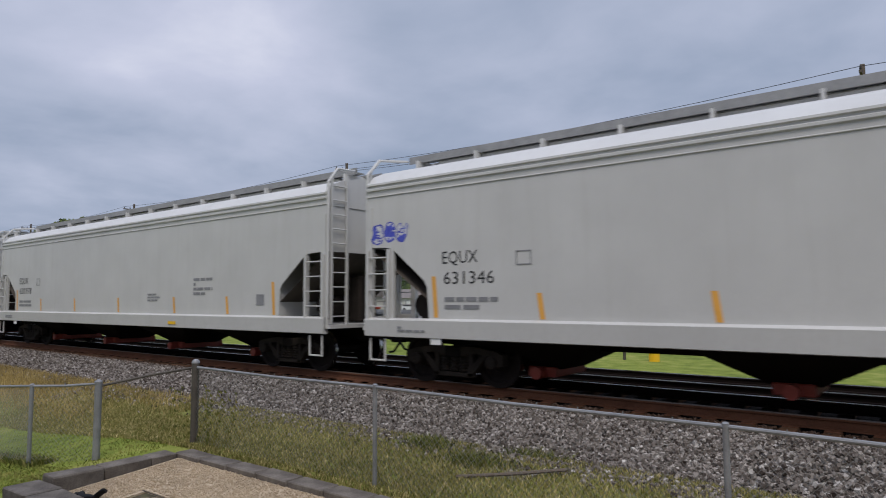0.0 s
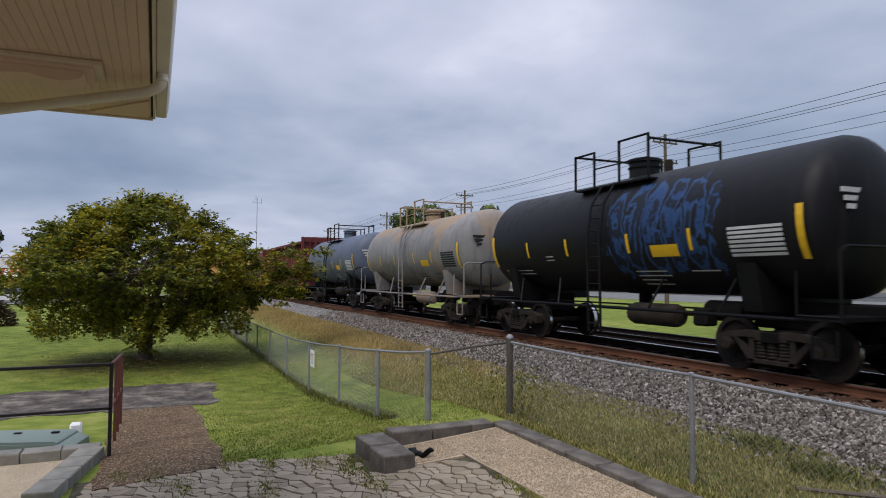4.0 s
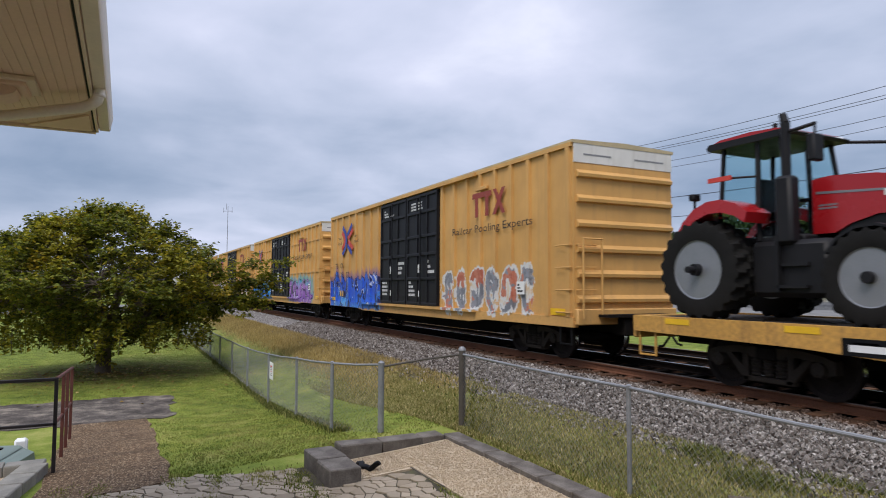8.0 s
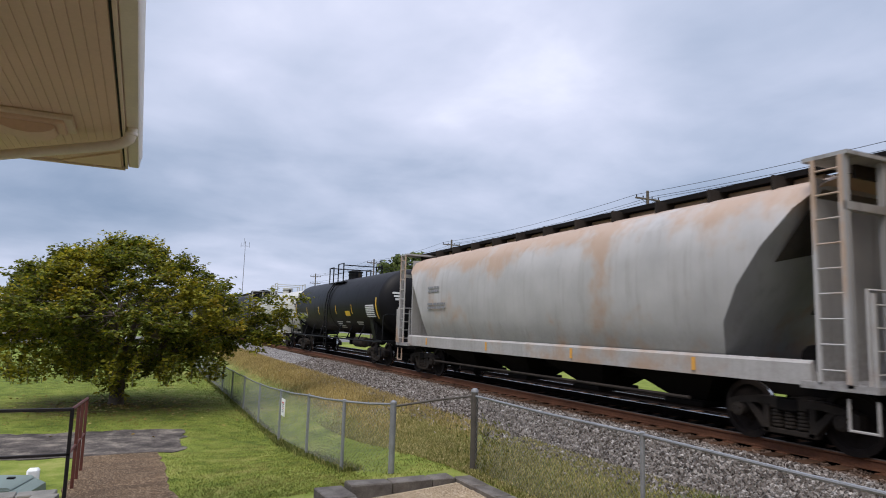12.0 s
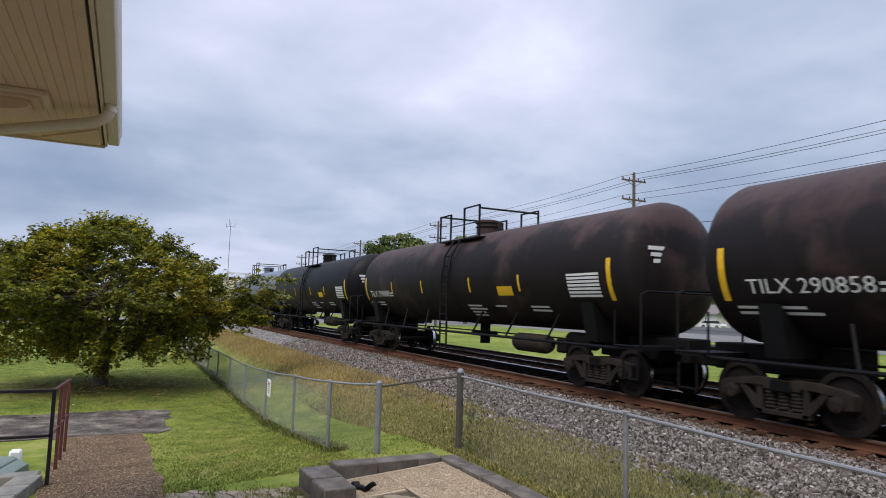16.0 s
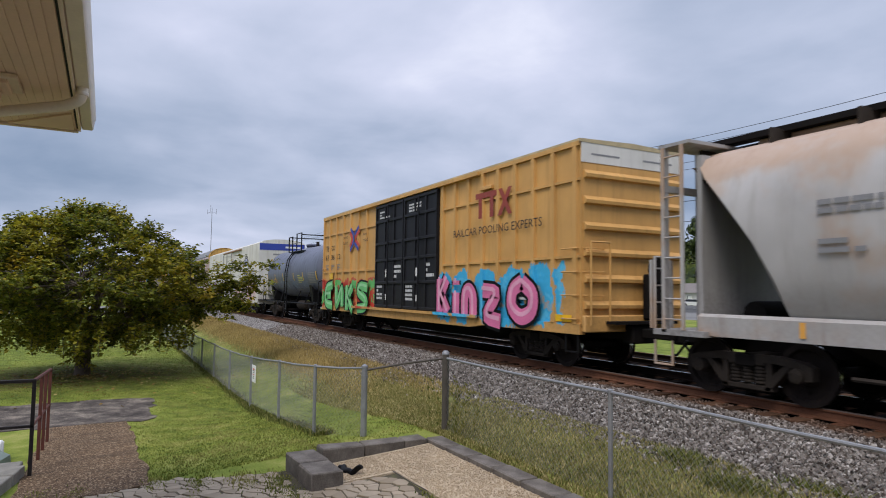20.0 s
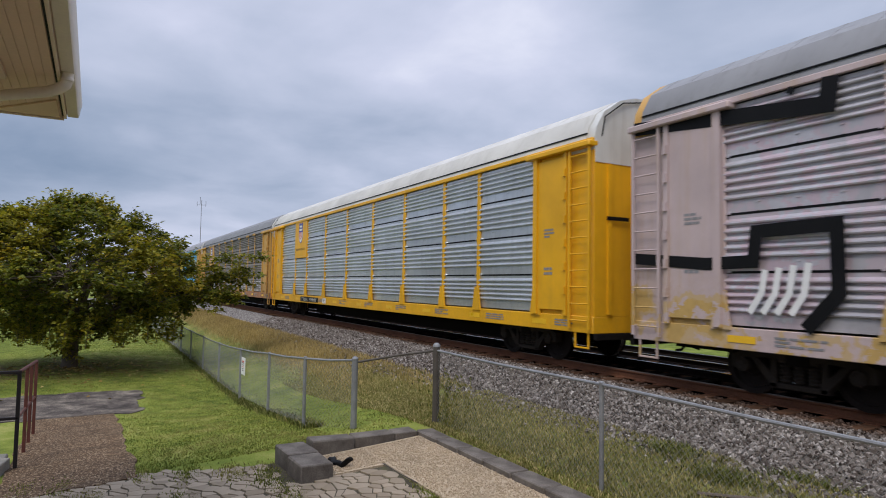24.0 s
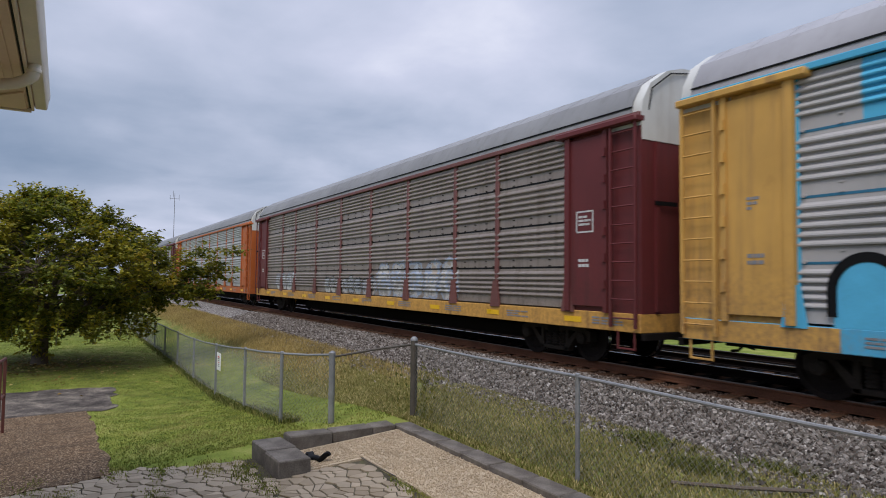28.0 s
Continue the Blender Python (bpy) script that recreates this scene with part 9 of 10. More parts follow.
    for s in (-1, 1):
        x = s * H
        e0, e1 = min(x, s * (H - 1.88)), max(x, s * (H - 1.88))
        part("end_bay", Mesh().box(e0, e1, -W + 0.02, W - 0.02, Z0 - 0.02, 4.62), dp, c, "plain end bay with the end doors")
        dx0, dx1 = sorted((s * (H - 1.80), s * (H - 0.85)))
        d = part("door", Mesh().box(dx0, dx1, y - 0.05, y + 0.015, 1.15, 4.45, 0.012), dp, c, "end door")
        part("door_edge", Mesh().box(s * (H - 1.86) - 0.07, s * (H - 1.86) + 0.07, y - 0.09, y + 0.02, 1.05, 4.62), dp, d)
        part("door_edge", Mesh().box(s * (H - 0.82) - 0.05, s * (H - 0.82) + 0.05, y - 0.08, y + 0.02, 1.05, 4.62), dp, d)
        for z in (1.5, 2.0, 2.5, 3.0, 3.5, 4.0):
            part("hinge", Mesh().box(s * (H - 0.82) - 0.035, s * (H - 0.82) + 0.035, y - 0.12, y - 0.08, z, z + 0.16), dp, d)
        part("door_hood", Mesh().box(min(s * (H - 2.15), s * (H + 0.02)), max(s * (H - 2.15), s * (H + 0.02)), y - 0.16, y + 0.1, 4.52, 4.64, 0.02), dp, c)
        l = ladder(c, s * (H - 0.66), s * (H - 0.06), y - 0.08, 0.8, 4.55, 11, dp)
        cap = [(a_ * 0.98, b_) for a_, b_ in rp] + [(W - 0.03, 4.2), (-W + 0.03, 4.2)]
        part("end_cap", Mesh().prism(cap, "x", s * (H - 0.9), s * (H + 0.012)), end_paint or M["cap_white"], c, "pale rounded end cap")
        part("end_grab", Mesh().pipe([(s * (H + 0.01), -1.3, 4.75), (s * (H + 0.05), -1.25, 5.15), (s * (H + 0.05), -0.75, 5.5), (s * (H + 0.03), 0.2, 5.66)], 0.014, 6), M["black"], c)
        for yy in (-1.1, -0.37, 0.37, 1.1):
            part("end_door_rib", Mesh().box(min(x, x + s * 0.05), max(x, x + s * 0.05), yy - 0.05, yy + 0.05, 1.1, 4.18), dp, c)
        part("slot", Mesh().box(min(x + s * 0.05, x + s * 0.06), max(x + s * 0.05, x + s * 0.06), -1.2, -0.6, 3.02, 3.1), M["black"], c)
        part("end_step", Mesh().box(min(x, x + s * 0.1), max(x, x + s * 0.1), -W, W, 0.6, 0.72), M["steel_dark"], c)
        stirrup(c, x - s * 0.35, y, dp)
        pale = dp is FRAME_MAROON
        xa, xb = sorted((s * (H - 1.6), s * (H - 1.15)))
        if pale:
            part("print_frame", Mesh().stroke([(xa, 2.6), (xb, 2.6), (xb, 3.0), (xa, 3.0), (xa, 2.6)], 0.03, y - 0.052), M["print_white"], c, smooth=0)
        bars(c, xa + 0.05, xb - 0.05, 2.72, 2.94, y - 0.052, M["print_white"] if pale else M["print_grey"], 3, seed)
        bars(c, xa + 0.05, xb - 0.1, 1.9, 2.1, y - 0.052, M["print_white"] if pale else M["print_grey"], 2, seed + 2)
    for i in range(9):
        x = -H + 2.0 + i * (2 * H - 4) / 8
        plate(c, x, x + 0.5, 0.83, 0.94, y - 0.024, M["yellow_mark"], "reflector_strip")
        bars(c, x + 0.8, x + 1.6, 0.82, 0.98, y - 0.024, M["print_grey"], 3, seed + i)
    if extra:
        extra(c, H, y, posts)
    return c


# ---- paints of the cars ----
M["print_grey"] = plain("grey_stencil", (0.22, 0.22, 0.23), 0.6, 0.0, 0.2)
M["pale_print"] = plain("faded_yellow_stencil", (0.50, 0.48, 0.16), 0.6, 0.0, 0.2)
M["print_white"] = plain("worn_white_stencil", (0.55, 0.55, 0.55), 0.6, 0.0, 0.2)
M["door_black"] = car_paint("black_door_paint", (0.010, 0.010, 0.013), (0.05, 0.042, 0.035), 0.25, 0.5)
M["roof_cream"] = plain("cream_roof_paint", (0.46, 0.37, 0.22), 0.6, 0.0, 0.2)
M["rust_stain"] = car_paint("rusty_spill", (0.10, 0.075, 0.065), (0.20, 0.10, 0.06), 0.8, 0.7)
M["oxide"] = car_paint("oxide_red_paint", (0.145, 0.030, 0.033), (0.06, 0.022, 0.022), 0.5, 0.65, 0.12)
# brown-grey: recess shade put in on slope sheets, own colour on outlet hoppers
M["slope_brown"] = plain("shaded_brown_sheet", (0.085, 0.072, 0.062), 0.85, 0.0, 0.35, 2.0, 30, 0.2)
M["flat_yellow"] = car_paint("worn_yellow_sill", (0.60, 0.325, 0.075), (0.20, 0.11, 0.05), 0.5, 0.55, 0.25)
M["deck_wood"] = plain("dark_deck_wood", (0.07, 0.055, 0.045), 0.9, 0.0, 0.35, 3.0, 25, 0.4)
M["grimy_white"] = car_paint("grimy_white_machinery", (0.42, 0.41, 0.39), (0.06, 0.045, 0.035), 0.8, 0.6)
M["rusty_track"] = plain("rusty_door_track", (0.26, 0.15, 0.08), 0.8, 0.0, 0.35)
M["cap_white"] = car_paint("white_end_cap", (0.60, 0.60, 0.58), (0.25, 0.2, 0.15), 0.25, 0.5)
M["print_plate"] = plain("faded_print_plate", (0.45, 0.34, 0.12), 0.6, 0.0, 0.2)
GREY_HOP = car_paint("pale_grey_hopper_paint", (0.54, 0.535, 0.52), (0.40, 0.385, 0.36), 0.16, 0.4, 0.0, (), 0.05)
GREY_TAG = car_paint("pale_grey_hopper_paint_tagged", (0.54, 0.535, 0.52), (0.40, 0.385, 0.36), 0.16, 0.4, 0.0, ((-4.6, -0.9, 1.35, 1.9, 0.35, ((0.35, 0.10, 0.10), (0.6, 0.55, 0.52), (0.4, 0.22, 0.2)), (0.30, 0.08, 0.10), (0.55, 0.5, 0.48)),), 0.05)
GREY_BLUE = car_paint("pale_grey_hopper_paint_blue_tag", (0.54, 0.535, 0.52), (0.40, 0.385, 0.36), 0.16, 0.4, 0.0, ((-9.5, -8.6, 2.75, 3.15, 0.25, ((0.08, 0.1, 0.5), (0.6, 0.6, 0.6), (0.15, 0.18, 0.55)), (0.05, 0.06, 0.4), (0.5, 0.5, 0.58)),), 0.05)

YEL = (0.60, 0.335, 0.108)
WHT, BLK = (0.62, 0.62, 0.62), (0.02, 0.02, 0.025)
BOX1 = car_paint("boxcar_yellow_one", YEL, (0.30, 0.20, 0.10), 0.25, 0.5, 0.0, (
    (2.75, 7.6, 0.95, 2.2, 0.62, ((0.42, 0.11, 0.06), (0.50, 0.17, 0.10), (0.23, 0.24, 0.28), (0.16, 0.17, 0.2)), WHT, (0.66, 0.62, 0.55)),
    (-9.25, -2.5, 0.78, 2.3, 0.8, ((0.12, 0.42, 0.78), (0.03, 0.18, 0.70), (0.02, 0.10, 0.62), (0.03, 0.16, 0.68)), (0.01, 0.012, 0.05), (0.24, 0.13, 0.27), "wild")))
BOX2 = car_paint("boxcar_yellow_two", lum(YEL, 1.05), (0.32, 0.2, 0.08), 0.2, 0.5, 0.0, (
    (2.6, 7.6, 0.82, 2.25, 0.55, ((0.38, 0.18, 0.55), (0.25, 0.10, 0.44), (0.42, 0.22, 0.55), (0.05, 0.42, 0.58)), BLK, (0.04, 0.42, 0.55), "wild"),
    (-9.2, -2.4, 0.85, 2.1, 0.6, ((0.03, 0.30, 0.62), (0.02, 0.2, 0.58), (0.08, 0.46, 0.72)), (0.02, 0.04, 0.12), (0.1, 0.4, 0.6), "wild")))
BOX3 = car_paint("boxcar_yellow_three", lum(YEL, 0.97), (0.30, 0.20, 0.10), 0.3, 0.5, 0.0, (
    (2.8, 8.6, 0.9, 2.3, 0.8, ((0.45, 0.44, 0.42), YEL, (0.58, 0.56, 0.52), (0.25, 0.3, 0.4), YEL), (0.60, 0.55, 0.45), (0.55, 0.42, 0.2)),
    (-9.2, -2.6, 0.8, 2.1, 0.42, ((0.6, 0.6, 0.62), (0.35, 0.36, 0.4), (0.62, 0.61, 0.60)), BLK, (0.4, 0.38, 0.36), "wild")))
BOX4 = car_paint("boxcar_yellow_four", YEL, (0.30, 0.20, 0.10), 0.3, 0.5, 0.0, (
    (2.3, 9.0, 0.8, 2.4, 0.75, ((0.26, 0.50, 0.64), (0.62, 0.42, 0.30), (0.66, 0.46, 0.08), (0.60, 0.50, 0.42), (0.52, 0.20, 0.14), (0.60, 0.52, 0.46)), (0.30, 0.13, 0.10), (0.36, 0.52, 0.58), "wild"),
    (-9.0, -2.4, 0.8, 2.35, 0.5, ((0.22, 0.45, 0.62), (0.55, 0.6, 0.62), (0.58, 0.55, 0.45)), (0.05, 0.06, 0.08), (0.45, 0.45, 0.42), "wild")))
BOX5 = car_paint("boxcar_yellow_five", lum(YEL, 0.98), (0.22, 0.13, 0.05), 0.3, 0.5, 0.05, (
    (2.3, 8.4, 0.85, 2.25, 0.85, ((0.05, 0.42, 0.72), (0.10, 0.48, 0.74)), (0.05, 0.40, 0.68), (0.05, 0.42, 0.72)),
    (-9.2, -2.2, 0.95, 2.1, 0.7, ((0.5, 0.06, 0.04), (0.12, 0.5, 0.15)), (0.5, 0.08, 0.05), (0.55, 0.2, 0.08))))
BOX_END = car_paint("pale_end_panel", (0.66, 0.64, 0.60), (0.36, 0.32, 0.26), 0.3, 0.5)
REEFER = car_paint("white_reefer_paint", (0.64, 0.62, 0.57), (0.33, 0.26, 0.18), 0.4, 0.45, 0.06, (
    (2.2, 10.3, 0.85, 2.2, 0.7, ((0.62, 0.35, 0.33), (0.64, 0.55, 0.5), (0.6, 0.42, 0.38), (0.62, 0.60, 0.56)), (0.30, 0.13, 0.12), (0.64, 0.58, 0.53)),
    (-10.6, -4.9, 0.8, 2.2, 0.42, ((0.62, 0.55, 0.05), (0.35, 0.08, 0.32), (0.15, 0.5, 0.2), BLK, (0.5, 0.3, 0.45)), BLK, (0.5, 0.25, 0.45))))
TANK_BLACK = car_paint("black_tank_paint", (0.006, 0.0055, 0.007), (0.02, 0.017, 0.016), 0.35, 0.5)
TANK_BLUE_TAG = car_paint("black_tank_paint_blue_tag", (0.008, 0.008, 0.010), (0.03, 0.026, 0.024), 0.5, 0.5, 0.0, ((0.3, 3.4, 1.75, 3.6, 0.42, ((0.010, 0.010, 0.014), (0.012, 0.013, 0.02), (0.02, 0.05, 0.14)), (0.025, 0.06, 0.15), (0.01, 0.01, 0.014)),))
TANK_BROWN = car_paint("brown_black_tank_paint", (0.011, 0.008, 0.0085), (0.03, 0.02, 0.019), 0.5, 0.6, 0.0, (), 0.15, 0.6, (0.085, 0.05, 0.046))
TANK_TAN = car_paint("grey_tan_tank_paint", (0.23, 0.225, 0.225), (0.10, 0.08, 0.07), 0.55, 0.55, 0.0, (), 0.2, 0.7, (0.36, 0.23, 0.12))
TANK_SLATE = car_paint("slate_blue_tank_paint", (0.10, 0.12, 0.17), (0.05, 0.05, 0.055), 0.4, 0.45, 0.0, (), 0.15)
TANK_SLATE2 = car_paint("pale_slate_tank_paint", (0.145, 0.175, 0.235), (0.07, 0.065, 0.065), 0.4, 0.45, 0.0, (), 0.12)
TANK_SLATE3 = car_paint("slate_tank_paint_tagged", (0.135, 0.15, 0.205), (0.05, 0.05, 0.055), 0.4, 0.45, 0.0, ((-3.2, 3.4, 1.75, 2.2, 0.34, ((0.14, 0.19, 0.30), (0.135, 0.15, 0.205), (0.18, 0.25, 0.36)), (0.15, 0.18, 0.26), (0.14, 0.16, 0.22)),), 0.12)
TANK_WHITE = car_paint("white_tank_paint", (0.50, 0.485, 0.445), (0.33, 0.30, 0.25), 0.18, 0.4, 0.04)
TANK_BEIGE = car_paint("beige_tank_paint", (0.45, 0.415, 0.325), (0.16, 0.13, 0.10), 0.45, 0.5, 0.05)
HOP_RUST = car_paint("grey_rust_hopper_paint", (0.43, 0.415, 0.405), (0.28, 0.25, 0.23), 0.4, 0.55, 0.08, (), 0.12, 0.75, (0.42, 0.27, 0.17))
HOP_END = car_paint("grey_hopper_end_paint", (0.33, 0.32, 0.315), (0.12, 0.10, 0.09), 0.5, 0.55)
HOP_BLACK = car_paint("sooty_hopper_paint", (0.013, 0.012, 0.017), (0.27, 0.25, 0.28), 0.85, 0.6, 0.0, (), 0.3)


def galvanised(name, color, dirt, amount, rust=0.0, tags=(), metal=0.25):
    m = car_paint(name, color, dirt, amount, 0.36, rust, tags, 0.1)
    m.node_tree.nodes["Principled BSDF"].inputs["Metallic"].default_value = metal
    return m


RACK_BRIGHT = galvanised("bright_galvanised_panel", (0.66, 0.68, 0.71), (0.34, 0.35, 0.36), 0.3, 0.0, (), 0.8)
RACK_DIRTY = galvanised("brown_grey_panel", (0.215, 0.188, 0.170), (0.085, 0.065, 0.055), 0.6, 0.12, ((-11.5, 12.0, 1.0, 1.75, 0.55, ((0.32, 0.13, 0.12), (0.62, 0.62, 0.61), (0.27, 0.23, 0.21), (0.66, 0.68, 0.67)), (0.46, 0.43, 0.42), (0.28, 0.22, 0.2)),))
RACK_PINK = galvanised("pink_grey_panel", (0.44, 0.42, 0.45), (0.25, 0.24, 0.26), 0.4, 0.0, ((-12.6, 12.6, 1.0, 4.4, 2.6, ((0.52, 0.41, 0.46), (0.50, 0.49, 0.53), (0.54, 0.43, 0.48), (0.40, 0.39, 0.41)), (0.50, 0.42, 0.46), (0.46, 0.43, 0.46)),))
RACK_MAROON = galvanised("weathered_panel", (0.30, 0.255, 0.232), (0.15, 0.118, 0.102), 0.6, 0.08, ((-9.6, -6.6, 1.0, 1.85, 0.6, ((0.62, 0.63, 0.65), (0.45, 0.47, 0.52)), (0.2, 0.2, 0.22), (0.5, 0.5, 0.52)), (-3.0, 1.8, 1.0, 1.68, 0.45, ((0.6, 0.6, 0.6), (0.4, 0.42, 0.46), (0.52, 0.48, 0.44)), BLK, (0.5, 0.5, 0.5)), (1.9, 6.9, 1.05, 2.15, 0.75, ((0.50, 0.54, 0.62), (0.36, 0.34, 0.33), (0.58, 0.57, 0.57), (0.5, 0.42, 0.34)), (0.36, 0.42, 0.55), (0.46, 0.46, 0.48))))
RACK_SILVER = galvanised("plain_silver_panel", (0.44, 0.45, 0.46), (0.26, 0.25, 0.24), 0.45)


def blue_panel_material():
    s = Nodes("blue_painted_panel")
    x, y, z = s.split()[:3]
    grey = s.ramp(s.noise(0.9, 4.0), (0.3, (0.36, 0.35, 0.35)), (0.7, (0.48, 0.46, 0.46)))
    blue = s.ramp(s.noise(0.5, 4.0), (0.3, (0.07, 0.385, 0.62)), (0.7, (0.10, 0.46, 0.70)))
    wob = s.math("MULTIPLY", s.math("SUBTRACT", s.noise(1.5, 2.0), 0.5), 0.12)
    hole = None
    for cx, w, z0, z1 in ((-10.1, 1.1, 1.0, 3.72), (-10.7, 0.45, 3.70, 4.7), (-7.15, 0.42, 1.94, 3.76), (-1.85, 0.52, 1.94, 3.76), (3.35, 0.66, 1.94, 3.76), (8.18, 0.43, 1.94, 3.76), (9.05, 0.42, 1.94, 3.76), (10.2, 0.95, 2.06, 3.42)):
        ax = s.step(s.math("ABSOLUTE", s.math("SUBTRACT", x, cx)), w + 0.02, w)
        az = s.math("MULTIPLY", s.step(s.math("ADD", z, wob), z0, z0 + 0.03), s.step(z, z1 + 0.02, z1))
        q = s.math("MULTIPLY", ax, az)
        hole = q if hole is None else s.math("MAXIMUM", hole, q)
    for cx in (1.0, 5.6):
        q = s.math("MULTIPLY", s.step(s.math("ABSOLUTE", s.math("SUBTRACT", x, s.math("ADD", cx, s.math("MULTIPLY", wob, 1.4)))), 0.12, 0.10), s.step(s.noise(0.6, 2.0), 0.42, 0.46))
        hole = s.math("MAXIMUM", hole, q)
    col = s.mix(hole, blue, grey)
    streak = s.step(s.noise(1.0, 4.0, 0.6, s.scaled((5, 5, 0.35))), 0.5, 0.8)
    col = s.mix(s.math("MULTIPLY", streak, 0.25), col, (0.10, 0.13, 0.16))
    s.bump(s.noise(14.0, 4.0), 0.12, 0.004)
    return s.done(col, 0.45)


def post_material(name, base, over):
    """Posts painted over, with the first colour left bare in the middle."""
    s = Nodes(name)
    z = s.split()[2]
    k = s.math("MULTIPLY", s.step(z, 1.93, 1.95), s.step(z, 3.78, 3.76))
    x, near = s.split()[0], None
    for px in (-6.72, -1.34, 4.03, 8.62):
        q = s.math("LESS_THAN", s.math("ABSOLUTE", s.math("SUBTRACT", x, px)), 0.25)
        near = q if near is None else s.math("MAXIMUM", near, q)
    k = s.math("MULTIPLY", k, near)
    return s.done(s.mix(k, over, base), 0.45)


RACK_BLUE = blue_panel_material()
FRAME_YELLOW = car_paint("rack_yellow", (0.74, 0.385, 0.012), (0.35, 0.2, 0.05), 0.15, 0.4)
FRAME_OLD = car_paint("rack_old_yellow", (0.58, 0.33, 0.085), (0.2, 0.12, 0.07), 0.6, 0.5, 0.12)
FRAME_BLUE = post_material("blue_over_yellow_post", (0.55, 0.33, 0.06), (0.085, 0.40, 0.63))
SILL_RUST = car_paint("rusty_pink_sill", (0.40, 0.20, 0.11), (0.16, 0.08, 0.05), 0.6, 0.6, 0.5, (), 0.2, 0.6, (0.50, 0.33, 0.12))
SEAM_BLUE = plain("dark_blue_seam", (0.02, 0.14, 0.24), 0.6)
SILL_BLUE = car_paint("blue_painted_sill", (0.07, 0.36, 0.58), (0.25, 0.2, 0.12), 0.25, 0.5)
FRAME_MAROON = car_paint("rack_maroon", (0.125, 0.024, 0.026), (0.05, 0.03, 0.028), 0.35, 0.5)
POST_MAROON = car_paint("rack_maroon_post", (0.17, 0.065, 0.06), (0.1, 0.06, 0.05), 0.35, 0.5)
FRAME_ORANGE = car_paint("rack_orange", (0.46, 0.12, 0.03), (0.2, 0.08, 0.04), 0.35, 0.5)
PINK_END = car_paint("rack_pink_end", (0.50, 0.40, 0.40), (0.42, 0.27, 0.1), 0.4, 0.5, 0.0, ((-14, 14, 0.4, 1.6, 1.2, ((0.5, 0.33, 0.11), (0.5, 0.4, 0.4)), (0.5, 0.36, 0.2), (0.5, 0.4, 0.38)),))
ROOF_WHITE = car_paint("rack_white_roof", (0.58, 0.565, 0.53), (0.4, 0.37, 0.32), 0.25, 0.5)
ROOF_GREY = car_paint("rack_grey_roof", (0.23, 0.23, 0.24), (0.15, 0.145, 0.14), 0.35, 0.45)
ROOF_LILAC = car_paint("rack_pale_roof", (0.33, 0.325, 0.35), (0.24, 0.235, 0.24), 0.3, 0.45)


def shield(c, x, z, y, s=1.0):
    """A plain shield emblem in blue, red and white."""
    out = [(-0.42, 0.62), (-0.30, 0.70), (0.0, 0.62), (0.30, 0.70), (0.42, 0.62), (0.40, 0.30), (0.46, 0.0), (0.42, -0.35), (0.22, -0.60), (0.0, -0.70), (-0.22, -0.60), (-0.42, -0.35), (-0.46, 0.0), (-0.40, 0.30)]
    b = part("emblem", Mesh().prism([(x + a * s, z + d * s) for a, d in out], "y", y - 0.006, y), M["blue_logo"], c, "blue, red and white shield emblem")
    low = [(-0.40, 0.06), (0.40, 0.06), (0.42, -0.1), (0.37, -0.33), (0.2, -0.54), (0.0, -0.63), (-0.2, -0.54), (-0.37, -0.33), (-0.42, -0.1)]
    part("emblem_field", Mesh().prism([(x + a * s, z + d * s) for a, d in low], "y", y - 0.010, y - 0.006), M["white"], b)
    for k in range(4):
        a = -0.33 + 0.19 * k
        part("emblem_stripe", Mesh().box(x + a * s, x + (a + 0.085) * s, y - 0.013, y - 0.010, z + (-0.44 if 0 < k < 3 else -0.34) * s, z + 0.05 * s), M["brightred"], b)
    for k, w in ((0.44, 0.28), (0.22, 0.33)):
        part("emblem_print", Mesh().box(x - w * s, x + w * s, y - 0.010, y - 0.006, z + (k - 0.06) * s, z + (k + 0.06) * s), M["white"], b)


def rack_bright_extra(c, H, y, posts):
    x0, x1 = posts[1] - 0.02, posts[2] + 0.02
    part("emblem_board", Mesh().box(x0, x1, y - 0.03, y + 0.005, 2.86, 4.66), FRAME_YELLOW, c, "yellow board with an emblem")
    shield(c, (x0 + x1) / 2, 4.06, y - 0.031, 0.72)
    words("BUILDING AMERICA", c, x0 + 0.22, x1 - 0.2, 3.22, 3.33, y - 0.034, M["letter_black"])
    plate(c, -7.45, -4.75, 0.78, 1.0, y - 0.024, M["black"], "number_board")
    words("TTGX", c, -7.28, -6.32, 0.82, 0.96, y - 0.03, M["white"])
    words("992087", c, -5.98, -4.95, 0.82, 0.96, y - 0.03, M["white"])
    plate(c, -4.12, -3.68, 0.78, 1.0, y - 0.024, M["white"], "class_board")
    words("R1", c, -4.02, -3.78, 0.82, 0.96, y - 0.03, M["letter_black"])


def rack_dirty_extra(c, H, y, posts):
    x0, x1 = posts[1] - 0.02, posts[2] + 0.02
    part("emblem_board", Mesh().box(x0, x1, y - 0.03, y + 0.005, 3.0, 4.60), FRAME_OLD, c, "yellow board with an emblem")
    shield(c, (x0 + x1) / 2, 3.85, y - 0.031, 0.92)
    words("We will", c, posts[0] + 0.1, posts[1] - 0.15, 3.78, 4.1, y + 0.008, M["letter_black"])
    words("deliver", c, posts[0] + 0.1, posts[1] - 0.15, 3.1, 3.42, y + 0.008, M["letter_black"])


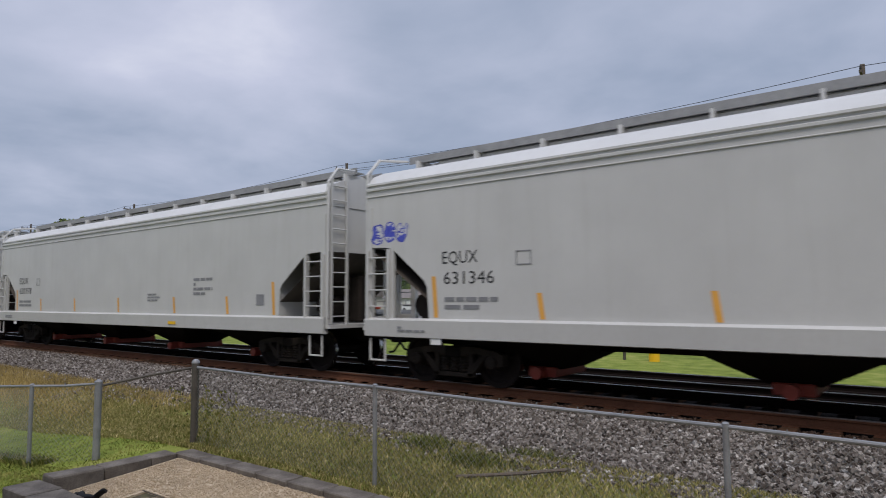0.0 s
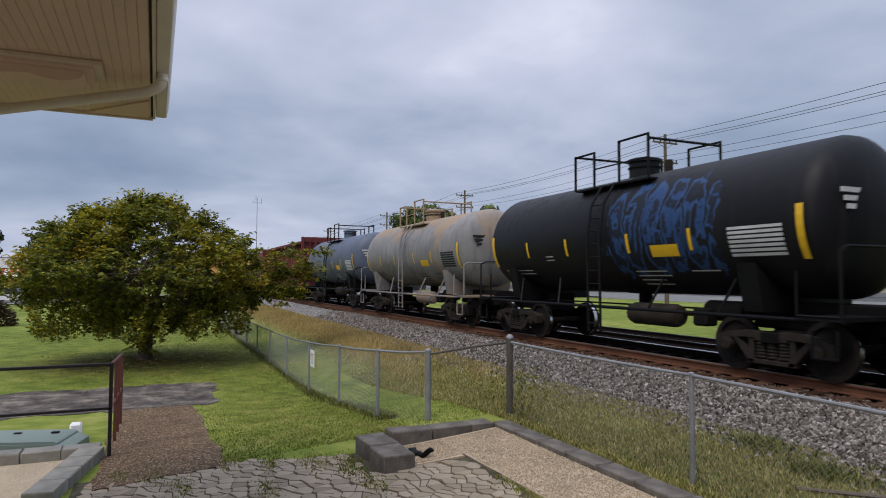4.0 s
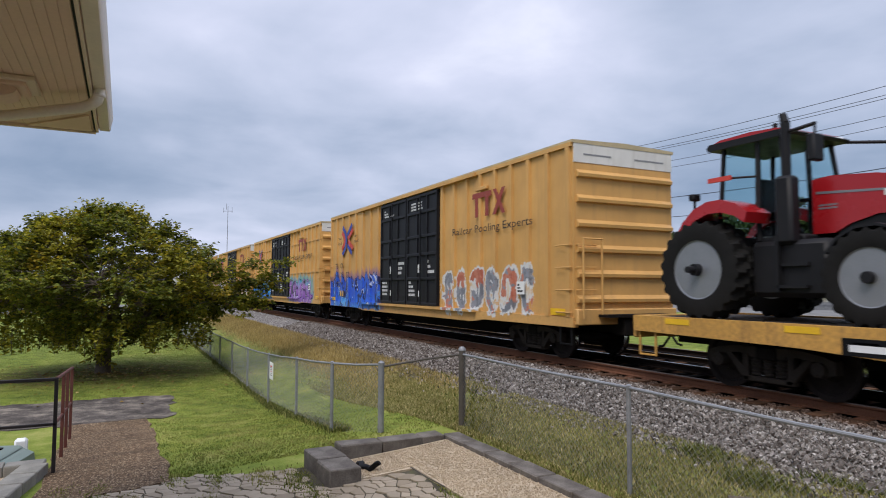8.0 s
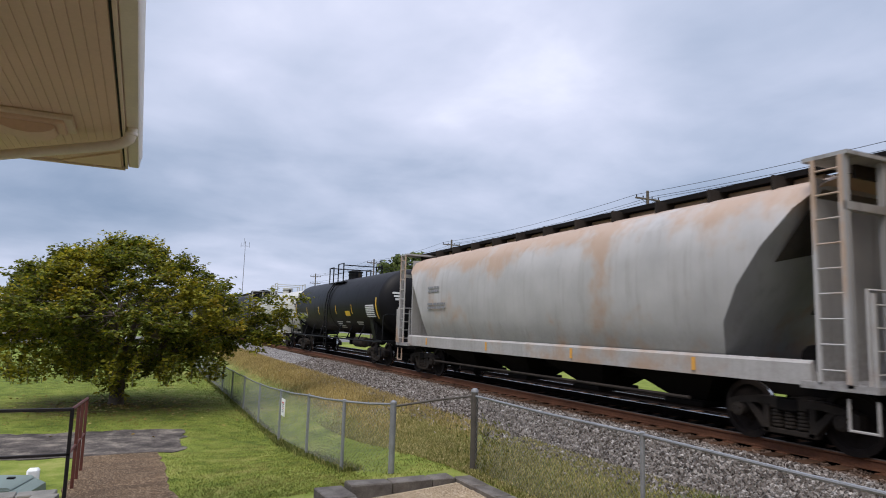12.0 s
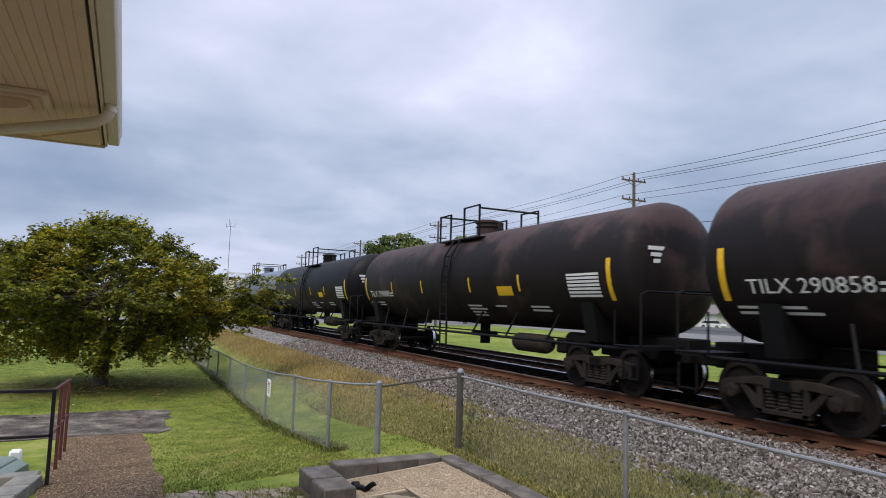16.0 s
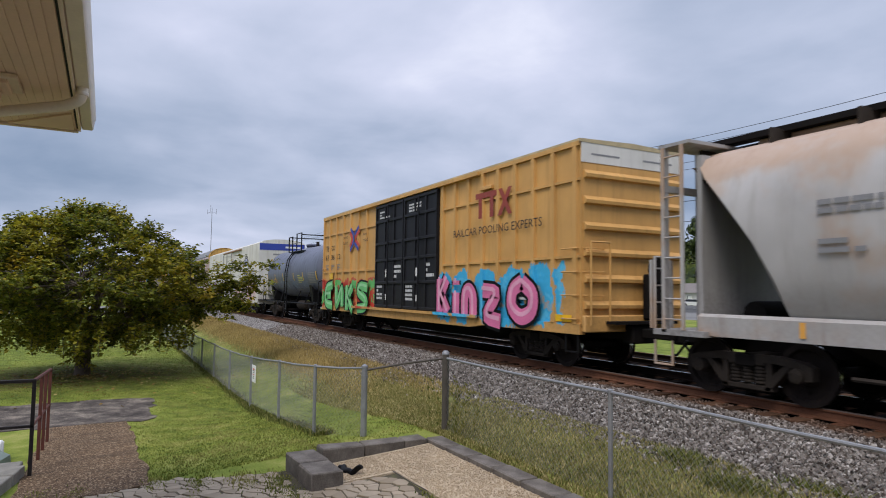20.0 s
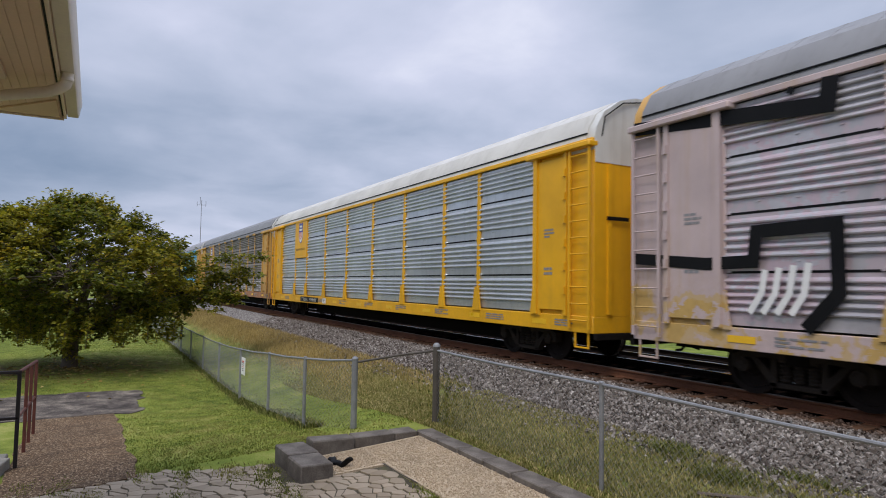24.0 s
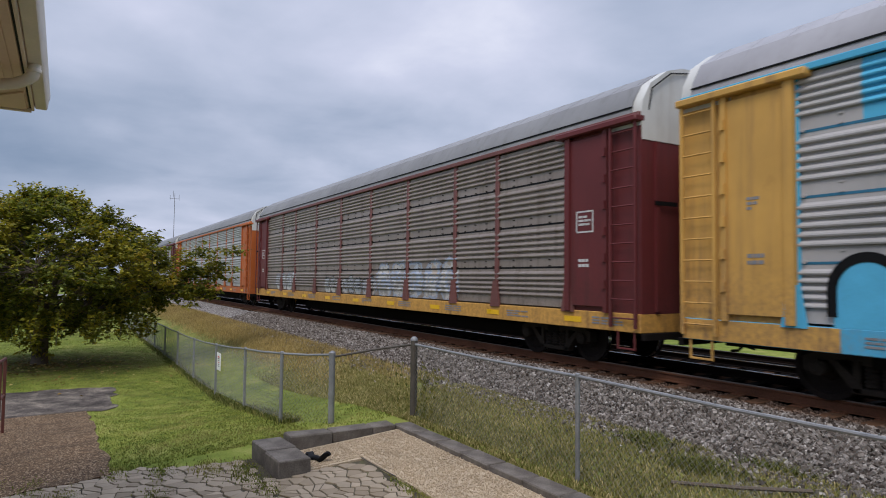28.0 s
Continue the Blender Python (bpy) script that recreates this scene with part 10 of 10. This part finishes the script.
def rack_pink_extra(c, H, y, posts):
    """Sprayed black bands and pale hooks along the whole side."""
    def stroke(pts, w, mt, lift):
        part("sprayed_stroke", Mesh().stroke(pts, w, y - 0.052 - lift), mt, c, smooth=0)
    stroke([(-13.0, 4.60), (-11.3, 4.42), (-9.4, 4.22), (-9.35, 4.60)], 0.24, M["black"], 0.0)
    stroke([(-9.95, 4.50), (-9.9, 4.58)], 0.12, M["black"], 0.0)
    stroke([(-13.0, 2.19), (-11.4, 2.06), (-10.55, 2.08), (-10.5, 2.53), (-9.3, 2.56), (-9.28, 1.62), (-9.75, 1.1)], 0.20, M["black"], 0.004)
    for j in range(4):
        stroke([(-10.35 + 0.22 * j, 1.95 + 0.03 * j), (-10.42 + 0.22 * j, 1.6), (-10.62 + 0.22 * j, 1.3)], 0.10, M["white"], 0.008)
    for k, x in enumerate((-7.4, -2.2, 3.4, 8.6)):
        w = (2.9, 3.2, 3.0, 2.2)[k]
        stroke([(x, 4.05), (x + w, 4.15), (x + w + 0.1, 4.45)], 0.26, M["black"], 0.0)
        stroke([(x, 2.25), (x + w * 0.9, 2.35)], 0.22, M["black"], 0.0)
        stroke([(x, 2.3), (x + 0.1, 1.6), (x + 0.5, 1.2)], 0.25, M["black"], 0.004)
        stroke([(x + w * 0.9, 2.3), (x + w * 0.9 - 0.25, 1.55), (x + w * 0.9 - 0.6, 1.15)], 0.25, M["black"], 0.004)
        for j in range(3):
            stroke([(x + 0.45 + 0.22 * j, 2.05), (x + 0.5 + 0.22 * j, 1.6), (x + 0.75 + 0.22 * j, 1.25)], 0.10, M["white"], 0.008)
        if k in (0, 2):
            stroke([(x + 1.2, 2.4), (x + 1.2, 2.9)], 0.14, M["black"], 0.0)
            stroke([(x + 0.7, 2.95), (x + 1.8, 2.95), (x + 1.8, 3.35), (x + 0.7, 3.35), (x + 0.7, 2.95)], 0.12, M["black"], 0.0)
            stroke([(x + 1.2, 3.4), (x + 1.2, 3.95)], 0.14, M["black"], 0.0)


def rack_blue_extra(c, H, y, posts):
    def arc(x, z, r):
        return [(x + r * math.cos(math.pi * k / 16), z + r * math.sin(math.pi * k / 16)) for k in range(17)]
    part("sprayed_arc", Mesh().stroke(arc(9.28, 1.95, 0.22), 0.10, y - 0.018), M["black"], c, "sprayed black arc", smooth=0)
    part("sprayed_disc", Mesh().prism(arc(9.28, 1.95, 0.18), "y", y - 0.016, y - 0.012), M["white"], c, "white half disc", smooth=0)
    part("sprayed_disc", Mesh().prism([(-9.78, 1.06)] + arc(-10.2, 1.55, 0.42) + [(-10.62, 1.06)], "y", y - 0.016, y - 0.010), SPRAY_BLUE, c, "blue sprayed shape", smooth=0)
    part("sprayed_arc", Mesh().stroke([(-9.76, 1.2)] + arc(-10.2, 1.55, 0.44) + [(-10.64, 1.2)], 0.13, y - 0.020), M["black"], c, "sprayed black arc", smooth=0)
    part("sill_patch", Mesh().box(-H + 0.02, -H + 2.5, y - 0.034, y - 0.022, 0.73, 1.05), FRAME_OLD, c, "bare yellow sill at the end")


SPRAY_BLUE = plain("sprayed_sky_blue", (0.085, 0.42, 0.66), 0.5, 0.0, 0.12)


# ---- the consist, front to rear; joints between cars are where the couplers meet at the start ----
SPEED = ((0, 21.54), (4, 21.39), (8, 21.24), (12, 21.08), (16, 20.94), (20, 20.81), (24, 20.69), (28, 20.59))


def run(t):
    """How far the train has gone after t seconds."""
    s = 0.0
    for (ta, va), (tb, vb) in zip(SPEED, SPEED[1:]):
        if t <= ta:
            break
        e = min(t, tb)
        ve = va + (vb - va) * (e - ta) / (tb - ta)
        s += (e - ta) * (va + ve) / 2
    return s


JOINTS = (10.7, -9.82, -30.22, -50.82, -71.35, -91.68, -104.3, -116.9, -129.84, -152.7, -181.13, -201.62, -221.85, -241.78, -260.46, -279.29, -297.57, -313.44, -330.52, -347.85,
          -365.75, -383.4, -400.01, -413.36, -432.48, -451.84, -464.7, -488.21, -515.14, -542.2, -568.6, -595.92, -623.2, -650.8, -678.4)
KINDS = ("hop631346", "hop630978", "hop621181", "hop19021", "hop18691", "tank_blue", "tank_tan", "tank_slate", "centerbeam", "flat", "box1", "box2", "box3", "box4", "hop_rust", "tank_brcx", "tank_white", "hop_black", "tank_k2", "tank_k3",
         "tank_k4", "tank_g1", "tank_beige", "hop_rust2", "box5", "tank_g2", "reefer", "rack_pink", "rack_bright", "rack_dirty", "rack_blue", "rack_maroon", "rack_orange", "rack_silver")
# bodies that do not sit midway between their couplings: how far off, and half their length
BODY = {"hop631346": (-0.17, 9.72), "hop630978": (-0.17, 9.72), "hop621181": (-0.17, 9.72), "hop18691": (-0.05, 9.5), "box1": (-0.28, 9.32), "box2": (-0.1, 9.3), "box3": (-0.18, 9.22), "box4": (-0.45, 9.06), "box5": (-0.68, 9.1),
        "tank_brcx": (-0.5, None), "tank_white": (-0.85, 7.3), "tank_k2": (-0.7, 8.5), "tank_k3": (-0.7, 8.5), "tank_k4": (-0.65, 8.5), "tank_g1": (-0.5, 8.4), "tank_g2": (-0.3, None), "reefer": (-0.5, 11.32),
        "rack_pink": (-0.36, 13.19), "rack_bright": (-0.54, 13.19), "rack_dirty": (-0.40, 13.19), "rack_blue": (-0.68, 13.19), "rack_maroon": (-0.35, 13.19), "rack": (-0.4, 13.19)}
LOADS = []

# one sprayed piece: fat strokes with a dark outline, in units of each shape's own box
SHAPES = {"fork": [[(0.1, 0.0), (0.1, 1.0)], [(0.15, 0.45), (0.8, 1.0)], [(0.25, 0.5), (0.9, 0.0)]],
          "post": [[(0.5, 0.0), (0.5, 0.65)], [(0.5, 0.88), (0.5, 1.0)]],
          "arch": [[(0.1, 0.0), (0.1, 0.7), (0.5, 0.8), (0.85, 0.62), (0.85, 0.0)]],
          "bolt": [[(0.0, 0.85), (0.9, 0.8), (0.1, 0.14), (1.0, 0.05)]],
          "loop": [[(0.5, 0.97), (0.12, 0.8), (0.05, 0.35), (0.45, 0.08), (0.9, 0.25), (0.95, 0.7), (0.5, 0.97)]],
          "comb": [[(0.95, 0.95), (0.15, 0.85), (0.08, 0.1), (0.95, 0.03)], [(0.1, 0.5), (0.75, 0.52)]],
          "zigzag": [[(0.08, 0.95), (0.12, 0.08), (0.5, 0.5), (0.88, 0.95), (0.9, 0.1)]],
          "snake": [[(0.98, 0.88), (0.3, 0.97), (0.1, 0.7), (0.88, 0.42), (0.8, 0.1), (0.05, 0.03)]]}


def sprayed_piece(c, y, x0, z0, z1, size, fill, shine, outline, shapes):
    for name, w, lift in shapes:
        for pts in SHAPES[name]:
            line = [(x0 + u * w, z0 + lift + v * (z1 - z0)) for u, v in pts]
            for _ in range(2 if len(line) > 2 else 0):
                cut = [tuple(a * (1 - k) + b * k for a, b in zip(p, q)) for p, q in zip(line, line[1:]) for k in (0.22, 0.78)]
                line = [line[0]] + cut + [line[-1]]
            part("sprayed_stroke", Mesh().stroke(line, size * 1.42, y), outline, c, smooth=0)
            part("sprayed_stroke", Mesh().stroke(line, size, y - 0.004), fill, c, smooth=0)
            part("sprayed_stroke", Mesh().stroke([(a - size * 0.12, b + size * 0.16) for a, b in line], size * 0.28, y - 0.007), shine, c, smooth=0)
        x0 += w + size * 1.05


def box_five_sprays(c):
    y = -1.5 - 0.079
    pink, pale, green, mint = (plain(n, k, 0.5, 0.0, 0.18, 2.0, 30, 0.05) for n, k in (("sprayed_pink", (0.66, 0.16, 0.33)), ("sprayed_pale_pink", (0.74, 0.36, 0.50)), ("sprayed_green", (0.13, 0.50, 0.16)), ("sprayed_mint", (0.30, 0.64, 0.33))))
    sprayed_piece(c, y, 2.7, 0.95, 1.92, 0.38, pink, pale, M["black"], (("fork", 0.62, 0.12), ("post", 0.06, 0.06), ("arch", 0.62, 0.02), ("bolt", 0.85, -0.06), ("loop", 1.05, 0.02)))
    sprayed_piece(c, y, -8.35, 0.90, 1.86, 0.36, green, mint, M["black"], (("comb", 1.1, 0.08), ("zigzag", 0.95, 0.0), ("fork", 0.9, -0.04), ("snake", 1.15, 0.03)))



def leaning_mark(c):
    """A painted mark as four plain leaning block shapes."""
    for k, (x, w, z0, z1) in enumerate(((5.1, 0.36, 3.12, 3.60), (5.5, 0.34, 3.16, 3.66), (5.88, 0.34, 3.18, 3.70), (6.26, 0.36, 3.22, 3.74))):
        part("sprayed_mark", Mesh().prism([(x, z0), (x + w * 0.82, z0), (x + w + 0.10, z1), (x + 0.12, z1)], "y", -1.575, -1.565), M["blue_mark"], c, "pale blue painted block")


M["blue_mark"] = plain("pale_blue_spray", (0.10, 0.20, 0.48), 0.6, 0.0, 0.35, 5.0)


def build_train():
    for i, kind in enumerate(KINDS):
        a, b = JOINTS[i], JOINTS[i + 1]
        half, mid = (a - b) / 2 - 0.45, (a + b) / 2
        off, own = BODY.get(kind.split("_")[0] if kind.startswith("rack") and kind not in BODY else kind, (0.0, None))
        half, mid = own or half, mid + off
        REACH[1], REACH[-1] = a - mid, mid - b
        if kind.startswith("hop6") or kind.startswith("hop1"):
            paint = {"hop631346": GREY_BLUE, "hop621181": GREY_TAG}.get(kind, GREY_HOP)
            hopper_car("pale grey covered hopper car with a small red tag" if kind == "hop621181" else "pale grey covered hopper car with amber strips and black print", half, mid, paint, "EQUX", kind[3:], i, roof_dark=kind in ("hop19021", "hop18691"))
        elif kind.startswith("hop_rust"):
            round_hopper_car("rusty pale grey round-sided hopper car", half, mid, HOP_RUST, i, end_paint=HOP_END)
        elif kind == "hop_black":
            c = round_hopper_car("soot-streaked black and grey hopper car", half, mid, HOP_BLACK, i, True, end_paint=HOP_END)
            leaning_mark(c)
        elif kind == "tank_blue":
            tank_car("black tank car with blue sprayed tags", half, mid, TANK_BLUE_TAG, None, M["print_white"], i, 1.38)
        elif kind == "tank_tan":
            tank_car("grey tank car stained tan at one end", half, mid, TANK_TAN, None, M["letter_black"], i, 1.36)
        elif kind == "tank_slate":
            tank_car("dark slate blue tank car with white print", half, mid, TANK_SLATE, None, M["print_white"], i, 1.36)
        elif kind == "tank_brcx":
            tank_car("clean black tank car with white lettering", half, mid, TANK_BLACK, "BRCX 7119", M["white"], i)
        elif kind == "tank_white":
            tank_car("white tank car with rust along the top", half, mid, TANK_WHITE, "DOWX 40109", M["letter_black"], i, 1.36, "orange_mark", 2.55, plain_marks=True)
        elif kind in ("tank_k2", "tank_k3", "tank_k4"):
            tank_car("black tank car with white lettering and yellow strips" if kind == "tank_k4" else "brown-black weathered tank car with white lettering", half, mid, TANK_BLACK if kind == "tank_k4" else TANK_BROWN,
                     {"tank_k2": "TILX 290858", "tank_k3": "TILX 290888", "tank_k4": "TILX 281654"}[kind], M["white"], i)
        elif kind == "tank_g1":
            tank_car("slate blue tank car with a rusty spill at the dome", half, mid, TANK_SLATE2, "NATX 252222", M["print_white"], i, band=True)
        elif kind == "tank_beige":
            tank_car("grimy beige tank car with black lettering", half, mid, TANK_BEIGE, "SHPX 202535", M["letter_black"], i, 1.34, dome=-1.5, dome_h=0.12, under=M["truck"])
        elif kind == "tank_g2":
            tank_car("slate blue tank car with amber lettering and pale tags", half, mid, TANK_SLATE3, "NATX 190075", M["orange_mark"], i, 1.38, plain_marks=True, small_ink=M["print_grey"], dome_h=0.08)
        elif kind.startswith("box"):
            k = int(kind[3])
            label = ("yellow boxcar with red, grey and blue graffiti", "yellow boxcar with purple and turquoise graffiti", "faded yellow boxcar with black and white graffiti", "yellow boxcar with pale blue and orange graffiti", "yellow boxcar with pink and green graffiti")[k - 1]
            b = box_car(label, half, mid, (BOX1, BOX2, BOX3, BOX4, BOX5)[k - 1], BOX_END, "Railcar Pooling Experts" if k in (1, 3) else "RAILCAR POOLING EXPERTS", i, horizontal=k in (2, 5))
            if k == 5:
                box_five_sprays(b)
        elif kind == "reefer":
            reefer_car("white refrigerator car with a round emblem and graffiti", half, mid, REEFER, i)
        elif kind == "centerbeam":
            centerbeam_car("empty oxide red centerbeam flatcar with end bulkheads", half, mid, i)
        elif kind == "flat":
            flat_car("long yellow flatcar carrying four tractors", half, mid, i)
            for x in (7.36, 0.97, -5.6, -12.35):
                LOADS.append((None, mid + x))
        elif kind == "rack_pink":
            autorack_car("grey autorack sprayed pink with black and white shapes", half, mid, PINK_END, RACK_PINK, ROOF_GREY, i, FRAME_OLD, extra=rack_pink_extra, door_paint=PINK_END)
        elif kind == "rack_bright":
            autorack_car("bright yellow autorack with silver corrugated panels", half, mid, FRAME_YELLOW, RACK_BRIGHT, ROOF_WHITE, i, extra=rack_bright_extra)
        elif kind == "rack_dirty":
            autorack_car("brown weathered autorack with yellow posts and low graffiti", half, mid, FRAME_OLD, RACK_DIRTY, ROOF_GREY, i, extra=rack_dirty_extra, sill_paint=SILL_RUST, seam_paint=M["truck"], top_paint=RACK_DIRTY)
        elif kind == "rack_blue":
            autorack_car("autorack painted over in bright blue with bare windows", half, mid, FRAME_BLUE, RACK_BLUE, ROOF_LILAC, i, extra=rack_blue_extra, door_paint=FRAME_OLD, sill_paint=SILL_BLUE, seam_paint=SEAM_BLUE)
        elif kind == "rack_maroon":
            autorack_car("maroon autorack with weathered panels and low graffiti", half, mid, POST_MAROON, RACK_MAROON, ROOF_GREY, i, door_paint=FRAME_MAROON, sill_paint=M["flat_yellow"])
        elif kind == "rack_orange":
            autorack_car("orange autorack with silver panels", half, mid, FRAME_ORANGE, RACK_SILVER, ROOF_GREY, i)
        else:
            autorack_car("grey autorack with plain silver panels", half, mid, FRAME_MAROON, RACK_SILVER, ROOF_GREY, i)


build_train()
first = build_tractor(pose(LOADS[0][1], TRACK_Y, 1.125))
TRACTORS = [(first, LOADS[0][1])] + [(copy_thing(first, pose(x, TRACK_Y, 1.125)), x) for _, x in LOADS[1:]]


# ---- what moves ----
def motions():
    times = [0.0, 2.0, 4.0, 6.0, 8.0, 10.0, 12.0, 14.0, 16.0, 18.0, 20.0, 22.0, 24.0, 26.0, 28.0]
    for ob, x in CARS:
        walk(ob, [(t, pose(x + run(t), TRACK_Y, 0)) for t in times])
    for ob, x in TRACTORS:
        walk(ob, [(t, pose(x + run(t), TRACK_Y, 1.125)) for t in times])
    # wheels roll while they are on the stretch that the camera sees
    gone = [run(k / FPS) for k in range(28 * FPS + 1)]
    for ob, start, x in WHEELSETS:
        ks = [k for k, s in enumerate(gone) if -62.0 < start + s < 6.0]
        if not ks:
            continue
        rows = [(k / FPS, pose(x, 0, WHEEL_R, 0, math.degrees((gone[k] - gone[ks[0]]) / WHEEL_R), 0)) for k in ks]
        if ks[0] > 0:
            rows.insert(0, (0.0, rows[0][1]))
        if ks[-1] < 28 * FPS:
            rows.append((28.0, rows[-1][1]))
        walk(ob, rows)


motions()
